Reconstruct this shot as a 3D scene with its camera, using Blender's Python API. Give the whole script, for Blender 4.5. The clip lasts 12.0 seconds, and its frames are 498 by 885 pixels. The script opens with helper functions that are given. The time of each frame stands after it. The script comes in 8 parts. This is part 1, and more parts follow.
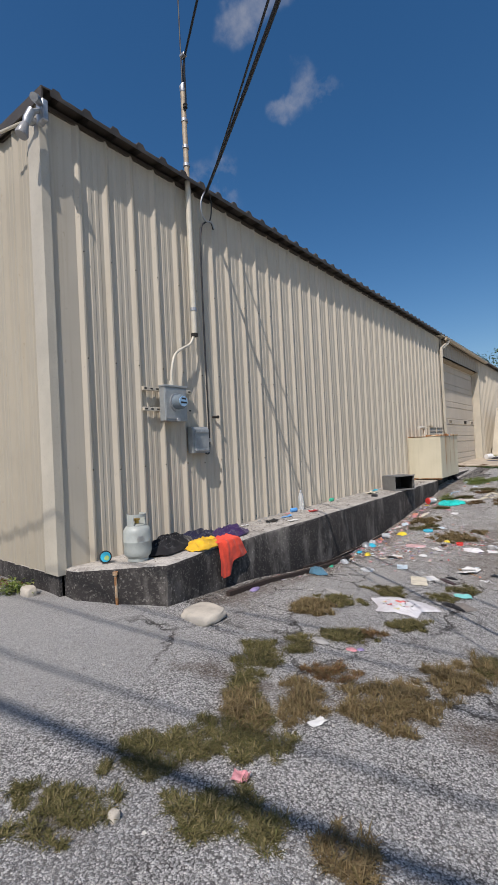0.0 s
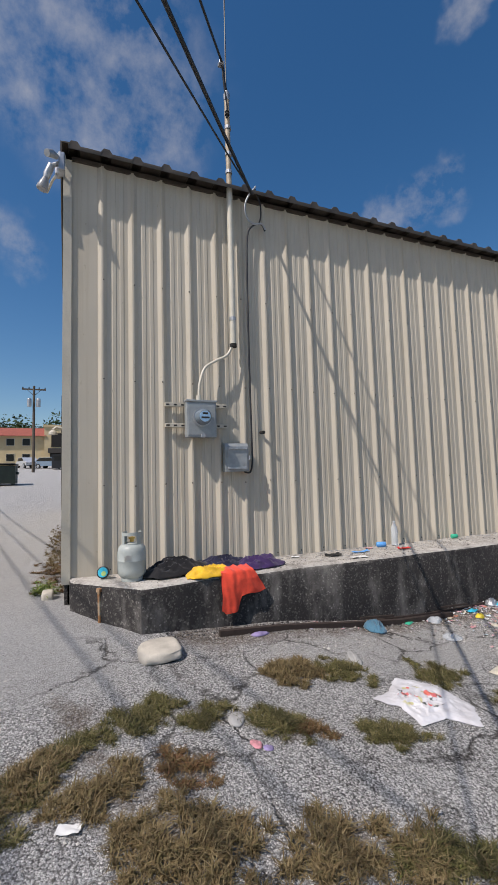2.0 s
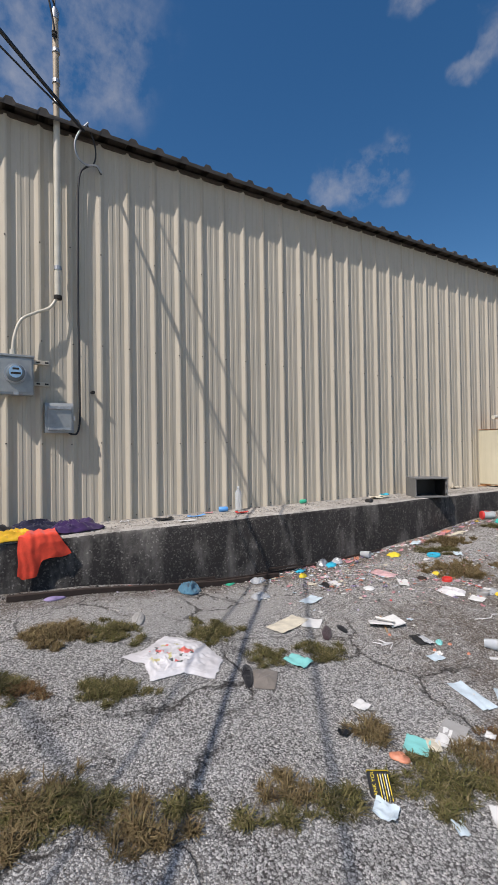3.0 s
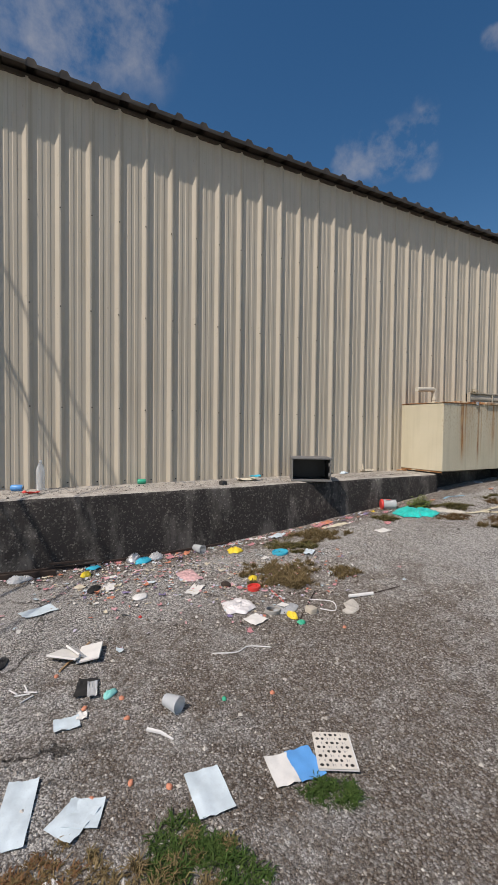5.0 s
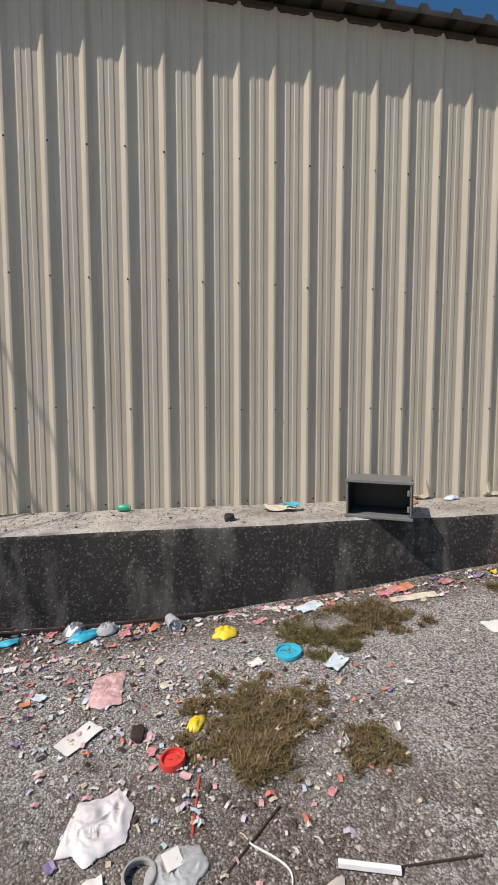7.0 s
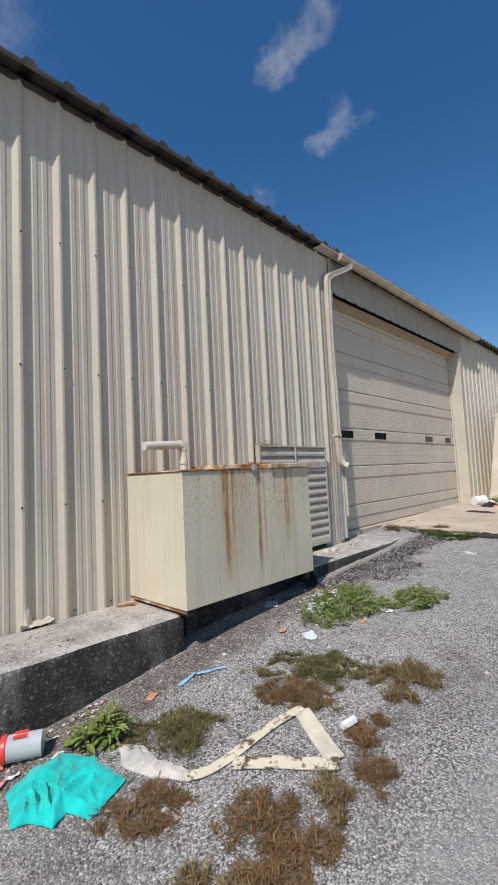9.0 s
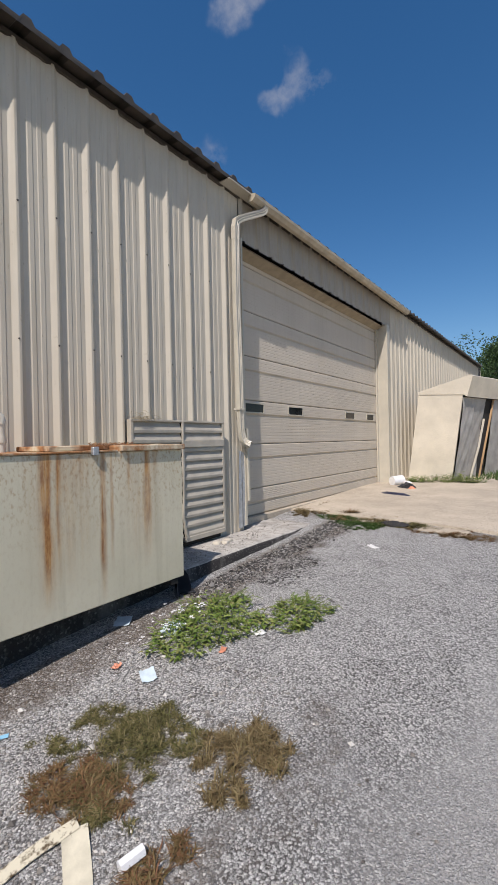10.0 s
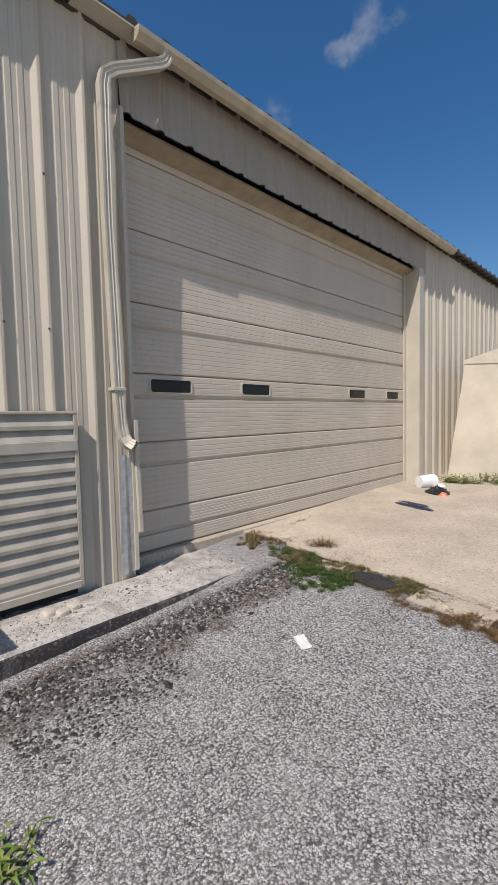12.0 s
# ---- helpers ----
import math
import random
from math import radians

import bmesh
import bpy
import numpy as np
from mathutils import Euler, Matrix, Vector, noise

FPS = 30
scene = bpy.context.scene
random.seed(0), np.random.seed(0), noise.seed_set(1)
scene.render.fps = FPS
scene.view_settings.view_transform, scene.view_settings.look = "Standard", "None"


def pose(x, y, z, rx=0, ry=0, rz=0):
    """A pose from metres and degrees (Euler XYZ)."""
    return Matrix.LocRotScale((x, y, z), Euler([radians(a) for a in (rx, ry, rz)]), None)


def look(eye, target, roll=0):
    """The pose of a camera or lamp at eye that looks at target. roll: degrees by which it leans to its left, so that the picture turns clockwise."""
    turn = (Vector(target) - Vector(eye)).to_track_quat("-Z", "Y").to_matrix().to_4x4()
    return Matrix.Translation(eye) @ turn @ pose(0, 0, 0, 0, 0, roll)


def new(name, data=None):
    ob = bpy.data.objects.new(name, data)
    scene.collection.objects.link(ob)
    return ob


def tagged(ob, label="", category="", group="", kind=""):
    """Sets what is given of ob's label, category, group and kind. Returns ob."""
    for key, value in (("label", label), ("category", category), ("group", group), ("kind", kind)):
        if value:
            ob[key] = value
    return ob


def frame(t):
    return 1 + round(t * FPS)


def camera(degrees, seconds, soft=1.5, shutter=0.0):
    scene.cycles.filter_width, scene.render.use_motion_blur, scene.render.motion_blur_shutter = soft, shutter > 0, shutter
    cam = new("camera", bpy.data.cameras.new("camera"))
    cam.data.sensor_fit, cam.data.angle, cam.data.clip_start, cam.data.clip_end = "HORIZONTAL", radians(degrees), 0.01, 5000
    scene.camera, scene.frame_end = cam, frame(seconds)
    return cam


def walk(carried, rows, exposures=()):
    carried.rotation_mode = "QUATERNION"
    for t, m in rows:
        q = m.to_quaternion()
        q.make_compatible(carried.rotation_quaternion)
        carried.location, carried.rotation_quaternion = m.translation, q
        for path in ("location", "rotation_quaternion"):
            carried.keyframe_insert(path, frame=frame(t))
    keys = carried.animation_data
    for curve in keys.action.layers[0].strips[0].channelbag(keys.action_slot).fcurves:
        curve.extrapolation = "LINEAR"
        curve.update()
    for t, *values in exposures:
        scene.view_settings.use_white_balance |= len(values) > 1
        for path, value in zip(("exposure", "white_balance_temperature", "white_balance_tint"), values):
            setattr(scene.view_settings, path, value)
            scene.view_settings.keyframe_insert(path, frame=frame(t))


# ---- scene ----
cam = camera(59.5, 12.0, soft=1.0)
PATH = [
    (0, (0.0339, 0.018, 1.446), (-1.2191, 1.5768, 1.473), -2.8),
    (0.5, (0.1183, 0.4695, 1.418), (-1.2929, 1.8854, 1.458), -3.5),
    (1, (0.2893, 0.9985, 1.426), (-1.4049, 2.0597, 1.48), -2.7),
    (1.5, (0.5043, 1.5177, 1.412), (-1.2997, 2.3713, 1.538), -1.7),
    (2, (0.8252, 2.0596, 1.358), (-1.0104, 2.838, 1.514), -1.6),
    (2.5, (1.114, 2.6073, 1.278), (-0.6732, 3.505, 1.322), -2.7),
    (2.6, (1.1553, 2.7305, 1.268), (-0.621, 3.6493, 1.303), -1.9),
    (2.9, (1.242, 3.127, 1.23), (-0.4858, 4.1351, 1.26), -0.8),
    (3, (1.2743, 3.2562, 1.224), (-0.4496, 4.2703, 1.25), -0.8),
    (3.5, (1.3636, 3.8907, 1.19), (-0.3543, 4.9148, 1.202), -0.3),
    (3.7, (1.3792, 4.1408, 1.146), (-0.2734, 5.2683, 1.162), -0.1),
    (5.3, (1.3748, 6.1088, 1.08), (-0.4509, 6.9143, 0.943), 1.1),
    (5.5, (1.2997, 6.2954, 1.065), (-0.5909, 6.9155, 0.859), 0.6),
    (6, (0.9094, 6.6931, 0.996), (-1.0394, 7.0079, 0.672), -0.6),
    (6.5, (0.4827, 7.1587, 1.082), (-1.478, 7.4574, 0.82), -2.3),
    (6.7, (0.2897, 7.3426, 1.175), (-1.68, 7.6252, 0.972), -1.1),
    (8.5, (-0.3452, 9.0589, 1.44), (-2.0065, 10.1474, 1.674), -1.8),
    (8.6, (-0.3418, 9.165, 1.449), (-1.9238, 10.3659, 1.685), -2.3),
    (8.7, (-0.3555, 9.2759, 1.463), (-1.856, 10.5803, 1.678), -2.8),
    (8.8, (-0.363, 9.3698, 1.464), (-1.8109, 10.7365, 1.654), -2.9),
    (9, (-0.3563, 9.5819, 1.47), (-1.7396, 11.0179, 1.617), -2.8),
    (9.5, (-0.3712, 10.0958, 1.515), (-1.6352, 11.6445, 1.56), -2.1),
    (10, (-0.4526, 10.6884, 1.579), (-1.6429, 12.2955, 1.571), -1.2),
    (10.5, (-0.4375, 11.3515, 1.633), (-1.6437, 12.9475, 1.61), -1),
    (11, (-0.5591, 11.9838, 1.667), (-2.016, 13.3534, 1.639), -0.1),
    (11.5, (-0.6088, 12.6265, 1.704), (-2.1313, 13.9217, 1.641), -0.9),
    (11.6, (-0.6337, 12.7753, 1.712), (-2.1602, 14.0656, 1.639), -1.5),
    (12, (-0.653, 13.3582, 1.745), (-2.0593, 14.7761, 1.627), -1.2),
]
walk(cam, [(t, look(eye, target, roll)) for t, eye, target, roll in PATH],
     [(0, -0.10, 6850, 15), (2.5, -0.04, 6900, 15), (3.7, -0.07, 6950, 14), (5.3, -0.20, 7350, 15), (6.7, -0.08, 7350, 15), (8.5, 0.02, 6600, 14), (10, 0.06, 6750, 15), (12, 0.02, 6850, 15)])

# ---- sky, sun ----
SUN = Vector((1.0, -2.55, 3.5)).normalized()          # towards the sun
ELEV = math.asin(SUN.z)
sun = new("sun", bpy.data.lights.new("sun", "SUN"))
sun.data.energy, sun.data.angle, sun.data.color = 4.25, radians(0.45), (1.0, 0.98, 0.95)
sun.rotation_mode = "QUATERNION"
sun.rotation_quaternion = SUN.to_track_quat("Z", "Y")
scene.view_settings.exposure = 0.0

world = bpy.data.worlds.new("sky")
scene.world = world
world.use_nodes = True
wn, wl = world.node_tree.nodes, world.node_tree.links
wn.clear()
w_out, w_bg, w_sky = wn.new("ShaderNodeOutputWorld"), wn.new("ShaderNodeBackground"), wn.new("ShaderNodeTexSky")
w_sky.sky_type, w_sky.sun_disc, w_sky.sun_elevation = "NISHITA", False, ELEV
w_sky.sun_rotation = math.atan2(SUN.x, SUN.y)
w_sky.air_density, w_sky.dust_density, w_sky.ozone_density = 1.0, 0.8, 1.5
w_bg.inputs["Strength"].default_value = 0.074
w_co, w_noise, w_warp = wn.new("ShaderNodeTexCoord"), wn.new("ShaderNodeTexNoise"), wn.new("ShaderNodeTexNoise")
w_noise.inputs["Scale"].default_value, w_noise.inputs["Detail"].default_value, w_noise.inputs["Roughness"].default_value = 13.0, 8.0, 0.6
wl.new(w_co.outputs["Generated"], w_noise.inputs["Vector"])
w_warp.inputs["Scale"].default_value, w_warp.inputs["Detail"].default_value = 9.0, 6.0
wl.new(w_co.outputs["Generated"], w_warp.inputs["Vector"])
w_bend = wn.new("ShaderNodeVectorMath")
w_bend.operation = "MULTIPLY_ADD"
w_bend.inputs[1].default_value, w_bend.inputs[2].default_value = (0.17, 0.17, 0.17), (-0.085, -0.085, -0.085)
wl.new(w_warp.outputs["Color"], w_bend.inputs[0])
w_dir = wn.new("ShaderNodeVectorMath")
w_dir.operation = "ADD"
wl.new(w_co.outputs["Generated"], w_dir.inputs[0])
wl.new(w_bend.outputs["Vector"], w_dir.inputs[1])
w_unit = wn.new("ShaderNodeVectorMath")
w_unit.operation = "NORMALIZE"
wl.new(w_dir.outputs["Vector"], w_unit.inputs[0])
w_mask = None
# fair-weather clouds: direction, angular radius (degrees)
CLOUDS = [((-0.368, 0.682, 0.632), 2.6), ((-0.400, 0.672, 0.623), 1.8), ((-0.437, 0.658, 0.613), 2.4), ((-0.360, 0.573, 0.736), 2.8), ((-0.395, 0.566, 0.724), 2.4), ((-0.430, 0.558, 0.710), 2.8), ((-0.61, 0.602, 0.512), 3.4), ((-0.585, 0.624, 0.520), 3.8), ((-0.56, 0.642, 0.528), 3.4), ((-0.73, 0.07, 0.68), 13.0), ((-0.70, 0.0, 0.715), 13.0), ((-0.882, -0.085, 0.463), 4.0)]
for way, size in CLOUDS:
    dot, ramp = wn.new("ShaderNodeVectorMath"), wn.new("ShaderNodeMapRange")
    dot.operation = "DOT_PRODUCT"
    dot.inputs[1].default_value = Vector(way).normalized()
    ramp.inputs["From Min"].default_value, ramp.inputs["From Max"].default_value = math.cos(radians(size)), math.cos(radians(size * 0.1))
    wl.new(w_unit.outputs["Vector"], dot.inputs[0])
    ramp.interpolation_type = "SMOOTHERSTEP"
    wl.new(dot.outputs["Value"], ramp.inputs["Value"])
    if w_mask is None:
        w_mask = ramp.outputs["Result"]
    else:
        top = wn.new("ShaderNodeMath")
        top.operation = "MAXIMUM"
        wl.new(w_mask, top.inputs[0])
        wl.new(ramp.outputs["Result"], top.inputs[1])
        w_mask = top.outputs[0]
w_half, w_edge, w_mix = wn.new("ShaderNodeMath"), wn.new("ShaderNodeMapRange"), wn.new("ShaderNodeMixRGB")
w_edge.inputs["From Min"].default_value, w_edge.inputs["From Max"].default_value, w_edge.inputs["To Max"].default_value = 0.40, 0.78, 0.62
wl.new(w_noise.outputs["Fac"], w_edge.inputs["Value"])
w_half.operation = "MULTIPLY"
wl.new(w_mask, w_half.inputs[0])
wl.new(w_edge.outputs["Result"], w_half.inputs[1])
w_mix.inputs["Color2"].default_value = (6.5, 6.8, 7.4, 1)
wl.new(w_half.outputs[0], w_mix.inputs["Fac"])
w_hue = wn.new("ShaderNodeHueSaturation")
w_hue.inputs["Saturation"].default_value, w_hue.inputs["Value"].default_value = 1.37, 1.52
wl.new(w_sky.outputs["Color"], w_hue.inputs["Color"])
wl.new(w_hue.outputs["Color"], w_mix.inputs["Color1"])
wl.new(w_mix.outputs["Color"], w_bg.inputs["Color"])
wl.new(w_bg.outputs["Background"], w_out.inputs["Surface"])


# ---- materials ----
def material(name, rough=0.7, metal=0.0, spec=0.5):
    m = bpy.data.materials.new(name)
    m.use_nodes = True
    b = m.node_tree.nodes["Principled BSDF"]
    b.inputs["Roughness"].default_value, b.inputs["Metallic"].default_value = rough, metal
    b.inputs["Specular IOR Level"].default_value = spec
    return m, m.node_tree.nodes, m.node_tree.links, b


def mixed(nt, ln, fac, a, b):
    n = nt.new("ShaderNodeMixRGB")
    for sock, v in (("Fac", fac), ("Color1", a), ("Color2", b)):
        if isinstance(v, (int, float)):
            n.inputs[sock].default_value = v
        elif isinstance(v, tuple):
            n.inputs[sock].default_value = (*v, 1)
        else:
            ln.new(v, n.inputs[sock])
    return n.outputs["Color"]


def noised(nt, ln, scale, detail=4, stretch=(1, 1, 1), rough=0.55, shift=(0, 0, 0), kind="Object"):
    co, mp, no = nt.new("ShaderNodeTexCoord"), nt.new("ShaderNodeMapping"), nt.new("ShaderNodeTexNoise")
    mp.inputs["Scale"].default_value, mp.inputs["Location"].default_value = stretch, shift
    no.inputs["Scale"].default_value, no.inputs["Detail"].default_value, no.inputs["Roughness"].default_value = scale, detail, rough
    ln.new(co.outputs[kind], mp.inputs["Vector"])
    ln.new(mp.outputs["Vector"], no.inputs["Vector"])
    return no.outputs["Fac"]


def ranged(nt, ln, v, a, b, c=0.0, d=1.0):
    n = nt.new("ShaderNodeMapRange")
    for sock, val in (("From Min", a), ("From Max", b), ("To Min", c), ("To Max", d)):
        n.inputs[sock].default_value = val
    ln.new(v, n.inputs["Value"])
    return n.outputs["Result"]


def bumped(nt, ln, b, h, strength, dist):
    n = nt.new("ShaderNodeBump")
    n.inputs["Strength"].default_value, n.inputs["Distance"].default_value = strength, dist
    ln.new(h, n.inputs["Height"])
    ln.new(n.outputs["Normal"], b.inputs["Normal"])


def plain(name, col, rough=0.7, metal=0.0, var=0.25, scale=9.0, bump=0.15, dist=0.004, spec=0.5, per=0.0, stretch=(1, 1, 1)):
    """A worn surface: one colour with a broad and a fine variation, and a fine relief."""
    m, nt, ln, b = material(name, rough, metal, spec)
    lo, hi = tuple(c * (1 - var) for c in col), tuple(min(1, c * (1 + var * 0.5)) for c in col)
    c = mixed(nt, ln, ranged(nt, ln, noised(nt, ln, scale, 5, stretch), 0.3, 0.7), lo, hi)
    fine = noised(nt, ln, scale * 14, 3, stretch)
    c = mixed(nt, ln, ranged(nt, ln, fine, 0.55, 0.8, 0, 0.35), c, tuple(v * 0.6 for v in col))
    if per:
        info, hsv = nt.new("ShaderNodeObjectInfo"), nt.new("ShaderNodeHueSaturation")
        ln.new(ranged(nt, ln, info.outputs["Random"], 0, 1, 1 - per, 1 + per), hsv.inputs["Value"])
        ln.new(c, hsv.inputs["Color"])
        c = hsv.outputs["Color"]
    ln.new(c, b.inputs["Base Color"])
    if bump:
        bumped(nt, ln, b, fine, bump, dist)
    return m


def siding_material(name, col, streak):
    """Chalky baked enamel on sheet steel: run-off streaks, faint dirt, a few scuffs."""
    m, nt, ln, b = material(name, 0.6, 0.0, 0.2)
    c = mixed(nt, ln, ranged(nt, ln, noised(nt, ln, 1.1, 4), 0.3, 0.7), tuple(v * 0.93 for v in col), tuple(min(1, v * 1.05) for v in col))
    run = noised(nt, ln, 14, 6, (1, 1, 0.035), 0.6)
    c = mixed(nt, ln, ranged(nt, ln, run, 0.52, 0.72, 0, streak), c, (0.36, 0.29, 0.19))
    spot = noised(nt, ln, 26, 5, (1, 1, 0.5))
    c = mixed(nt, ln, ranged(nt, ln, spot, 0.66, 0.74, 0, 0.35), c, (0.25, 0.20, 0.13))
    ln.new(c, b.inputs["Base Color"])
    ln.new(ranged(nt, ln, run, 0.3, 0.7, 0.5, 0.7), b.inputs["Roughness"])
    bumped(nt, ln, b, noised(nt, ln, 3.5, 3, (1, 1, 0.3)), 0.25, 0.012)
    return m


SIDING = siding_material("cream_steel_siding", (0.525, 0.472, 0.38), 0.34)
# streaks are grime; the darker base colour also carries the gutter's shade
HEADER = siding_material("grimy_shaded_header", (0.37, 0.325, 0.26), 0.9)
# same cream siding, colour darkened so the sun-facing end wall comes out less bright
SIDING_END_DIMMED = siding_material("cream_steel_end_dimmed", (0.39, 0.35, 0.275), 0.2)
DOOR_PAINT = siding_material("door_enamel", (0.54, 0.475, 0.385), 0.15)
CABINET_PAINT = siding_material("cabinet_enamel", (0.62, 0.58, 0.44), 0.1)
LOUVRE = plain("dusty_louvre_enamel", (0.44, 0.395, 0.32), 0.55, 0, 0.2, 5, 0.05)
TRIM = plain("cream_trim", (0.50, 0.455, 0.365), 0.45, 0, 0.12, 3, 0.05)
SOFFIT = plain("tan_plywood", (0.33, 0.27, 0.185), 0.8, 0, 0.25, 6)
ROOF = plain("weathered_roof_steel", (0.085, 0.07, 0.055), 0.55, 0.2, 0.3, 5)
DARK = plain("dark_gap", (0.02, 0.018, 0.016), 0.9, 0, 0.2)
GALV = plain("galvanised_steel", (0.45, 0.46, 0.47), 0.45, 0.7, 0.25, 20, 0.1)
GREY_BOX = plain("grey_enamel", (0.32, 0.34, 0.34), 0.45, 0.2, 0.18, 12, 0.05)
PVC = plain("cream_pvc", (0.60, 0.56, 0.46), 0.4, 0, 0.12, 8, 0.05)
BLACK_RUBBER = plain("black_cable", (0.018, 0.018, 0.02), 0.55, 0, 0.2)
SCREW = plain("screw_steel", (0.10, 0.09, 0.08), 0.5, 0.6, 0.3, 40)
GLASS, g_nt, g_ln, g_b = material("dark_window_glass", 0.08, 0.0, 0.25)
g_b.inputs["Base Color"].default_value = (0.012, 0.012, 0.014, 1)


def concrete_material(name, col, dark, black_face=False):
    m, nt, ln, b = material(name, 0.9, 0, 0.25)
    big = noised(nt, ln, 1.3, 6, (1, 1, 1), 0.65)
    c = mixed(nt, ln, ranged(nt, ln, big, 0.3, 0.7), tuple(v * 0.75 for v in col), tuple(v * 1.15 for v in col))
    co, vo = nt.new("ShaderNodeTexCoord"), nt.new("ShaderNodeTexVoronoi")
    vo.inputs["Scale"].default_value = 70
    ln.new(co.outputs["Object"], vo.inputs["Vector"])
    sep = nt.new("ShaderNodeSeparateColor")
    ln.new(vo.outputs["Color"], sep.inputs["Color"])
    if black_face:
        # old tar and algae on the upright face, worn through in runs
        geo, nx = nt.new("ShaderNodeNewGeometry"), nt.new("ShaderNodeSeparateXYZ")
        ln.new(geo.outputs["True Normal"], nx.inputs["Vector"])
        moss = ranged(nt, ln, noised(nt, ln, 4.5, 7, (1, 1, 1), 0.72, (2, 0, 0)), 0.44, 0.62, 0, 0.6)
        c = mixed(nt, ln, moss, c, (0.16, 0.145, 0.125))
        up = ranged(nt, ln, nx.outputs["Z"], 0.45, 0.8, 1, 0)
        wear = noised(nt, ln, 2.2, 7, (1, 1, 0.45), 0.7)
        run = noised(nt, ln, 3, 5, (1, 1, 0.35), 0.6)
        add = nt.new("ShaderNodeMath")
        add.operation = "ADD"
        ln.new(wear, add.inputs[0])
        ln.new(run, add.inputs[1])
        tar = ranged(nt, ln, add.outputs[0], 1.0, 1.34, 0.98, 0.5)
        mul = nt.new("ShaderNodeMath")
        mul.operation = "MULTIPLY"
        ln.new(tar, mul.inputs[0])
        ln.new(up, mul.inputs[1])
        c = mixed(nt, ln, mul.outputs[0], c, dark)
    speck = ranged(nt, ln, sep.outputs["Red"], 0.90, 0.98, 0, 0.55)
    if black_face:
        few = nt.new("ShaderNodeMath")
        few.operation = "MULTIPLY"
        ln.new(speck, few.inputs[0])
        ln.new(ranged(nt, ln, mul.outputs[0], 0, 1, 1, 0.28), few.inputs[1])
        speck = few.outputs[0]
    c = mixed(nt, ln, speck, c, tuple(min(1, v * 1.4) for v in col))
    c = mixed(nt, ln, ranged(nt, ln, sep.outputs["Green"], 0.80, 0.95, 0, 0.4), c, tuple(v * 0.3 for v in col))
    ln.new(c, b.inputs["Base Color"])
    bumped(nt, ln, b, vo.outputs["Distance"], 0.6 if black_face else 0.4, 0.006)
    return m


KERB = concrete_material("tarred_concrete", (0.47, 0.44, 0.395), (0.030, 0.027, 0.026), True)
PAD = concrete_material("tan_concrete", (0.47, 0.40, 0.31), (0.2, 0.17, 0.13))


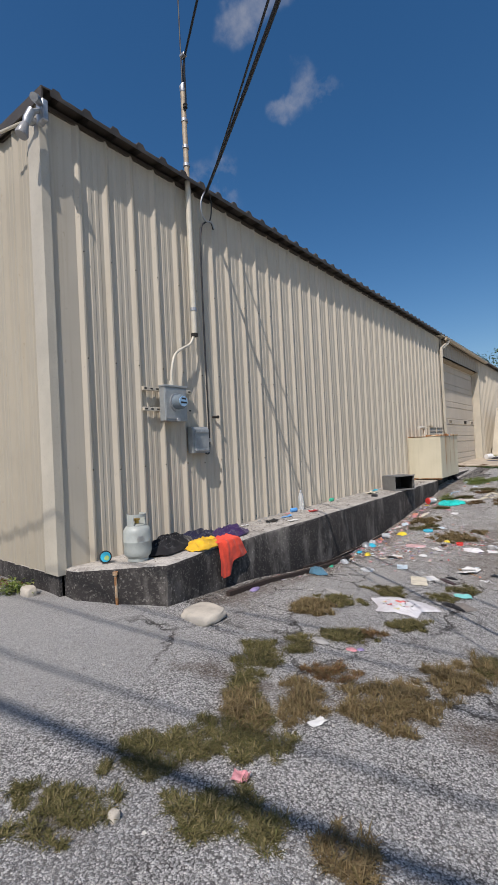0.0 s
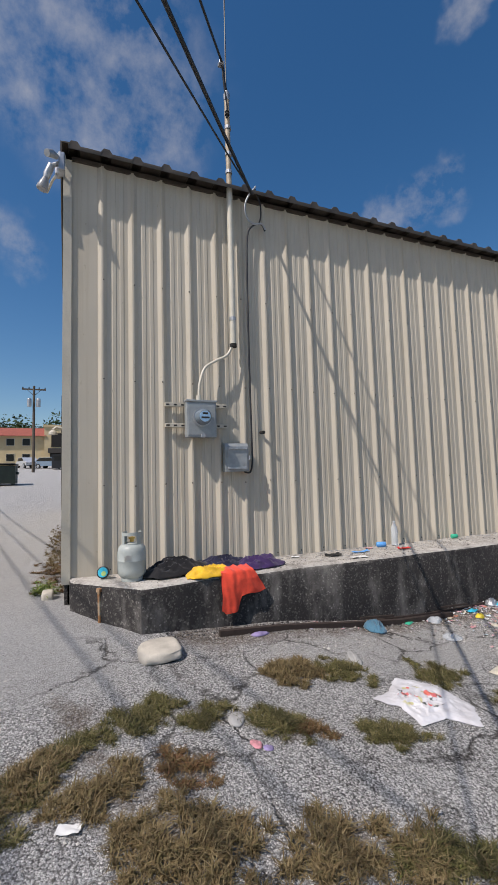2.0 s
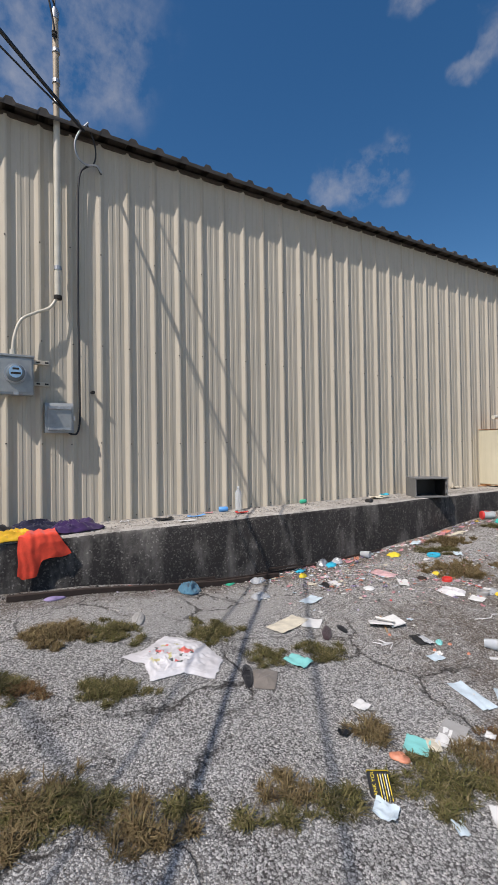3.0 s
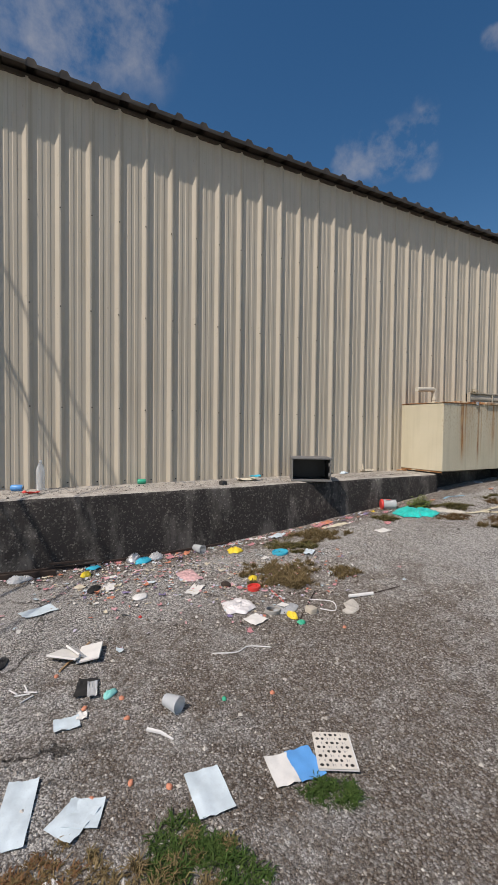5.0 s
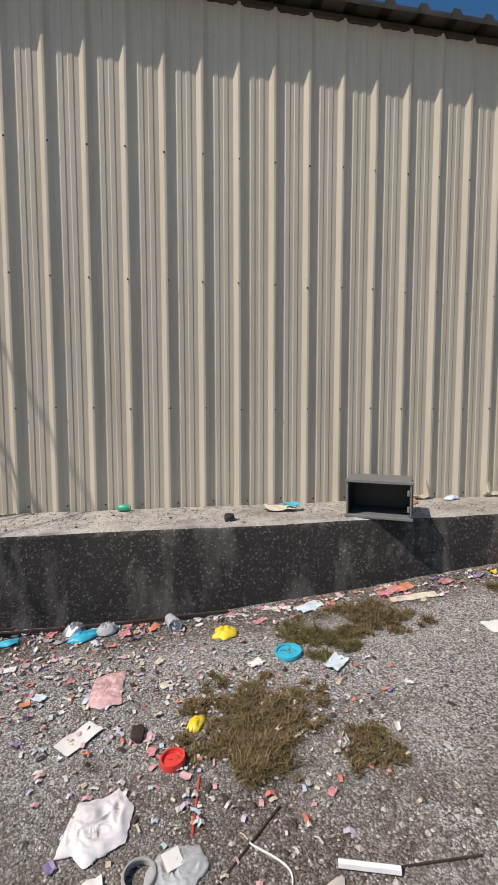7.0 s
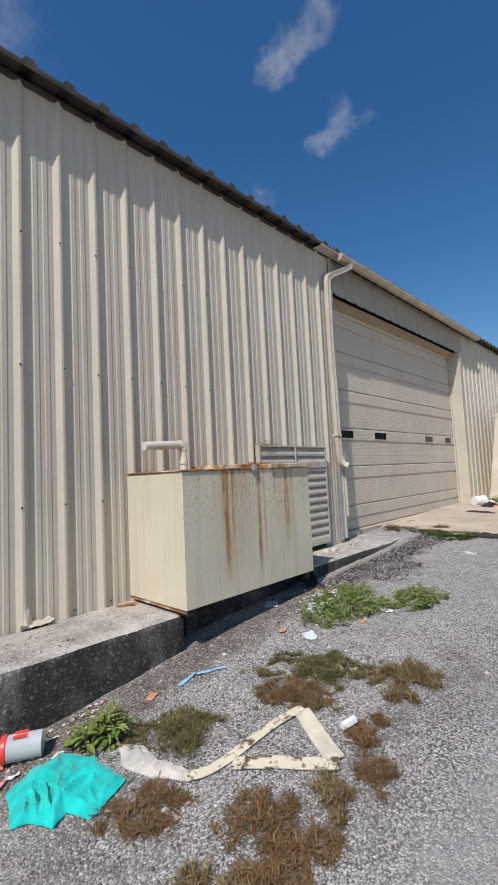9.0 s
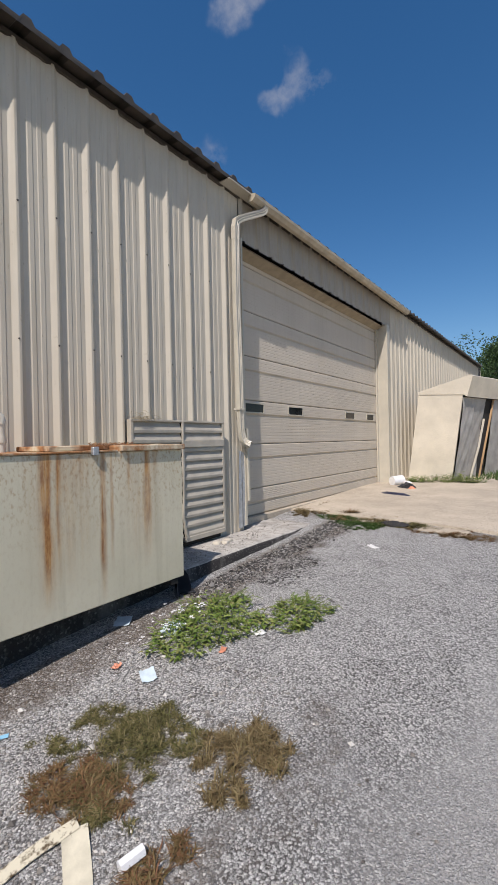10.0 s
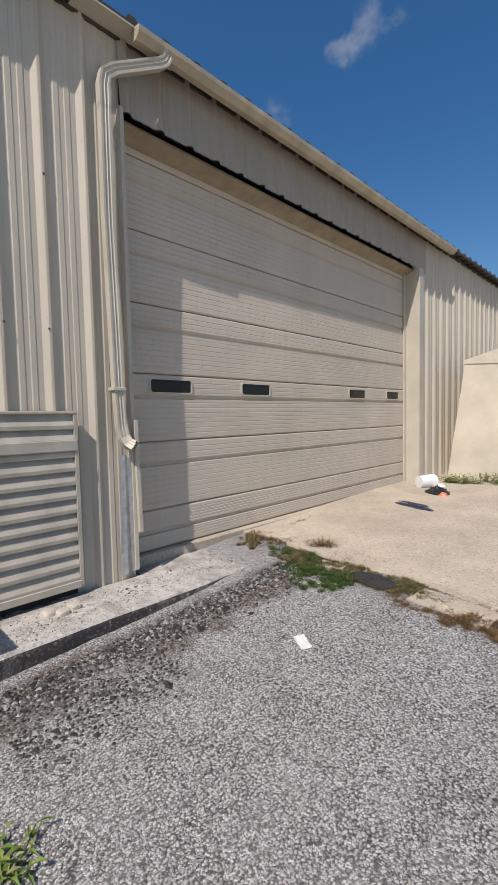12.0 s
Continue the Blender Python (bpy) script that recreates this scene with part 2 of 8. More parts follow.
def ground_material():
    """Worn chip-seal: pale stones bedded close with dark crevices, soil washed over it, cracks, smooth dusty stretches."""
    m, nt, ln, b = material("worn_chipseal", 0.93, 0, 0.2)
    co = nt.new("ShaderNodeTexCoord")
    soft = nt.new("ShaderNodeTexNoise")
    soft.inputs["Scale"].default_value, soft.inputs["Detail"].default_value = 130, 3
    ln.new(co.outputs["Object"], soft.inputs["Vector"])
    bent = nt.new("ShaderNodeMixRGB")
    bent.blend_type, bent.inputs["Fac"].default_value = "ADD", 0.012
    ln.new(co.outputs["Object"], bent.inputs["Color1"])
    ln.new(soft.outputs["Color"], bent.inputs["Color2"])

    def cells(scale, feature):
        v = nt.new("ShaderNodeTexVoronoi")
        v.feature, v.inputs["Scale"].default_value = feature, scale
        ln.new(bent.outputs["Color"], v.inputs["Vector"])
        return v

    c1, c2 = cells(98, "F1"), cells(190, "F1")
    s1, s2 = nt.new("ShaderNodeSeparateColor"), nt.new("ShaderNodeSeparateColor")
    ln.new(c1.outputs["Color"], s1.inputs["Color"])
    ln.new(c2.outputs["Color"], s2.inputs["Color"])
    at, dust = nt.new("ShaderNodeAttribute"), nt.new("ShaderNodeAttribute")
    at.attribute_name, dust.attribute_name = "dirt", "dust"
    big = noised(nt, ln, 0.55, 7, (1, 1, 1), 0.62)
    mid = noised(nt, ln, 3.3, 6, (1, 1, 1), 0.68)
    stone = mixed(nt, ln, s1.outputs["Red"], (0.37, 0.36, 0.34), (0.80, 0.78, 0.74))
    stone = mixed(nt, ln, ranged(nt, ln, s1.outputs["Green"], 0.80, 0.9, 0, 0.7), stone, (0.10, 0.095, 0.09))
    grit = noised(nt, ln, 220, 3, (1, 1, 1), 0.65, (3, 1, 0))
    round_ = nt.new("ShaderNodeMath")
    round_.operation = "MULTIPLY_ADD"
    ln.new(ranged(nt, ln, grit, 0.3, 0.7, -0.5, 0.5), round_.inputs[0])
    round_.inputs[1].default_value = 0.34
    ln.new(c1.outputs["Distance"], round_.inputs[2])
    gap = ranged(nt, ln, round_.outputs[0], 0.50, 0.72, 0, 1)
    shade = nt.new("ShaderNodeMath")
    shade.operation = "MULTIPLY"
    ln.new(gap, shade.inputs[0])
    ln.new(ranged(nt, ln, mid, 0.3, 0.62, 0.55, 1.0), shade.inputs[1])
    c = mixed(nt, ln, shade.outputs[0], stone, (0.055, 0.05, 0.047))
    c = mixed(nt, ln, ranged(nt, ln, s2.outputs["Blue"], 0.72, 0.9, 0, 0.55), c, (0.09, 0.085, 0.08))
    # binder showing where the stones have gone, in blotches
    c = mixed(nt, ln, ranged(nt, ln, big, 0.55, 0.72, 0, 0.5), c, (0.22, 0.212, 0.205))
    c = mixed(nt, ln, ranged(nt, ln, mid, 0.60, 0.74, 0, 0.5), c, (0.16, 0.152, 0.145))
    fine = mixed(nt, ln, ranged(nt, ln, s2.outputs["Red"], 0.2, 0.9), (0.33, 0.32, 0.30), (0.50, 0.485, 0.46))
    c = mixed(nt, ln, ranged(nt, ln, dust.outputs["Fac"], 0.2, 0.8, 0, 0.7), c, fine)
    dn = noised(nt, ln, 3.2, 7, (1, 1, 1), 0.74)
    dm = nt.new("ShaderNodeMath")
    dm.operation = "ADD"
    ln.new(at.outputs["Fac"], dm.inputs[0])
    ln.new(ranged(nt, ln, dn, 0.32, 0.68, -0.48, 0.40), dm.inputs[1])
    soil = mixed(nt, ln, ranged(nt, ln, s2.outputs["Blue"], 0.25, 0.95), (0.055, 0.038, 0.028), (0.27, 0.22, 0.17))
    soil = mixed(nt, ln, ranged(nt, ln, s1.outputs["Blue"], 0.84, 0.92, 0, 0.6), soil, (0.42, 0.385, 0.34))
    soil = mixed(nt, ln, ranged(nt, ln, s2.outputs["Green"], 0.55, 0.9, 0, 0.6), soil, (0.045, 0.035, 0.028))
    cover = nt.new("ShaderNodeMath")
    cover.operation = "MULTIPLY"
    ln.new(ranged(nt, ln, dm.outputs[0], 0.3, 0.85, 0, 0.9), cover.inputs[0])
    ln.new(ranged(nt, ln, s1.outputs["Red"], 0.5, 0.78, 1, 0.62), cover.inputs[1])
    c = mixed(nt, ln, cover.outputs[0], c, soil)
    # cracks
    wn2, warp, cr = nt.new("ShaderNodeTexNoise"), nt.new("ShaderNodeMixRGB"), nt.new("ShaderNodeTexVoronoi")
    wn2.inputs["Scale"].default_value, wn2.inputs["Detail"].default_value, wn2.inputs["Roughness"].default_value = 2.4, 7, 0.65
    ln.new(co.outputs["Object"], wn2.inputs["Vector"])
    warp.inputs["Fac"].default_value = 0.3
    ln.new(co.outputs["Object"], warp.inputs["Color1"])
    ln.new(wn2.outputs["Color"], warp.inputs["Color2"])
    cr.feature, cr.inputs["Scale"].default_value = "DISTANCE_TO_EDGE", 1.7
    ln.new(warp.outputs["Color"], cr.inputs["Vector"])
    crack = ranged(nt, ln, cr.outputs["Distance"], 0.004, 0.022, 1, 0)
    cm = nt.new("ShaderNodeMath")
    cm.operation = "MULTIPLY"
    ln.new(crack, cm.inputs[0])
    cmask = nt.new("ShaderNodeAttribute")
    cmask.attribute_name = "cracked"
    cn = nt.new("ShaderNodeMath")
    cn.operation = "MULTIPLY"
    ln.new(cmask.outputs["Fac"], cn.inputs[0])
    ln.new(ranged(nt, ln, noised(nt, ln, 1.1, 3, (1, 1, 1), 0.5, (7, 3, 0)), 0.40, 0.56), cn.inputs[1])
    ln.new(cn.outputs[0], cm.inputs[1])
    c = mixed(nt, ln, ranged(nt, ln, cm.outputs[0], 0, 1, 0, 0.85), c, (0.04, 0.035, 0.03))
    ln.new(c, b.inputs["Base Color"])
    hh = nt.new("ShaderNodeMath")
    hh.operation = "MULTIPLY_ADD"
    ln.new(ranged(nt, ln, round_.outputs[0], 0.1, 0.7, 1, 0), hh.inputs[0])
    hh.inputs[1].default_value = 1.0
    ln.new(ranged(nt, ln, cm.outputs[0], 0, 1, 0, -2.0), hh.inputs[2])
    bumped(nt, ln, b, hh.outputs[0], 1.0, 0.007)
    return m


GROUND = ground_material()
ASPHALT_FAR = plain("old_asphalt_lot", (0.22, 0.215, 0.21), 0.9, 0, 0.25, 0.4)


# ---- mesh helpers ----
class Shape:
    """Vertices and faces gathered from boxes, tubes and sheets."""

    def __init__(self):
        self.v, self.f = [], []

    def add(self, verts, faces):
        k = len(self.v)
        self.v += [tuple(p) for p in verts]
        self.f += [tuple(i + k for i in f) for f in faces]
        return self

    def box(self, x0, x1, y0, y1, z0, z1, bevel=0.0, turn=None):
        bm = bmesh.new()
        bmesh.ops.create_cube(bm, size=1)
        for p in bm.verts:
            p.co = Vector(((x0 + x1) / 2 + p.co.x * (x1 - x0), (y0 + y1) / 2 + p.co.y * (y1 - y0), (z0 + z1) / 2 + p.co.z * (z1 - z0)))
        if bevel:
            bmesh.ops.bevel(bm, geom=list(bm.edges), offset=bevel, segments=1, affect="EDGES", profile=0.5)
        bm.verts.index_update()
        self.add([(turn @ p.co if turn else p.co) for p in bm.verts], [[p.index for p in f.verts] for f in bm.faces])
        bm.free()
        return self

    def tube(self, pts, r, n=8, cap=True):
        pts = [Vector(p) for p in pts]
        rs = r if isinstance(r, (list, tuple)) else [r] * len(pts)
        ring, side = [], None
        for i, p in enumerate(pts):
            d = (pts[min(i + 1, len(pts) - 1)] - pts[max(i - 1, 0)]).normalized()
            if side is None:
                side = d.orthogonal().normalized()
            side = (side - d * side.dot(d)).normalized()
            up = d.cross(side)
            ring.append([p + (side * math.cos(a) + up * math.sin(a)) * rs[i] for a in (2 * math.pi * k / n for k in range(n))])
        v = [q for g in ring for q in g]
        f = [(i * n + k, i * n + (k + 1) % n, (i + 1) * n + (k + 1) % n, (i + 1) * n + k) for i in range(len(pts) - 1) for k in range(n)]
        if cap:
            f += [tuple(reversed(range(n))), tuple(range(len(v) - n, len(v)))]
        return self.add(v, f)

    def lathe(self, at, prof, n=20):
        """A turned shape about a vertical axis: profile of (radius, height)."""
        v = [(at[0] + r * math.cos(2 * math.pi * k / n), at[1] + r * math.sin(2 * math.pi * k / n), at[2] + h) for r, h in prof for k in range(n)]
        f = [(i * n + k, i * n + (k + 1) % n, (i + 1) * n + (k + 1) % n, (i + 1) * n + k) for i in range(len(prof) - 1) for k in range(n)]
        f += [tuple(reversed(range(n))), tuple(range(len(v) - n, len(v)))]
        return self.add(v, f)

    def extrude(self, outline, a, b):
        """A prism: outline points, each mapped by a and by b to its two ends."""
        n = len(outline)
        v = [a(*p) for p in outline] + [b(*p) for p in outline]
        f = [(i, (i + 1) % n, (i + 1) % n + n, i + n) for i in range(n)] + [tuple(reversed(range(n))), tuple(range(n, 2 * n))]
        return self.add(v, f)

    def strip(self, line, a, b):
        """An open sheet between two images of a line."""
        n = len(line)
        return self.add([a(*p) for p in line] + [b(*p) for p in line], [(i, i + 1, i + 1 + n, i + n) for i in range(n - 1)])

    def mesh(self, name, smooth=None):
        me = bpy.data.meshes.new(name)
        me.from_pydata(self.v, [], self.f)
        bm = bmesh.new()
        bm.from_mesh(me)
        bmesh.ops.recalc_face_normals(bm, faces=bm.faces)
        bm.to_mesh(me)
        bm.free()
        if smooth:
            me.shade_smooth()
            me.set_sharp_from_angle(angle=radians(smooth))
        return me


def part(name, shape, mat, parent=None, label="", smooth=None, at=None):
    me = shape if isinstance(shape, bpy.types.Mesh) else shape.mesh(name, smooth)
    if not me.materials:
        me.materials.append(mat)
    ob = new(name, me)
    ob.parent = parent
    if at is not None:
        ob.matrix_basis = at
    if label:
        tagged(ob, label)
    return ob


def empty(name, at=(0, 0, 0)):
    ob = new(name)
    ob.location = at
    ob.empty_display_size = 0.2
    return ob


def smooth01(t):
    t = max(0.0, min(1.0, t))
    return t * t * (3 - 2 * t)


# ---- ground ----
LEVELS = [(-40, 0.0), (-4, 0.02), (0, 0.0), (1.5, -0.05), (2.6, -0.10), (3.4, -0.15), (4.3, -0.22), (5, -0.26), (6, -0.295), (7.2, -0.29), (8, -0.26), (9, -0.18), (10.4, -0.04), (11.6, 0.11), (12.5, 0.185), (13.2, 0.235), (14.4, 0.30), (15.4, 0.36), (16.5, 0.43), (20, 0.50), (60, 0.6), (400, 2.0)]


def ground_z(x, y):
    for (a, za), (b, zb) in zip(LEVELS, LEVELS[1:]):
        if y <= b or b == 400:
            z = za + (zb - za) * max(0.0, min(1.0, (y - a) / (b - a)))
            break
    near = 1 - smooth01((y - 4.0) / 1.5)
    z += 0.055 * near * max(0.0, min(1.8, -1.4 - x))
    z -= 0.05 * max(0.0, min(3.0, x + 1.2)) * (smooth01((y + 1) / 4) - smooth01((y - 8.5) / 3))
    z += 0.13 * smooth01((-2.9 - x) / 1.3) * (1 - smooth01((y - 2.2) / 1.2))
    if x < -16:
        z += (-16 - x) * 0.062 if x > -80 else 64 * 0.062
    return z

# weeds in the joints: x, y, half-length, half-width, turn, blades, height, look
PATCHES = [
    (-1.76, 0.87, 0.24, 0.13, 39, 1872, 0.060, "olive"), (-1.75, 1.36, 0.21, 0.16, 40, 2015, 0.060, "olive"), (-1.66, 1.58, 0.15, 0.16, 40, 1440, 0.060, "olive"), (-1.44, 1.77, 0.18, 0.21, 41, 2268, 0.060, "olive"),
    (-1.61, 1.93, 0.13, 0.19, 41, 1482, 0.075, "straw"), (-1.82, 2.14, 0.09, 0.28, 42, 1512, 0.060, "olive"), (-1.96, 2.54, 0.14, 0.27, 39, 2268, 0.060, "olive"), (-1.41, 2.22, 0.13, 0.24, 39, 1872, 0.075, "straw"),
    (-1.00, 2.51, 0.32, 0.25, 40, 4800, 0.075, "straw"), (-0.80, 3.08, 0.19, 0.20, 41, 2280, 0.075, "straw"), (-0.65, 3.35, 0.12, 0.19, 42, 1368, 0.075, "straw"), (-1.25, 1.31, 0.19, 0.15, 37, 1709, 0.060, "olive"),
    (-1.04, 1.34, 0.09, 0.10, 40, 540, 0.060, "olive"), (-0.73, 1.43, 0.10, 0.12, 40, 720, 0.075, "straw"), (-1.83, 2.83, 0.13, 0.20, 41, 1560, 0.060, "olive"), (-1.61, 3.24, 0.23, 0.15, 43, 2070, 0.060, "olive"),
    (-1.45, 2.66, 0.16, 0.11, 42, 1056, 0.060, "red"), (-1.37, 3.80, 0.13, 0.12, 42, 936, 0.060, "olive"), (-2.19, 3.71, 0.17, 0.24, 44, 2448, 0.075, "straw"), (-2.19, 3.59, 0.15, 0.19, 68, 1709, 0.075, "straw"),
    (-2.13, 4.01, 0.21, 0.21, 72, 2645, 0.060, "olive"), (-1.92, 4.79, 0.23, 0.20, 70, 2760, 0.060, "olive"), (-1.54, 3.37, 0.12, 0.08, 69, 576, 0.060, "red"), (-1.34, 3.85, 0.22, 0.10, 67, 1320, 0.060, "olive"),
    (-1.36, 4.92, 0.12, 0.14, 62, 1008, 0.060, "olive"), (-1.23, 5.35, 0.17, 0.14, 62, 1428, 0.060, "olive"), (-0.41, 5.02, 0.12, 0.09, 64, 647, 0.075, "straw"), (-0.64, 3.43, 0.19, 0.13, 64, 1482, 0.060, "olive"),
    (-0.39, 3.74, 0.16, 0.10, 65, 960, 0.075, "straw"), (-0.53, 3.60, 0.15, 0.08, 65, 720, 0.060, "olive"), (-0.31, 4.33, 0.11, 0.08, 65, 528, 0.075, "straw"), (-0.21, 4.21, 0.14, 0.05, 64, 420, 0.060, "olive"),
    (-0.16, 4.52, 0.12, 0.08, 65, 576, 0.060, "olive"), (-0.04, 5.07, 0.24, 0.17, 62, 2448, 0.060, "olive"), (-0.02, 5.36, 0.11, 0.13, 61, 858, 0.075, "straw"), (-0.41, 3.93, 0.09, 0.07, 64, 378, 0.060, "olive"),
    (-0.12, 4.82, 0.08, 0.07, 63, 336, 0.060, "olive"), (-2.02, 7.93, 0.33, 0.30, 72, 5940, 0.060, "straw"), (-1.74, 7.97, 0.19, 0.15, 72, 1709, 0.075, "straw"), (-2.63, 8.54, 0.26, 0.20, 64, 3120, 0.060, "olive"),
    (-2.74, 8.98, 0.26, 0.23, 61, 3588, 0.075, "straw"), (-1.70, 8.43, 0.15, 0.13, 69, 1170, 0.060, "straw"), (-2.49, 11.07, 0.24, 0.19, 33, 2736, 0.060, "olive"), (-2.17, 10.70, 0.17, 0.14, 36, 1428, 0.060, "red"),
    (-2.14, 11.98, 0.33, 0.26, 34, 5148, 0.060, "olive"), (-2.15, 11.72, 0.21, 0.16, 37, 2015, 0.060, "red"), (-1.66, 12.20, 0.20, 0.19, 34, 2280, 0.075, "straw"), (-1.73, 10.95, 0.17, 0.12, 37, 1224, 0.060, "red"),
    (-1.50, 10.95, 0.13, 0.11, 37, 858, 0.060, "red"), (-1.50, 10.80, 0.17, 0.09, 36, 918, 0.060, "red"), (-2.72, 10.08, 0.17, 0.15, 38, 1530, 0.060, "olive"), (-1.67, 10.67, 0.13, 0.07, 39, 546, 0.075, "straw"),
    (-1.55, 11.57, 0.11, 0.22, 36, 1452, 0.060, "red"), (-1.52, 11.22, 0.07, 0.13, 35, 546, 0.075, "straw"), (-0.02, 5.75, 0.25, 0.14, 70, 1702, 0.043, "red"), (0.04, 6.15, 0.23, 0.12, 70, 1344, 0.043, "straw"),
    (0.05, 6.29, 0.14, 0.10, 60, 896, 0.045, "green"), (0.11, 6.42, 0.11, 0.09, 60, 804, 0.043, "green"), (0.07, 6.92, 0.11, 0.07, 60, 716, 0.043, "green"), (-2.84, 16.46, 0.30, 0.15, 0, 1881, 0.050, "olive"),
    (-2.38, 16.42, 0.37, 0.12, -5, 1881, 0.045, "olive"), (-1.55, 16.22, 0.46, 0.12, -5, 1881, 0.038, "red"), (-3.55, 16.75, 0.21, 0.10, 10, 716, 0.056, "straw"), (-3.17, 16.55, 0.32, 0.22, 0, 2080, 0.05, "green"),
    (-3.12, 16.85, 0.16, 0.12, 0, 1440, 0.10, "red"), (-2.72, 16.62, 0.32, 0.12, -5, 1600, 0.05, "straw"), (-2.75, 16.35, 0.3, 0.12, 0, 1440, 0.035, "green"), (-2.05, 16.47, 0.26, 0.14, -10, 1440, 0.045, "olive"),
    (-1.5, 16.5, 0.14, 0.1, 0, 800, 0.045, "red"), (-3.88, 17.6, 0.06, 0.42, 0, 672, 0.05, "straw"), (-3.80, 18.6, 0.07, 0.45, 0, 672, 0.045, "olive"), (-3.74, 19.5, 0.06, 0.3, 0, 416, 0.04, "straw"),
    (-5.6, 1.92, 1.03, 0.20, 0, 3134, 0.062, "red"), (-6.9, 1.95, 1.03, 0.18, 0, 2329, 0.062, "straw"), (-4.9, 1.25, 0.57, 0.09, 5, 1164, 0.045, "olive"), (-9.5, 1.95, 2.30, 0.18, 0, 2688, 0.062, "straw"),
    (-3.19, 16.48, 0.13, 0.18, 35, 1073, 0.06, "straw"), (-2.95, 16.34, 0.20, 0.25, 35, 2193, 0.05, "green"), (-2.59, 16.31, 0.27, 0.13, 36, 1534, 0.05, "green"), (-2.65, 16.08, 0.22, 0.08, 37, 762, 0.04, "green"),
    (-2.61, 16.70, 0.24, 0.17, 39, 1801, 0.05, "straw"), (-2.00, 16.56, 0.20, 0.10, 37, 951, 0.05, "olive"), (-1.61, 16.24, 0.17, 0.07, 37, 528, 0.05, "red"), (-1.44, 16.20, 0.06, 0.10, 37, 299, 0.05, "red"),
    (-3.86, 16.64, 0.15, 0.25, 37, 1680, 0.07, "straw"), (-2.18, 16.47, 0.17, 0.08, 35, 618, 0.05, "olive"),
]

def ground_sheet():
    xs = [-400, -250, -150, -100, -80, -60, -45, -35, -28, -22, -18, -15, -12, -10, -8.5, -7, -6, -5.3, -4.8] + list(np.arange(-4.5, 2.6, 0.07)) + [2.7, 3, 3.5, 4.2, 5, 6.5, 9, 13, 20, 30, 50, 90, 160, 280, 400]
    ys = [-400, -250, -150, -90, -60, -40, -28, -20, -14, -10, -7, -5, -4, -3, -2] + list(np.arange(-1.5, 17.5, 0.07)) + [18, 18.7, 19.5, 20.5, 22, 24, 27, 31, 36, 44, 56, 75, 105, 160, 260, 400]
    nx, ny = len(xs), len(ys)
    verts, dirt, dust, cracked = [], [], [], []
    for y in ys:
        for x in xs:
            z = ground_z(x, y)
            if -6 < x < 4 and -3 < y < 20:
                z += 0.014 * noise.noise((x * 0.9, y * 0.9, 0.3)) + 0.006 * noise.noise((x * 4, y * 4, 2.0)) + 0.003 * noise.noise((x * 11, y * 11, 5.0))
            verts.append((x, y, z))
            # soil washed in along the wall, over the low middle and along the broken seam
            n = 0.5 + 0.5 * noise.noise((x * 0.7 + 3, y * 0.7, 1.0))
            d = 0.95 * smooth01((x + 3.3) / 0.1 - 0.0) * smooth01((-2.55 - x) / 0.45) * smooth01((y - 2.6) / 0.6)
            d = max(d, 0.95 * math.exp(-(((x + 0.9) / 1.25) ** 2 + ((y - 7.9) / 1.35) ** 2)) + 0.1 * n)
            d = max(d, 0.86 * math.exp(-(((x - 0.0) / 1.9) ** 4 + ((y - 7.3) / 1.7) ** 4)))
            d = max(d, 0.6 * math.exp(-(((x + 2.3) / 0.5) ** 2 + ((y - 10.6) / 0.7) ** 2)))
            d = max(d, 0.75 * math.exp(-(((y - (2.25 + 0.28 * (x + 1.6))) / 0.16) ** 2)) * smooth01((x + 2.6) / 0.4) * (1 - smooth01((x - 0.3) / 1)))
            d = max(d, 0.5 * math.exp(-(((x + 1.45) / 0.25) ** 2 + ((y - 11.6) / 1.2) ** 2)))
            d = max(d, 0.9 * math.exp(-(((y - 16.45 + 0.15 * (x + 2.5)) / 0.22) ** 2)) * smooth01((x + 3.9) / 0.3) * (1 - smooth01((x + 1.2) / 0.6)))
            for px, py, rx, ry, *rest in PATCHES:
                if abs(x - px) < rx * 2 and abs(y - py) < ry * 2:
                    d = max(d, 0.85 * math.exp(-1.1 * (((x - px) / rx) ** 2 + ((y - py) / ry) ** 2)))
            dirt.append(min(1.0, d))
            u = 0.8 * smooth01((-2.1 - x) / 0.8 + 0.3 * n) * (1 - smooth01((y - 2.0) / 1.2))
            u = max(u, 0.75 * math.exp(-(((x + 2.45) / 0.55) ** 4 + ((y - 5.0) / 1.1) ** 4)), 0.8 * smooth01((-4.2 - x) / 0.6) * smooth01((2.2 - y) / 0.5))
            u = max(u, 0.7 * math.exp(-(((x + 1.0 - 0.12 * (y - 10)) / 0.35) ** 2)) * smooth01((y - 9.5) / 1.5) * (1 - smooth01((y - 14) / 1.5)) * smooth01((x + 1.7) / 0.5))
            dust.append(u)
            cracked.append(smooth01((y - 1.6) / 0.8) * (1 - smooth01((y - 6.0) / 1.0)) * smooth01((x + 3.4) / 0.4))
    faces = [(j * nx + i, j * nx + i + 1, (j + 1) * nx + i + 1, (j + 1) * nx + i) for j in range(ny - 1) for i in range(nx - 1)]
    me = bpy.data.meshes.new("ground")
    me.from_pydata(verts, [], faces)
    at = me.attributes.new("dirt", "FLOAT", "POINT")
    at.data.foreach_set("value", dirt)
    me.attributes.new("dust", "FLOAT", "POINT").data.foreach_set("value", dust)
    me.attributes.new("cracked", "FLOAT", "POINT").data.foreach_set("value", cracked)
    me.shade_smooth()
    me.materials.append(GROUND)
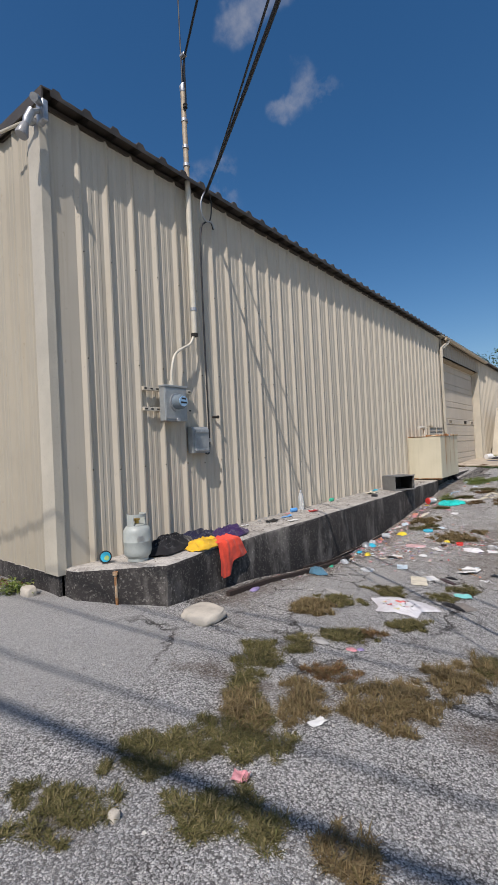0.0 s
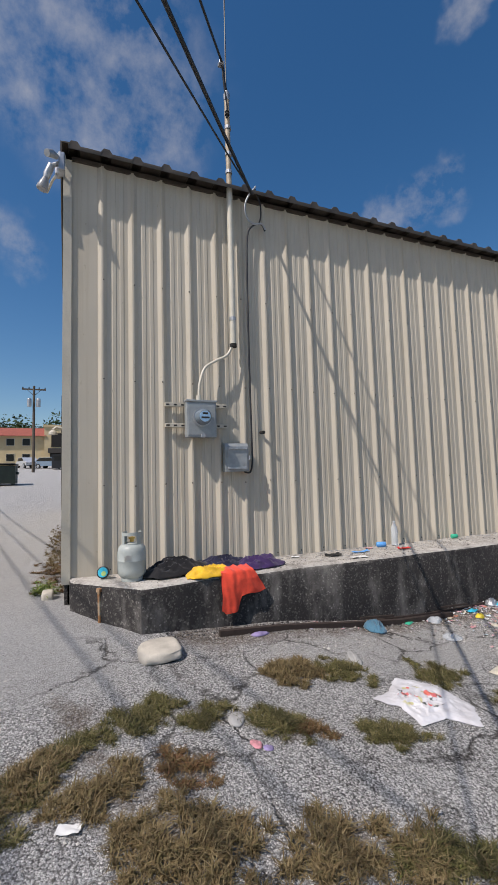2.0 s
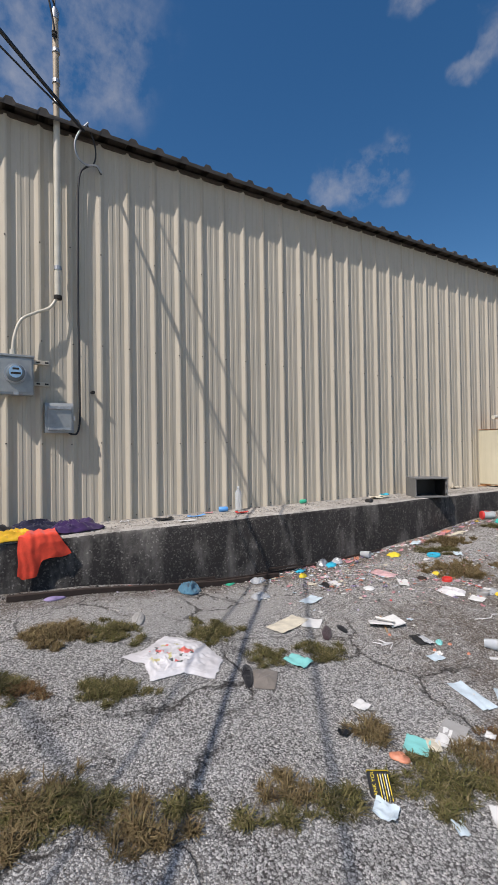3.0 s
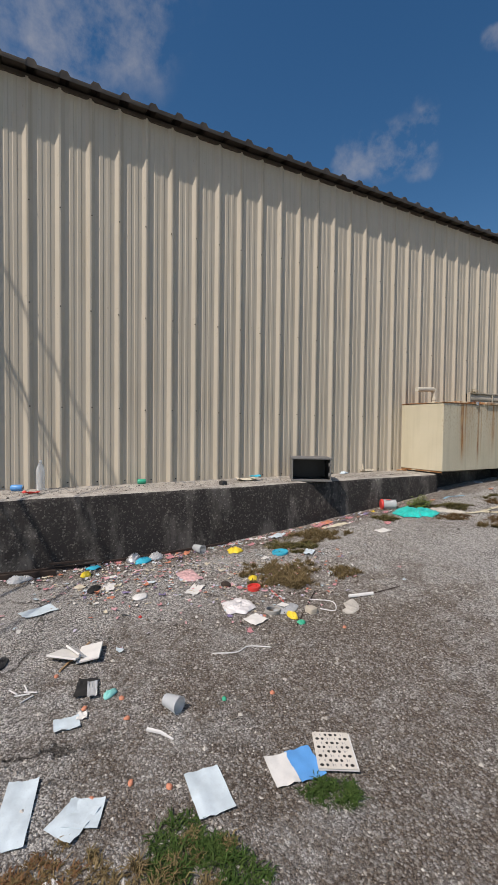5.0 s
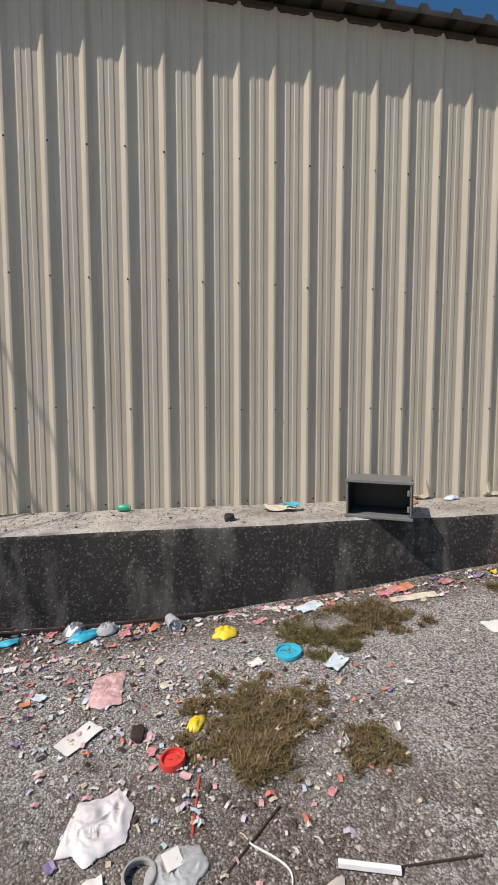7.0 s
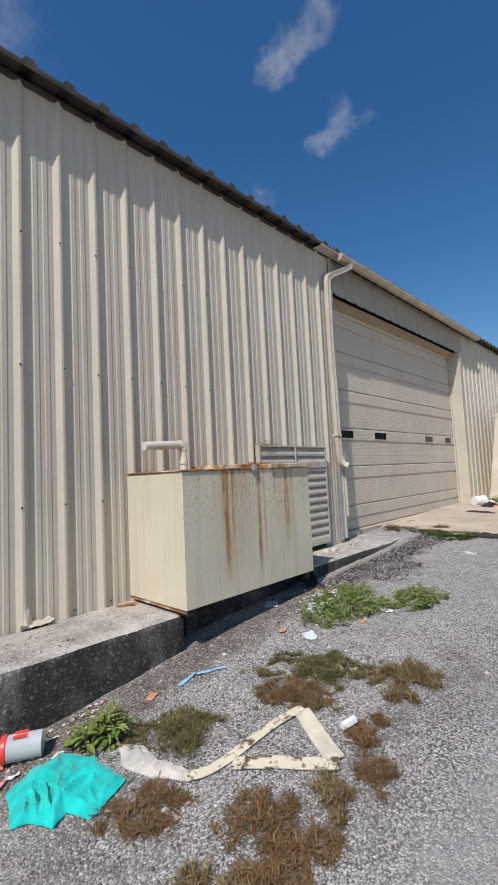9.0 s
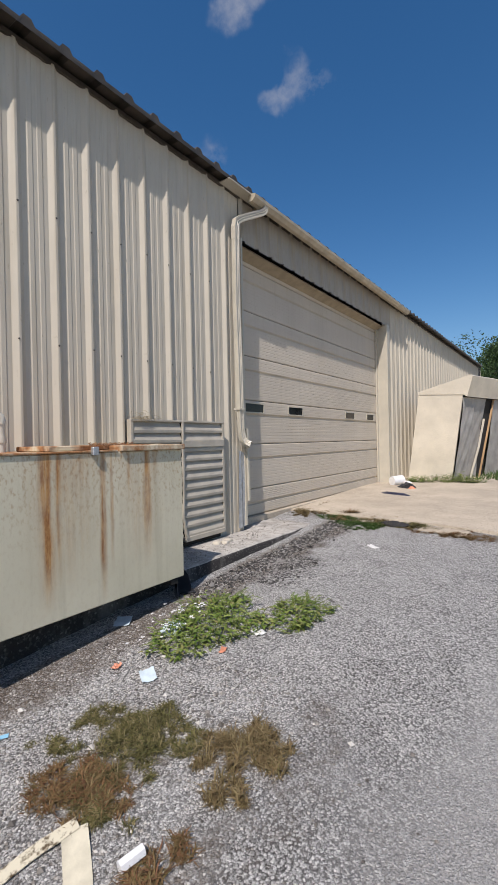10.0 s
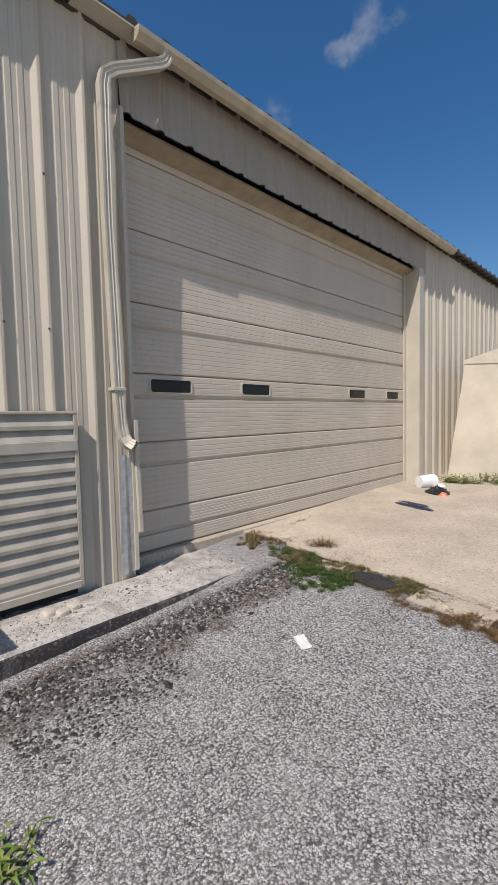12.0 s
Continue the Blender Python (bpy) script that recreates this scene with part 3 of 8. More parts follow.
    return tagged(new("ground", me), "worn grey chip-seal lot with soil and cracks", "ground", kind="structure")


ground = ground_sheet()

# ---- the steel building ----
XW, XE, Y0, YD0, YD1, YEND = -3.955, -10.6, 2.075, 15.27, 20.86, 34.3
EAVE, PITCH, RIB0 = 4.84, 0.3214, 2.422
RIDGE_X, RIDGE_Z, XBACK = -10.6, 5.42, -17.3
SLOPE = (RIDGE_Z - EAVE) / (-3.80 - RIDGE_X)


def rib_line(n, flip=False):
    """The section of a ribbed sheet, n ribs wide: (along, out)."""
    out = []
    for k in range(n):
        for u, h in ((-0.052, 0), (-0.046, 0.004), (-0.013, 0.031), (-0.008, 0.033), (0.008, 0.033), (0.013, 0.031), (0.046, 0.004), (0.052, 0), (0.098, 0), (0.106, 0.0045), (0.140, 0.0045), (0.148, 0), (0.180, 0), (0.188, 0.0045), (0.222, 0.0045), (0.230, 0)):
            out.append((k * PITCH + u, h))
    out += [((n * PITCH) - 0.052, 0.0), ((n * PITCH) - 0.034, 0.002)]
    return out


def wall_sheet(n, height, thick=0.0012):
    """One ribbed sheet standing in the plane x = 0, its bottom at z = 0."""
    line, s = rib_line(n), Shape()
    zs = [0, height * 0.02, height * 0.25, height * 0.5, height * 0.75, height]
    m = len(line)
    v = [(h, u, z) for z in zs for u, h in line]
    f = [(j * m + i, j * m + i + 1, (j + 1) * m + i + 1, (j + 1) * m + i) for j in range(len(zs) - 1) for i in range(m - 1)]
    return s.add(v, f)


wall_east = tagged(part("wall_east", Shape().box(XW - 0.16, XW - 0.012, Y0 + 0.02, YD0 - 0.02, 0.36, EAVE - 0.06).box(XW - 0.16, XW - 0.012, YD1 + 0.02, YEND, 0.42, EAVE - 0.06).box(XW - 0.12, XW - 0.012, YD0 - 0.02, YD1 + 0.02, 4.30, EAVE - 0.06), DARK), "cream ribbed steel wall on a concrete footing", "wall", kind="structure")
wall_north_end = tagged(part("wall_south", Shape().extrude([(-3.96, 0.34), (XBACK, 0.30), (XBACK, EAVE - 0.08), (RIDGE_X, RIDGE_Z - 0.08), (-3.96, EAVE - 0.08)], lambda x, z: (x, Y0 + 0.02, z), lambda x, z: (x, Y0 + 0.16, z)), DARK), "cream ribbed steel end wall under a low gable", "wall", kind="structure")
wall_west = tagged(part("wall_west", Shape().box(XBACK, XBACK + 0.15, Y0 + 0.16, YEND, 0.2, EAVE - 0.08), SIDING), "plain steel back wall", "wall", kind="structure")
wall_far = tagged(part("wall_north", Shape().extrude([(-3.96, 0.4), (XBACK, 0.4), (XBACK, EAVE - 0.08), (RIDGE_X, RIDGE_Z - 0.08), (-3.96, EAVE - 0.08)], lambda x, z: (x, YEND, z), lambda x, z: (x, YEND + 0.12, z)), SIDING), "plain steel far end wall", "wall", kind="structure")

sheet3 = wall_sheet(3, EAVE - 0.05 - 0.385).mesh("panel")
SHEETS = []
for k in range(0, 13):
    SHEETS.append((RIB0 + 3 * k * PITCH, 0.385, sheet3))
# the last sheets before the door: a short one above the louvre is cut by it
for y, z, me in SHEETS:
    part("panel", me, SIDING, wall_east, at=Matrix.Translation((XW + random.uniform(-0.001, 0.001), y, z)))
part("panel", Shape().box(XW, XW + 0.004, Y0, RIB0 - 0.05, 0.385, EAVE - 0.05), SIDING, wall_east)
part("panel", wall_sheet(1, EAVE - 0.05 - 0.385), SIDING, wall_east, at=Matrix.Translation((XW, RIB0 + 39 * PITCH, 0.385)))
part("panel", Shape().box(XW - 0.004, XW - 0.001, RIB0 + 40 * PITCH - 0.06, YD0, 0.36, EAVE - 0.05), SIDING, wall_east)
sheet_far = wall_sheet(3, EAVE - 0.05 - 0.45).mesh("panel")
for k in range(13):
    part("panel", sheet_far, SIDING, wall_east, at=Matrix.Translation((XW, YD1 + 0.42 + 3 * k * PITCH, 0.45)))
part("panel", Shape().box(XW, XW + 0.004, YD1, YD1 + 0.37, 0.45, EAVE - 0.05), SIDING, wall_east)
# the sheets over the door, kicked out at their foot
for k in range(6):
    n = 3 if k < 5 else 2
    s, line = Shape(), rib_line(n)
    m = len(line)
    zs = [(4.205, 0.035), (4.26, 0.03), (4.5, 0.012), (EAVE - 0.03, 0.004)]
    s.add([(h + o, u, z) for z, o in zs for u, h in line], [(j * m + i, j * m + i + 1, (j + 1) * m + i + 1, (j + 1) * m + i) for j in range(3) for i in range(m - 1)])
    lip = Shape().strip(line, lambda u, h: (h + 0.039, u, 4.198), lambda u, h: (h + 0.037, u, 4.209))
    part("drip_edge", lip, DARK, wall_east, at=Matrix.Translation((XW + 0.005, YD0 + 0.045 + 3 * k * PITCH, 0)))
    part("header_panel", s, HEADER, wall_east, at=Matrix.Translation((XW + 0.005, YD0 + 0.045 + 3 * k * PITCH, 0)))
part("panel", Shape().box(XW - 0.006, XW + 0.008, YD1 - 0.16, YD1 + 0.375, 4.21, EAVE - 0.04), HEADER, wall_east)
# added strip, stops sun leaking past the gutter end onto the header
part("sun_block_strip", Shape().box(XW + 0.002, -3.765, YD0 - 0.4, YD0 + 0.5, 4.792, 4.806), TRIM, wall_east)
# end wall sheets
end_sheets = 13
for k in range(end_sheets):
    line, s = rib_line(3), Shape()
    m, x0 = len(line), -4.20 - 3 * k * PITCH
    top = lambda x: min(EAVE + (-3.9 - x) * SLOPE, RIDGE_Z - max(0, RIDGE_X - x) * SLOPE) - 0.07
    zs = [0.0, 0.3, 0.7, 1.0]
    s.add([(x0 - u, Y0 - h, 0.335 + (top(x0 - u) - 0.335) * z) for z in zs for u, h in line], [(j * m + i, j * m + i + 1, (j + 1) * m + i + 1, (j + 1) * m + i) for j in range(3) for i in range(m - 1)])
    part("panel", s, SIDING_END_DIMMED, wall_north_end)
# corner trims
part("corner_trim", Shape().extrude([(-3.925, 2.03), (-3.925, 2.115), (-3.935, 2.115), (-3.935, 2.045), (-4.16, 2.045), (-4.16, 2.03)], lambda x, y: (x, y, 0.345), lambda x, y: (x, y, EAVE - 0.02)), TRIM, wall_east)
part("corner_trim", Shape().box(-4.20, -3.893, YD1 - 0.005, YD1 + 0.16, 0.46, 4.24, 0.004), TRIM, wall_east)
part("corner_trim", Shape().box(-4.20, -3.893, YD0 - 0.03, YD0 + 0.004, 0.47, 4.24), TRIM, wall_east)
part("corner_trim", Shape().box(XBACK - 0.05, XBACK + 0.12, 1.99, 2.08, 0.3, EAVE - 0.1), DARK, wall_north_end)
# fastener heads in rows on the sheets
screw = Shape().lathe((0, 0, 0), [(0.009, 0), (0.008, 0.004), (0.005, 0.006)], 6).mesh("screw")
screw.materials.append(SCREW)
rows_z = [0.44, 1.30, 2.42, 3.50]
for k in range(39):
    for z in rows_z:
        y = RIB0 + k * PITCH
        if 13.3 < y < 14.8 and z < 1.9:
            continue
        off = 0.075 if z < 1 else 0.0
        m = Matrix.Translation((XW + (0.0 if off else 0.034), y + (off if off else random.choice((-0.012, 0.0, 0.012))), z + random.uniform(-0.01, 0.01))) @ pose(0, 0, 0, 0, 90, 0)
        part("screw", screw, SCREW, wall_east, at=m)

# torn feet of two sheets, bent outwards
for y in (10.10, 10.78):
    part("bent_foot", Shape().extrude([(0.0, 0.0), (0.075, 0.02), (0.03, 0.16), (0.0, 0.22)], lambda a, z: (XW + 0.004 + a, y - 0.012 + 0.2 * a, 0.39 + z), lambda a, z: (XW + 0.004 + 0.55 * a, y + 0.06 - 0.16 * z, 0.39 + z)), SIDING, wall_east)

# footing under the walls
tagged(part("footing", Shape().box(XW - 0.2, XW - 0.015, 2.09, YD1 + 14, -0.5, 0.385).box(XBACK, -3.97, 2.06, 2.2, -0.2, 0.335), KERB), "concrete footing under the steel walls", "footing", kind="structure")


# roof: ribbed sheets laid down the slope, their ends over the eave
def roof_sheets():
    root = tagged(part("roof", Shape().extrude([(-3.925, EAVE - 0.065), (RIDGE_X, RIDGE_Z - 0.06), (XBACK, EAVE - 0.075), (XBACK, EAVE - 0.035), (RIDGE_X, RIDGE_Z - 0.02), (-3.925, EAVE - 0.02)], lambda x, z: (x, Y0 - 0.02, z), lambda x, z: (x, YEND + 0.05, z)), ROOF), "brown weathered ribbed steel roof with a low gable", "roof", kind="structure")
    line = []
    for k in range(3):
        for u, h in ((-0.06, 0), (-0.03, 0.045), (0.03, 0.045), (0.06, 0), (0.16, 0.002), (0.20, 0.0)):
            line.append((k * PITCH + u, h))
    line.append((3 * PITCH - 0.05, 0.0))
    n = len(line)
    s = Shape()
    for a, b in (((-3.775, EAVE + 0.0), (RIDGE_X, RIDGE_Z + 0.0)),):
        s.add([(a[0], u, a[1] - 0.02 + h) for u, h in line] + [(a[0], u, a[1] + h) for u, h in line] + [(b[0], u, b[1] + h) for u, h in line], [(j * n + i, j * n + i + 1, (j + 1) * n + i + 1, (j + 1) * n + i) for j in range(2) for i in range(n - 1)])
        # lip closing the end between the ribs, dark closure strip under each rib
        s.add([(a[0] - 0.005, u, a[1] - 0.042) for u, h in line] + [(a[0], u, a[1] - 0.02 + h) for u, h in line], [(i, i + 1, i + 1 + n, i + n) for i in range(n - 1)])
    sheet = s.mesh("roof_panel")
    for k in range(33):
        part("roof_panel", sheet, ROOF, root, at=Matrix.Translation((random.uniform(-0.004, 0.004), Y0 + 0.06 + 3 * k * PITCH, random.uniform(-0.003, 0.003))))
    part("roof_back", Shape().extrude([(RIDGE_X, RIDGE_Z), (XBACK - 0.15, EAVE - 0.02), (XBACK - 0.15, EAVE - 0.05), (RIDGE_X, RIDGE_Z - 0.03)], lambda x, z: (x, Y0 - 0.03, z), lambda x, z: (x, YEND + 0.05, z)), ROOF, root)
    # rake trim along the gable
    for a, b in (((-3.80, EAVE), (RIDGE_X, RIDGE_Z)), ((RIDGE_X, RIDGE_Z), (XBACK - 0.1, EAVE - 0.01))):
        part("rake_trim", Shape().extrude([(Y0 - 0.075, -0.085), (Y0 - 0.075, 0.03), (Y0 + 0.06, 0.045), (Y0 + 0.06, 0.03), (Y0 - 0.06, 0.018), (Y0 - 0.06, -0.085)], lambda y, h: (a[0], y, a[1] + h), lambda y, h: (b[0], y, b[1] + h)), ROOF, root)
    return root


roof = roof_sheets()

# ---- kerb platform ----
KX = -3.23


def worn_block(outline, z0, z1, wear=0.022, seed=0, step=0.06):
    """A concrete block over a plan outline with a rounded, chipped upper edge."""
    pts = []
    for (xa, ya), (xb, yb) in zip(outline, outline[1:] + outline[:1]):
        n = max(1, int(math.hypot(xb - xa, yb - ya) / step))
        pts += [(xa + (xb - xa) * i / n, ya + (yb - ya) * i / n) for i in range(n)]
    cx, cy = sum(p[0] for p in outline) / len(outline), sum(p[1] for p in outline) / len(outline)
    rings = []
    for h, inset in ((z0, 0.0), (z0 + (z1 - z0) * 0.5, 0.004), (z1 - 0.045, 0.004), (z1 - 0.014, 0.014), (z1, 0.045)):
        ring = []
        for i, (x, y) in enumerate(pts):
            px, py = pts[i - 1]
            qx, qy = pts[(i + 1) % len(pts)]
            tx, ty = qx - px, qy - py
            l = math.hypot(tx, ty) or 1
            nx, ny = -ty / l, tx / l
            chip = wear * noise.noise((x * 2.3 + seed, y * 2.3, h * 6)) + 0.5 * wear * noise.noise((x * 9, y * 9 + seed, h * 12))
            k = inset * (1 + 0.9 * noise.noise((x * 3, y * 3, seed)))
            ring.append((x + nx * (k + chip), y + ny * (k + chip), h + (0.006 * noise.noise((x * 2, y * 2, 9)) if h > z0 else 0)))
        rings.append(ring)
    n = len(pts)
    s = Shape()
    f = [(j * n + i, j * n + (i + 1) % n, (j + 1) * n + (i + 1) % n, (j + 1) * n + i) for j in range(len(rings) - 1) for i in range(n)]
    f.append(tuple(range((len(rings) - 1) * n, len(rings) * n)))
    return s.add([p for r in rings for p in r], f)


# counter-clockwise plan outlines
kerb = tagged(part("kerb", worn_block([(-3.96, 2.10), (-3.80, 2.11), (-3.16, 2.68), (KX, 3.3), (KX + 0.01, 7.0), (KX, 11.72), (-3.62, 11.95), (-3.96, 11.95)], -0.6, 0.40), KERB, smooth=50), "black-stained concrete kerb platform along the wall", "kerb", kind="structure")
kerb_low = tagged(part("kerb", worn_block([(-3.96, 13.42), (-3.62, 13.42), (-3.335, 13.55), (-3.345, 16.45), (-3.80, 16.75), (-4.15, 16.75), (-4.15, 15.3), (-3.96, 15.3)], -0.2, 0.41, 0.012, 4), KERB, smooth=50), "chipped concrete kerb by the roll-up door", "kerb", kind="structure")
tagged(part("footing", Shape().box(-3.97, -3.44, 11.9, 13.45, -0.3, 0.40, 0.01), KERB), "dark recessed concrete footing below the steel cabinet", "footing", kind="structure")


# concrete apron before the door
def apron():
    xs, ys = list(np.arange(-4.2, 3.0, 0.18)), list(np.arange(15.4, 34, 0.18))
    keep, s = {}, Shape()
    edge = lambda x: 16.62 - 0.10 * (x + 3.0) + 0.16 * noise.noise((x * 1.1, 0.2, 4)) + 0.07 * noise.noise((x * 4, 1.2, 4))
    for x in xs:
        col = []
        e = edge(x)
        for j, y in enumerate([e, e + 0.03] + [v for v in ys if v > e + 0.1]):
            z = max(ground_z(x, y) + 0.03, 0.47 + 0.004 * (y - 17)) + 0.004 * noise.noise((x, y, 3))
            col.append((x, y, z - (0.12 if j == 0 else 0)))
        keep[x] = col
    for a, b in zip(xs, xs[1:]):
        ca, cb = keep[a], keep[b]
        n = min(len(ca), len(cb))
        k = len(s.v)
        # align the columns from their far ends
        ca2, cb2 = [ca[0], ca[1]] + ca[-(n - 2):], [cb[0], cb[1]] + cb[-(n - 2):]
        s.add(ca2 + cb2, [(i, i + 1, i + 1 + n, i + n) for i in range(n - 1)])
    return tagged(part("pavement", s, PAD, smooth=40), "tan concrete apron before the roll-up door", "pavement", kind="structure")


apron()


# ---- roll-up door ----
def rollup_door():
    root = tagged(empty("door_1", (-4.175, (YD0 + YD1) / 2, 0.5)), "cream steel sectional roll-up door, shut", "door", kind="structure")
    inv = Matrix.Translation((4.1, -(YD0 + YD1) / 2, -0.5))
    bounds = [0.50, 0.884, 1.53, 2.165, 2.80, 3.44, 4.08, 4.32]
    for k, (z0, z1) in enumerate(zip(bounds, bounds[1:])):
        prof, mid = [(-4.12, z0 + 0.002), (-4.106, z0 + 0.004), (-4.096, z0 + 0.018)], z1 - 0.215
        for j in range(1, 12):
            z = z0 + 0.02 + (z1 - z0 - 0.04) * j / 12
            if abs(z - mid) > 0.03 and z1 - z0 > 0.3:
                prof += [(-4.095, z - 0.008), (-4.0975, z - 0.002), (-4.0975, z + 0.001), (-4.095, z + 0.003)]
            if z < mid <= z + (z1 - z0 - 0.04) / 12 and z1 - z0 > 0.3:
                prof += [(-4.095, mid - 0.022), (-4.120, mid - 0.016), (-4.120, mid + 0.002), (-4.095, mid + 0.026)]
        prof.sort(key=lambda p: p[1])
        prof += [(-4.096, z1 - 0.016), (-4.110, z1 - 0.004), (-4.12, z1 - 0.002)]
        sec = part("section", Shape().strip(prof, lambda x, z: (x, YD0 - 0.02, z), lambda x, z: (x, YD1 + 0.02, z)), DOOR_PAINT, root, at=inv)
        if k == 2:
            for ya, yb in ((15.60, 16.10), (16.79, 17.28), (19.02, 19.50), (20.18, 20.62)):
                fr, zz = Shape(), 2.055
                n = 20
                def loop(w, h, r):
                    out = []
                    for cx, cy, a0 in ((w - r, h - r, 0), (-w + r, h - r, 90), (-w + r, -h + r, 180), (w - r, -h + r, 270)):
                        out += [(cx + r * math.cos(radians(a0 + 22.5 * i)), cy + r * math.sin(radians(a0 + 22.5 * i))) for i in range(5)]
                    return out
                o, i_ = loop((yb - ya) / 2, 0.075, 0.035), loop((yb - ya) / 2 - 0.016, 0.06, 0.025)
                m = len(o)
                yc = (ya + yb) / 2
                v = [(-4.098, yc + a, zz + b) for a, b in o] + [(-4.082, yc + a, zz + b) for a, b in o] + [(-4.082, yc + a, zz + b) for a, b in i_] + [(-4.094, yc + a, zz + b) for a, b in i_]
                fr.add(v, [(j * m + i, j * m + (i + 1) % m, (j + 1) * m + (i + 1) % m, (j + 1) * m + i) for j in range(3) for i in range(m)])
                w = part("window_frame", fr, TRIM, sec)
                part("pane", Shape().add([(-4.091, yc + a, zz + b) for a, b in i_], [tuple(range(m))]), GLASS, sec, "dark glass lite")
    part("track_seal", Shape().box(-4.094, -4.07, YD0 + 0.004, YD0 + 0.05, 0.46, 4.25, 0.004), TRIM, root, at=inv)
    part("track_seal", Shape().box(-4.094, -4.06, YD1 - 0.07, YD1 - 0.006, 0.46, 4.25, 0.004), TRIM, root, at=inv)
    part("soffit", Shape().extrude([(-4.10, 4.135), (-3.93, 4.205), (-3.93, 4.225), (-4.10, 4.16)], lambda x, z: (x, YD0 - 0.02, z), lambda x, z: (x, YD1, z)).box(-4.10, -3.957, YD0 - 0.02, YD0 + 0.06, 4.25, 4.78), SOFFIT, root, "stained plywood soffit", at=inv)
    part("sill", Shape().box(-4.2, -4.02, YD0, YD1, 0.30, 0.495, 0.01), PAD, root, at=inv)
    return root


rollup_door()

# ---- steel cabinet on the kerb ----
def steel_cabinet():
    x0, x1, y0, y1, z0, z1 = -3.92, -3.105, 11.66, 13.31, 0.45, 1.52
    root = tagged(empty("equipment_cabinet", ((x0 + x1) / 2, (y0 + y1) / 2, 0.4)), "cream steel equipment cabinet with rust streaks, chained shut, by the wall", "cabinet")
    inv = Matrix.Translation((-(x0 + x1) / 2, -(y0 + y1) / 2, -0.4))
    part("body", Shape().box(x0, x1, y0, y1, z0, z1, 0.006), CABINET_RUST, root, at=inv)
    part("lid", Shape().box(x0 - 0.0, x1 + 0.012, y0 - 0.012, y0 + 1.0, z1 + 0.001, z1 + 0.014, 0.003), RUST, root, "rusted top edge", at=inv)
    part("lid", Shape().box(x0 + 0.2, x1 + 0.03, y0 + 1.02, y1 + 0.012, z1 + 0.001, z1 + 0.045, 0.006).box(x0 + 0.25, x1 - 0.12, y0 + 0.55, y1 - 0.1, z1 + 0.014, z1 + 0.05, 0.006), RUST, root, "raised rusty hatch", at=inv)
    for y in (y0 + 0.06, y1 - 0.10):
        part("skid", Shape().box(x0 + 0.05, x1 - 0.01, y - 0.04, y + 0.04, 0.402, 0.45, 0.004), DARK, root, at=inv)
    part("base_rail", Shape().box(x0, x1 - 0.015, y0 + 0.01, y0 + 0.05, 0.425, 0.452), RUST, root, at=inv)
    pts = []
    for i in range(30):
        u = i / 29
        pts.append((x1 - 0.05 - 0.2 * u, y0 + 0.80 + 0.55 * u, z1 + 0.055 + 0.006 * math.sin(i * 2.1)))
    links = Shape()
    for i in range(0, 29):
        a, b = Vector(pts[i]), Vector(pts[i + 1])
        d = (b - a)
        side = d.cross(Vector((0, 0, 1))).normalized() * 0.008 if i % 2 else Vector((0, 0, 0.008))
        links.tube([a - d * 0.2 + side, b + d * 0.2 + side], 0.003, 5)
        links.tube([a - d * 0.2 - side, b + d * 0.2 - side], 0.003, 5)
    part("chain", links, RUST, root, "rusty chain", at=inv)
    part("padlock", Shape().box(x1 + 0.002, x1 + 0.035, y0 + 0.78, y0 + 0.83, z1 - 0.02, z1 + 0.04, 0.006), GALV, root, at=inv)
    return root


def rust_material():
    m, nt, ln, b = material("rusted_steel", 0.85, 0.1, 0.3)
    n = noised(nt, ln, 16, 7, (1, 1, 1), 0.7)
    c = mixed(nt, ln, ranged(nt, ln, n, 0.3, 0.62), (0.13, 0.05, 0.022), (0.42, 0.21, 0.09))
    c = mixed(nt, ln, ranged(nt, ln, noised(nt, ln, 5, 5), 0.52, 0.64), c, (0.58, 0.50, 0.36))
    ln.new(c, b.inputs["Base Color"])
    bumped(nt, ln, b, n, 0.4, 0.004)
    return m


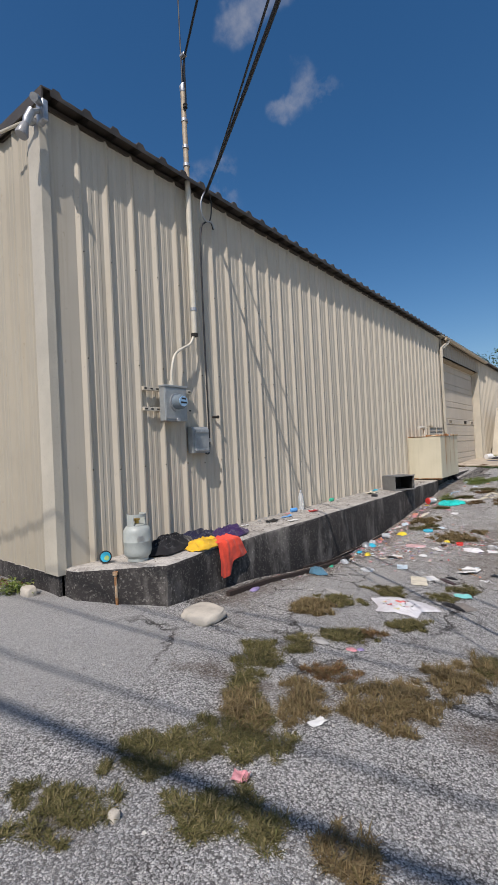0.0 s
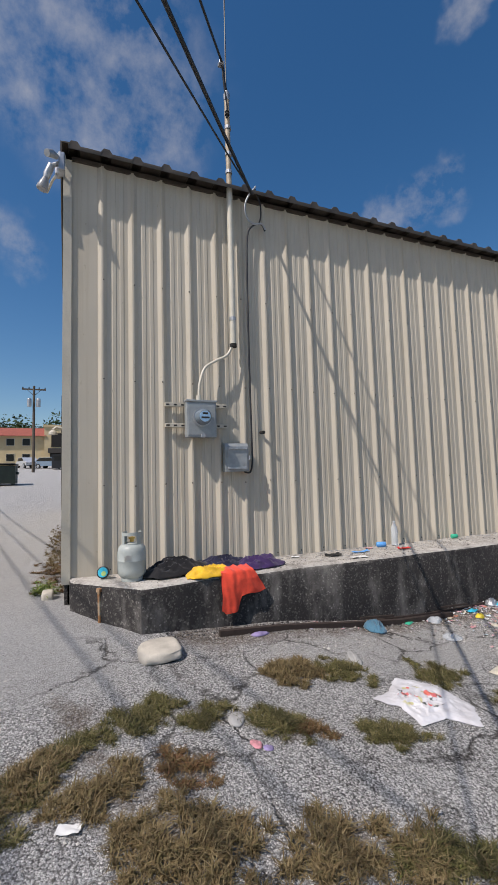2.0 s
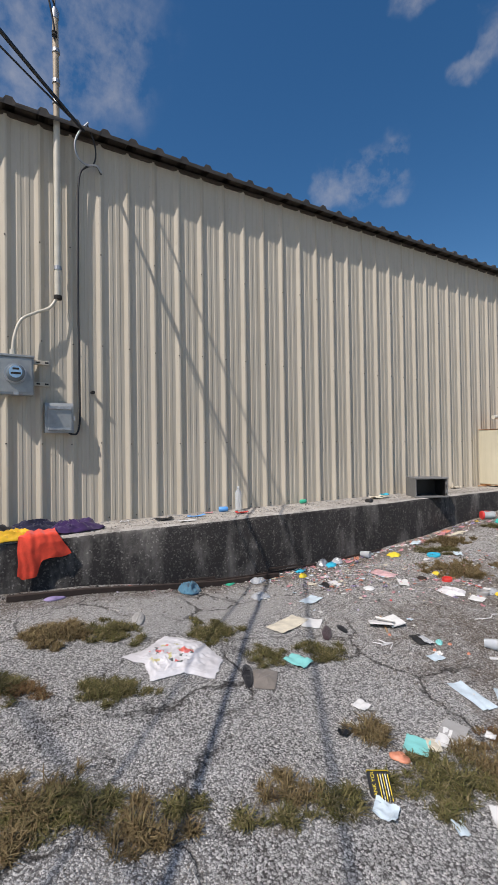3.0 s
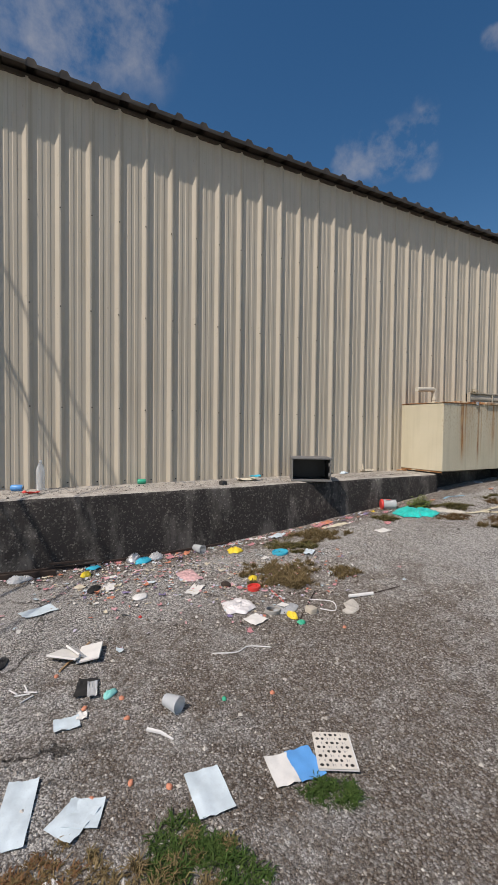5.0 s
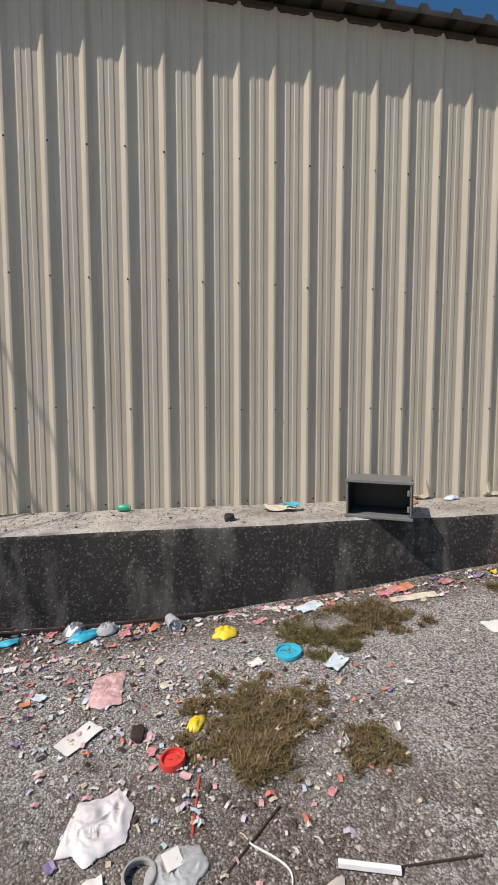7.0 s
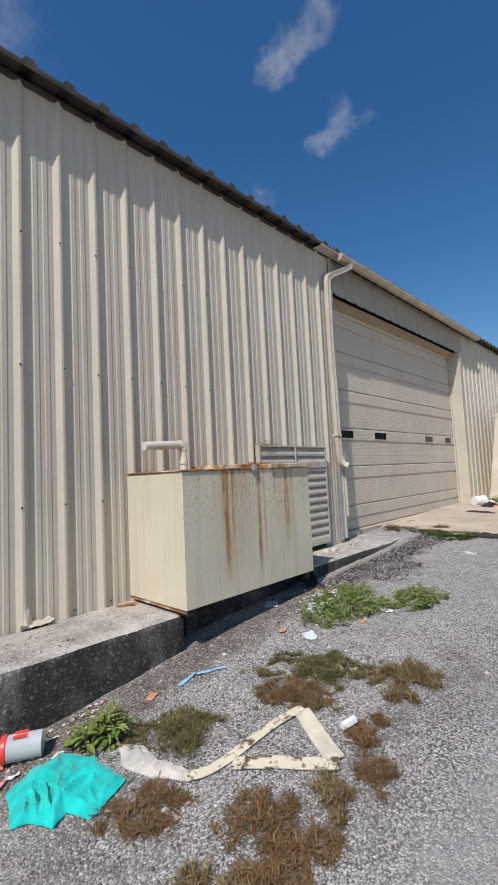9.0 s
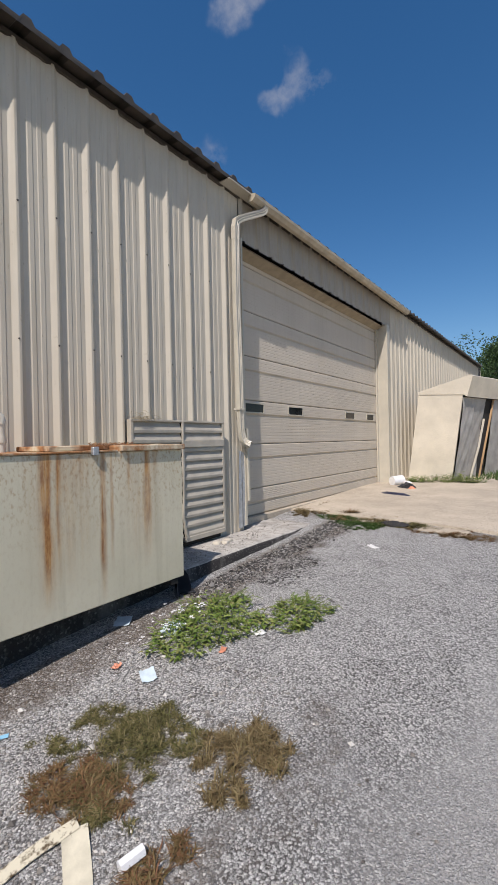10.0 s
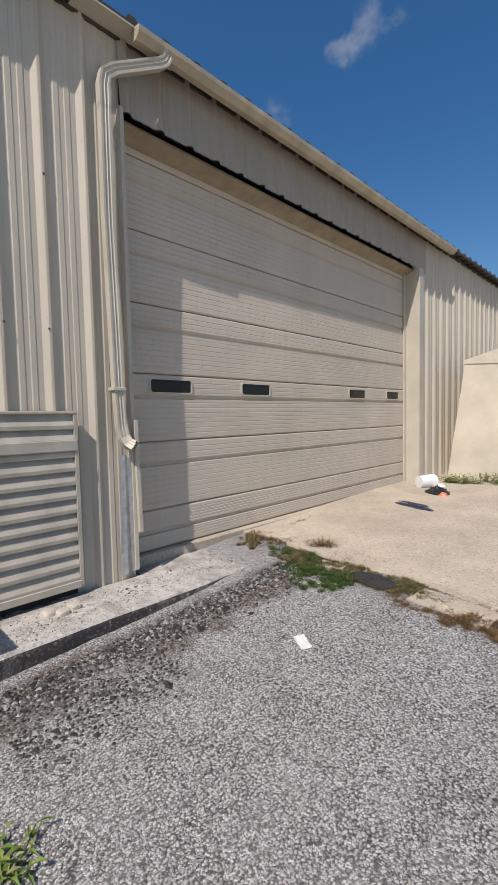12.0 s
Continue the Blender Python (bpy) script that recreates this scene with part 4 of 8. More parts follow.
def cabinet_rust_material():
    """Cream enamel with rust run down the front sheet from the lid in a few streams."""
    m, nt, ln, b = material("rust_streaked_enamel", 0.42, 0, 0.45)
    co, sx = nt.new("ShaderNodeTexCoord"), nt.new("ShaderNodeSeparateXYZ")
    ln.new(co.outputs["Object"], sx.inputs["Vector"])
    base = mixed(nt, ln, ranged(nt, ln, noised(nt, ln, 1.6, 5), 0.3, 0.7), (0.54, 0.495, 0.365), (0.62, 0.57, 0.43))
    wob = noised(nt, ln, 3.0, 4, (1, 1, 0.5))
    amount = None
    for y, w, low, k in ((12.12, 0.075, 0.50, 1.0), (12.20, 0.03, 0.62, 0.8), (12.36, 0.03, 1.05, 0.7), (12.53, 0.035, 0.46, 1.0), (12.60, 0.02, 0.62, 0.6), (12.75, 0.03, 1.0, 0.6), (12.92, 0.06, 0.60, 1.0), (13.0, 0.05, 1.15, 0.7), (12.45, 0.6, 1.25, 0.55), (12.25, 0.32, 0.55, 0.28), (12.85, 0.25, 0.6, 0.25)):
        d = nt.new("ShaderNodeMath")
        d.operation = "SUBTRACT"
        ln.new(sx.outputs["Y"], d.inputs[0])
        d.inputs[1].default_value = y - 0.02
        e = nt.new("ShaderNodeMath")
        e.operation = "MULTIPLY_ADD"
        ln.new(wob, e.inputs[0])
        e.inputs[1].default_value = -0.05
        ln.new(d.outputs[0], e.inputs[2])
        a = nt.new("ShaderNodeMath")
        a.operation = "ABSOLUTE"
        ln.new(e.outputs[0], a.inputs[0])
        side = ranged(nt, ln, a.outputs[0], w * 0.15, w, k, 0)
        fall = ranged(nt, ln, sx.outputs["Z"], low, low + 0.45, 0, 1)
        p = nt.new("ShaderNodeMath")
        p.operation = "MULTIPLY"
        ln.new(side, p.inputs[0])
        ln.new(fall, p.inputs[1])
        if amount is None:
            amount = p.outputs[0]
        else:
            q = nt.new("ShaderNodeMath")
            q.operation = "MAXIMUM"
            ln.new(amount, q.inputs[0])
            ln.new(p.outputs[0], q.inputs[1])
            amount = q.outputs[0]
    fine = noised(nt, ln, 20, 6, (1, 1, 0.06), 0.65)
    front = ranged(nt, ln, sx.outputs["X"], -3.155, -3.115)
    t = nt.new("ShaderNodeMath")
    t.operation = "MULTIPLY"
    ln.new(amount, t.inputs[0])
    ln.new(ranged(nt, ln, fine, 0.25, 0.62), t.inputs[1])
    u = nt.new("ShaderNodeMath")
    u.operation = "MULTIPLY"
    ln.new(t.outputs[0], u.inputs[0])
    ln.new(front, u.inputs[1])
    spots = noised(nt, ln, 38, 6, (1, 1, 0.6), 0.7)
    sm = nt.new("ShaderNodeMath")
    sm.operation = "MULTIPLY"
    ln.new(ranged(nt, ln, spots, 0.50, 0.64), sm.inputs[0])
    ln.new(ranged(nt, ln, sx.outputs["Z"], 0.9, 1.5, 0.1, 0.85), sm.inputs[1])
    sf = nt.new("ShaderNodeMath")
    sf.operation = "MULTIPLY"
    ln.new(sm.outputs[0], sf.inputs[0])
    ln.new(front, sf.inputs[1])
    base = mixed(nt, ln, sf.outputs[0], base, (0.33, 0.21, 0.11))
    base = mixed(nt, ln, ranged(nt, ln, noised(nt, ln, 9, 5, (1, 1, 0.05)), 0.5, 0.7, 0, 0.35), base, (0.36, 0.32, 0.22))
    c = mixed(nt, ln, ranged(nt, ln, u.outputs[0], 0.0, 0.75), base, mixed(nt, ln, ranged(nt, ln, noised(nt, ln, 24, 6, (1, 1, 0.3), 0.7), 0.4, 0.6), (0.25, 0.10, 0.03), (0.46, 0.25, 0.09)))
    ln.new(c, b.inputs["Base Color"])
    bumped(nt, ln, b, noised(nt, ln, 2, 3), 0.2, 0.015)
    return m


RUST, CABINET_RUST = rust_material(), cabinet_rust_material()
steel_cabinet()


# ---- fixtures on the wall ----
def curve_points(keys, n=8):
    """A smooth line through the keys."""
    k = [Vector(p) for p in keys]
    k = [k[0] * 2 - k[1]] + k + [k[-1] * 2 - k[-2]]
    out = []
    for a, b, c, d in zip(k, k[1:], k[2:], k[3:]):
        for i in range(n):
            t = i / n
            out.append(0.5 * ((2 * b) + (c - a) * t + (2 * a - 5 * b + 4 * c - d) * t * t + (3 * b - a - 3 * c + d) * t ** 3))
    return out + [k[-2]]


MAST_TAN = plain("weathered_conduit", (0.42, 0.34, 0.24), 0.6, 0.1, 0.3, 14, 0.1)


def service_mast():
    root = tagged(empty("service_mast", (-3.862, 3.88, 2.9)), "cream and rusty steel service mast with wires rising through the eave", "mast")
    inv = Matrix.Translation((3.862, -3.88, -2.9))
    part("conduit", Shape().tube([(-3.862, 3.88, 2.9), (-3.862, 3.88, 4.84)], 0.036, 12), PVC, root, at=inv, smooth=40)
    part("conduit", Shape().tube([(-3.862, 3.88, 4.84), (-3.862, 3.875, 6.02)], 0.032, 12), MAST_TAN, root, "bare weathered upper pipe", at=inv, smooth=40)
    for z in (2.9, 3.22, 5.05, 5.28, 5.62):
        part("collar", Shape().tube([(-3.862, 3.88, z - 0.02), (-3.862, 3.88, z + 0.02)], 0.042, 12), GALV if z > 3 else DARK, root, at=inv)
    part("weatherhead", Shape().tube([(-3.862, 3.875, 5.98), (-3.858, 3.875, 6.05), (-3.84, 3.87, 6.09)], [0.036, 0.044, 0.02], 12), GALV, root, at=inv, smooth=50)
    part("insulator", Shape().lathe((-3.815, 3.86, 5.74), [(0.012, 0), (0.03, 0.01), (0.022, 0.03), (0.03, 0.05), (0.012, 0.06)], 10), DARK, root, at=inv)
    part("wire", Shape().tube(curve_points([(-3.84, 3.87, 6.09), (-3.80, 3.83, 6.18), (-3.74, 3.80, 6.26), (-3.70, 3.77, 6.27), (-3.73, 3.79, 6.10), (-3.79, 3.85, 5.85), (-3.82, 3.86, 5.72)]), 0.011, 6), BLACK_RUBBER, root, at=inv)
    part("clamp", Shape().box(-3.74, -3.66, 3.72, 3.78, 6.25, 6.285, 0.006), GALV, root, at=inv)
    return root


service_mast()


def overhead_cable(name, a, slope, rise, run, r, label, way=(0.795, -0.607)):
    pts = []
    for i in range(40):
        s = run * (i / 39) ** 1.3
        pts.append((a[0] + way[0] * s, a[1] + way[1] * s, a[2] + slope * s + rise * (s * s if s < 9 else 81 + 18 * (s - 9) * 0.55)))
    return tagged(part(name, Shape().tube(pts, r, 7), BLACK_RUBBER, smooth=60), label, "cable")


overhead_cable("service_cable", (-3.80, 4.15, 4.80), -0.165, 0.010, 40, 0.018, "thick black service cable hung from the eave", (0.806, -0.592))
overhead_cable("service_cable", (-3.80, 4.16, 4.80), -0.215, 0.010, 40, 0.009, "thin black line along the service cable", (0.78, -0.626))
overhead_cable("service_cable", (-3.68, 3.76, 6.27), -0.215, 0.020, 40, 0.014, "black power drop tied to the service mast", (0.822, -0.568))
tagged(part("guy_wire", Shape().tube([(-3.862, 3.87, 6.06), (-3.90, 3.90, 9.5), (-3.98, 3.95, 14.0)], 0.009, 6), BLACK_RUBBER), "thin dark wire rising from the mast head", "wire")
# street lines behind the lot: only their shadows fall on the ground
for y, r in ((1.32, 0.040), (1.74, 0.014), (2.48, 0.014), (2.84, 0.012), (3.25, 0.014)):
    h, pts = 8.0, []
    for i in range(25):
        x = -38 + 80 * i / 24
        pts.append((x, y + 0.2 * (x + 1.5 - 2.29) - 5.83, h + 0.0006 * (x - 2) ** 2))
    tagged(part("street_line", Shape().tube(pts, r, 6), BLACK_RUBBER), "black overhead street line", "cable", "overhead street lines")


def electric_meter():
    root = tagged(empty("electric_meter", (-3.92, 3.46, 1.8)), "grey electric meter box on slotted struts", "electric meter")
    inv = Matrix.Translation((3.92, -3.46, -1.8))
    for z in (2.176, 1.945):
        s = Shape().box(-3.921, -3.885, 3.07, 3.79, z - 0.022, z + 0.022, 0.003)
        bar = part("strut", s, TRIM, root, at=inv)
        for k in range(9):
            y = 3.10 + k * 0.083
            if 3.27 < y < 3.65:
                continue
            part("slot", Shape().box(-3.886, -3.8835, y - 0.018, y + 0.018, z - 0.008, z + 0.008), DARK, bar)
    part("enclosure", Shape().box(-3.884, -3.79, 3.285, 3.63, 1.805, 2.215, 0.008).box(-3.885, -3.775, 3.278, 3.637, 2.20, 2.222, 0.003), GREY_BOX, root, at=inv)
    part("cover_lip", Shape().box(-3.791, -3.784, 3.30, 3.615, 1.83, 2.19, 0.003), GREY_BOX, root, at=inv)
    ring = Shape()
    ring.tube([(-3.79, 3.458, 2.025), (-3.765, 3.458, 2.025)], 0.105, 24)
    part("collar", ring, GALV, root, at=inv, smooth=40)
    part("dial_cover", Shape().tube([(-3.766, 3.458, 2.025), (-3.70, 3.458, 2.025), (-3.675, 3.458, 2.025), (-3.665, 3.458, 2.025)], [0.088, 0.086, 0.07, 0.03], 24), METER_GLASS, root, "clear dome over the dials", at=inv, smooth=60)
    part("dial_face", Shape().tube([(-3.70, 3.458, 2.025), (-3.662, 3.458, 2.025)], 0.06, 20), METER_FACE, root, at=inv)
    part("display", Shape().box(-3.664, -3.6605, 3.43, 3.49, 2.045, 2.065), DARK, root, at=inv)
    part("label_bar", Shape().box(-3.664, -3.6605, 3.415, 3.505, 2.0, 2.02), DARK, root, at=inv)
    part("latch", Shape().box(-3.785, -3.76, 3.44, 3.49, 1.80, 1.835, 0.005), GALV, root, at=inv)
    part("hub", Shape().tube([(-3.835, 3.44, 2.21), (-3.835, 3.44, 2.28)], 0.03, 12), PVC, root, at=inv)
    part("flex_conduit", Shape().tube(curve_points([(-3.835, 3.44, 2.27), (-3.835, 3.455, 2.42), (-3.84, 3.52, 2.60), (-3.85, 3.66, 2.70), (-3.86, 3.80, 2.78), (-3.862, 3.88, 2.92)]), 0.016, 8), PVC, root, at=inv, smooth=60)
    return root


METER_GLASS = plain("meter_glass", (0.16, 0.20, 0.23), 0.06, 0.0, 0.1, 6, 0)
METER_FACE = plain("meter_face", (0.30, 0.50, 0.70), 0.35, 0, 0.3, 20, 0)
electric_meter()


def disconnect_box():
    root = tagged(empty("disconnect_box", (-3.92, 3.88, 1.42)), "grey raintight disconnect box with a black cable", "electrical box")
    inv = Matrix.Translation((3.92, -3.88, -1.42))
    part("enclosure", Shape().extrude([(-3.921, 1.42), (-3.835, 1.42), (-3.835, 1.71), (-3.86, 1.745), (-3.921, 1.75)], lambda x, z: (x, 3.74, z), lambda x, z: (x, 4.025, z)), GREY_BOX, root, at=inv)
    part("door", Shape().box(-3.836, -3.822, 3.765, 4.005, 1.45, 1.70, 0.004), GREY_BOX, root, at=inv)
    part("rail", Shape().box(-3.823, -3.808, 3.77, 4.0, 1.445, 1.475, 0.003), GALV, root, at=inv)
    part("rail", Shape().box(-3.823, -3.808, 3.77, 4.0, 1.672, 1.705, 0.003), GALV, root, at=inv)
    part("hasp", Shape().box(-3.84, -3.81, 4.024, 4.04, 1.55, 1.60, 0.003), GALV, root, at=inv)
    part("cable", Shape().tube(curve_points([(-3.895, 4.36, 4.42), (-3.88, 4.30, 4.49), (-3.885, 4.18, 4.44), (-3.895, 4.115, 4.30), (-3.90, 4.10, 3.8), (-3.90, 4.095, 2.8), (-3.90, 4.10, 1.9), (-3.90, 4.10, 1.55), (-3.89, 4.07, 1.42), (-3.875, 4.02, 1.405), (-3.87, 3.98, 1.42)]), 0.011, 7), BLACK_RUBBER, root, "black cable run down the wall", at=inv, smooth=60)
    return root


disconnect_box()
tagged(part("cable_loop", Shape().tube(curve_points([(-3.79, 4.20, 4.90), (-3.80, 4.10, 4.76), (-3.82, 4.06, 4.62), (-3.84, 4.10, 4.50), (-3.86, 4.20, 4.46), (-3.87, 4.30, 4.49), (-3.88, 4.36, 4.43)]), 0.012, 7), GALV, smooth=60), "grey slack cable loop under the eave", "cable")
tagged(part("cable_loop", Shape().tube(curve_points([(-3.80, 4.19, 4.88), (-3.83, 4.27, 4.72), (-3.86, 4.29, 4.58), (-3.87, 4.26, 4.47)]), 0.009, 7), BLACK_RUBBER, smooth=60), "black cable tail under the eave", "cable")
tagged(part("pipe_stub", Shape().tube([(-3.96, 4.24, 1.885), (-3.86, 4.24, 1.88)], 0.017, 10).tube([(-3.87, 4.24, 1.88), (-3.855, 4.24, 1.879)], 0.021, 10), DARK), "short pipe stub sticking out of the wall", "pipe")


def floodlight():
    root = tagged(empty("floodlight", (-3.84, 2.02, 4.72)), "grey corner floodlight with a white lamp and empty holder", "floodlight")
    inv = Matrix.Translation((3.84, -2.02, -4.72))
    part("junction_box", Shape().box(-3.905, -3.78, 1.965, 2.025, 4.70, 4.90, 0.01), GALV, root, at=inv)
    part("arm", Shape().tube([(-3.84, 1.97, 4.80), (-3.845, 1.90, 4.76)], 0.022, 10), GALV, root, at=inv)
    part("holder", Shape().tube([(-3.845, 1.90, 4.77), (-3.86, 1.86, 4.67), (-3.865, 1.85, 4.63)], [0.035, 0.038, 0.03], 12), GALV, root, at=inv, smooth=40)
    part("bulb", Shape().tube([(-3.865, 1.85, 4.64), (-3.87, 1.835, 4.59), (-3.875, 1.815, 4.52), (-3.876, 1.81, 4.505)], [0.026, 0.04, 0.058, 0.052], 16), LAMP_WHITE, root, "white flood bulb", at=inv, smooth=50)
    part("holder", Shape().tube([(-3.80, 1.95, 4.84), (-3.76, 1.90, 4.83), (-3.72, 1.86, 4.80)], [0.03, 0.04, 0.036], 12), GALV, root, "empty lamp holder", at=inv, smooth=40)
    part("sensor", Shape().box(-4.02, -3.93, 1.93, 1.99, 4.74, 4.86, 0.015), GALV, root, at=inv)
    part("sensor_arm", Shape().tube([(-3.90, 1.99, 4.79), (-4.12, 1.90, 4.78), (-4.36, 1.84, 4.79)], 0.014, 8), TRIM, root, at=inv)
    root.location = (-3.82, 2.04, 4.55)
    return root


LAMP_WHITE = plain("frosted_lamp", (0.30, 0.30, 0.30), 0.3, 0, 0.08, 6, 0)
floodlight()


def gutter():
    root = tagged(empty("gutter", (-3.8, 18.6, 4.8)), "cream metal gutter over the roll-up door", "gutter")
    inv = Matrix.Translation((3.8, -18.6, -4.8))
    prof = [(-3.82, 4.815), (-3.82, 4.71), (-3.755, 4.705), (-3.705, 4.75), (-3.70, 4.79), (-3.715, 4.795), (-3.717, 4.78), (-3.72, 4.755), (-3.762, 4.72), (-3.808, 4.725), (-3.808, 4.815)]
    for a, b in ((15.33, 17.05), (17.05, 18.9), (18.9, 20.5), (20.5, 22.05)):
        part("length", Shape().extrude(prof, lambda x, z: (x, a + 0.002, z), lambda x, z: (x, b - 0.002, z)), GUTTER, root, at=inv)
    for y in (17.05, 18.9, 20.5):
        part("joint", Shape().extrude([(p[0] + (0.004 if p[0] > -3.7 else 0), p[1] - 0.003) for p in prof], lambda x, z: (x, y - 0.02, z), lambda x, z: (x, y + 0.02, z)), GUTTER, root, at=inv)
    part("end_cap", Shape().extrude(prof[:6], lambda x, z: (x, 15.325, z), lambda x, z: (x, 15.332, z)), GUTTER, root, at=inv)
    return root


GUTTER = plain("weathered_gutter", (0.46, 0.39, 0.28), 0.5, 0, 0.25, 4, 0.05)
gutter()


def downspout():
    root = tagged(empty("downspout", (-3.86, 15.1, 1.5)), "cream fluted metal downspout beside the roll-up door", "downspout")
    inv = Matrix.Translation((3.86, -15.1, -1.5))

    def duct(pts, w=0.042, d=0.030):
        s, rings = Shape(), []
        pts = [Vector(p) for p in pts]
        for i, p in enumerate(pts):
            t = (pts[min(i + 1, len(pts) - 1)] - pts[max(i - 1, 0)]).normalized()
            out = Vector((1, 0, 0))
            out = (out - t * out.dot(t)).normalized()
            side = t.cross(out)
            rings.append([p + side * a * w + out * b * d for a, b in ((-1, -1), (-0.4, -1), (0.4, -1), (1, -1), (1, 1), (0.6, 1), (0.5, 0.8), (0.1, 0.8), (0, 1), (-0.1, 0.8), (-0.5, 0.8), (-0.6, 1), (-1, 1))])
        n = len(rings[0])
        s.add([q for r in rings for q in r], [(j * n + i, j * n + (i + 1) % n, (j + 1) * n + (i + 1) % n, (j + 1) * n + i) for j in range(len(rings) - 1) for i in range(n)])
        return s

    part("outlet_elbow", duct([(-3.745, 15.60, 4.745), (-3.745, 15.60, 4.70), (-3.745, 15.585, 4.67), (-3.76, 15.54, 4.635)]), TRIM, root, at=inv)
    part("offset", duct([(-3.76, 15.54, 4.635), (-3.83, 15.16, 4.43)]), TRIM, root, at=inv)
    part("upper_elbow", duct([(-3.83, 15.17, 4.435), (-3.85, 15.10, 4.38), (-3.855, 15.085, 4.30), (-3.855, 15.085, 4.14)], 0.045, 0.033), TRIM, root, at=inv)
    part("pipe", duct([(-3.855, 15.085, 4.15), (-3.86, 15.085, 3.3), (-3.855, 15.10, 2.6), (-3.86, 15.115, 1.98)]), TRIM, root, at=inv)
    part("pipe", duct([(-3.86, 15.115, 1.99), (-3.86, 15.13, 1.68)], 0.04, 0.028), TRIM, root, "lower length, dented", at=inv)
    part("strap", Shape().box(-3.92, -3.822, 15.06, 15.17, 1.975, 2.0, 0.002), TRIM, root, at=inv)
    part("shoe", duct([(-3.86, 15.13, 1.69), (-3.85, 15.145, 1.60), (-3.82, 15.17, 1.545), (-3.77, 15.20, 1.525)]), TRIM, root, at=inv)
    return root


downspout()
# crushed trim at the foot of the door jamb
tagged(part("jamb_flashing", Shape().add([(-3.925, 15.12, 0.45), (-3.90, 15.17, 0.45), (-3.925, 15.215, 0.46), (-3.90, 15.26, 0.47), (-3.922, 15.13, 1.0), (-3.905, 15.175, 1.0), (-3.92, 15.21, 1.0), (-3.90, 15.25, 1.0), (-3.92, 15.15, 1.45), (-3.91, 15.18, 1.45), (-3.915, 15.2, 1.44), (-3.91, 15.23, 1.42)], [(0, 1, 5, 4), (1, 2, 6, 5), (2, 3, 7, 6), (4, 5, 9, 8), (5, 6, 10, 9), (6, 7, 11, 10)]), GALV), "crumpled bare metal flashing at the door jamb", "flashing")
tagged(part("jamb_strip", Shape().box(-3.89, -3.86, 15.262, 15.30, 0.47, 1.42, 0.004, Matrix.Translation((0, 0.02, 0)) @ Matrix.Rotation(radians(1.2), 4, "X")), TRIM), "bent cream strip on the door jamb", "trim")


def louvre():
    root = tagged(empty("louvre", (-3.9, 14.08, 0.48)), "cream steel wall louvre with bent slats, loose at the foot", "louvre")
    inv = Matrix.Translation((3.9, -14.08, -0.48))
    y0, y1, ym = 13.40, 14.755, 14.07
    part("backing", Shape().box(-3.955, -3.917, y0 + 0.01, y1 - 0.01, 0.42, 1.79), DARK, root, at=inv)
    part("frame", Shape().box(-3.92, -3.855, y0 - 0.02, y0 + 0.012, 0.50, 1.80, 0.003), LOUVRE, root, at=inv)
    part("frame", Shape().box(-3.92, -3.855, y1 - 0.012, y1 + 0.02, 0.49, 1.80, 0.003), LOUVRE, root, at=inv)
    part("frame", Shape().box(-3.92, -3.852, y0 - 0.02, y1 + 0.02, 1.795, 1.815, 0.003), LOUVRE, root, at=inv)
    part("mullion", Shape().tube([(-3.852, ym, 1.80), (-3.852, ym, 1.0), (-3.848, ym - 0.02, 0.78), (-3.842, ym + 0.01, 0.60), (-3.84, ym + 0.03, 0.53)], 0.014, 4), LOUVRE, root, "bent mullion", at=inv)
    n = 12
    for k in range(n):
        z = 0.545 + k * 0.1045
        for a, b in ((y0 + 0.015, ym - 0.012), (ym + 0.012, y1 - 0.014)):
            sag = (0.02 if a < ym and k < 3 else 0.0) + random.uniform(-0.004, 0.004)
            slat = Shape().extrude([(-3.874, z - 0.016), (-3.858, z - 0.013), (-3.856, z + 0.014), (-3.894, z + 0.104), (-3.899, z + 0.104), (-3.862, z + 0.012), (-3.864, z - 0.008)], lambda x, zz: (x, a, zz - sag), lambda x, zz: (x, b, zz))
            part("slat", slat, LOUVRE, root, at=inv)
    part("cap_strip", Shape().box(-3.862, -3.845, ym + 0.01, y1 + 0.01, 1.52, 1.60, 0.004), LOUVRE, root, at=inv)
    part("bottom_rail", Shape().box(-3.90, -3.85, ym + 0.02, y1, 0.48, 0.535, 0.004), LOUVRE, root, at=inv)
    nest = Shape()
    for i in range(120):
        p = Vector((-3.87 + random.uniform(-0.03, 0.05), y0 + 0.13 + random.gauss(0, 0.07), 1.80 + abs(random.gauss(0, 0.03))))
        q = p + Vector((random.uniform(-0.05, 0.05), random.uniform(-0.07, 0.07), random.uniform(-0.03, 0.03)))
        nest.tube([p, (p + q) / 2 + Vector((0, 0, 0.01)), q], 0.0015, 3, False)
    part("nest", nest, DRY, root, "dry grass caught on the frame", at=inv)
    return root


DRY = plain("dry_stems", (0.33, 0.27, 0.17), 0.9, 0, 0.3, 20)
louvre()

tagged(part("vent_pipe", Shape().tube(curve_points([(-3.62, 11.66, 1.76), (-3.62, 11.95, 1.775), (-3.62, 12.03, 1.778)]), 0.038, 14).tube([(-3.62, 12.03, 1.778), (-3.62, 12.075, 1.77), (-3.62, 12.08, 1.73)], 0.044, 14).tube([(-3.62, 12.08, 1.74), (-3.62, 12.08, 1.53)], 0.036, 14).tube([(-3.62, 12.08, 1.60), (-3.62, 12.08, 1.64)], 0.043, 14), PVC, smooth=50), "cream plastic vent elbow on the cabinet top", "pipe")


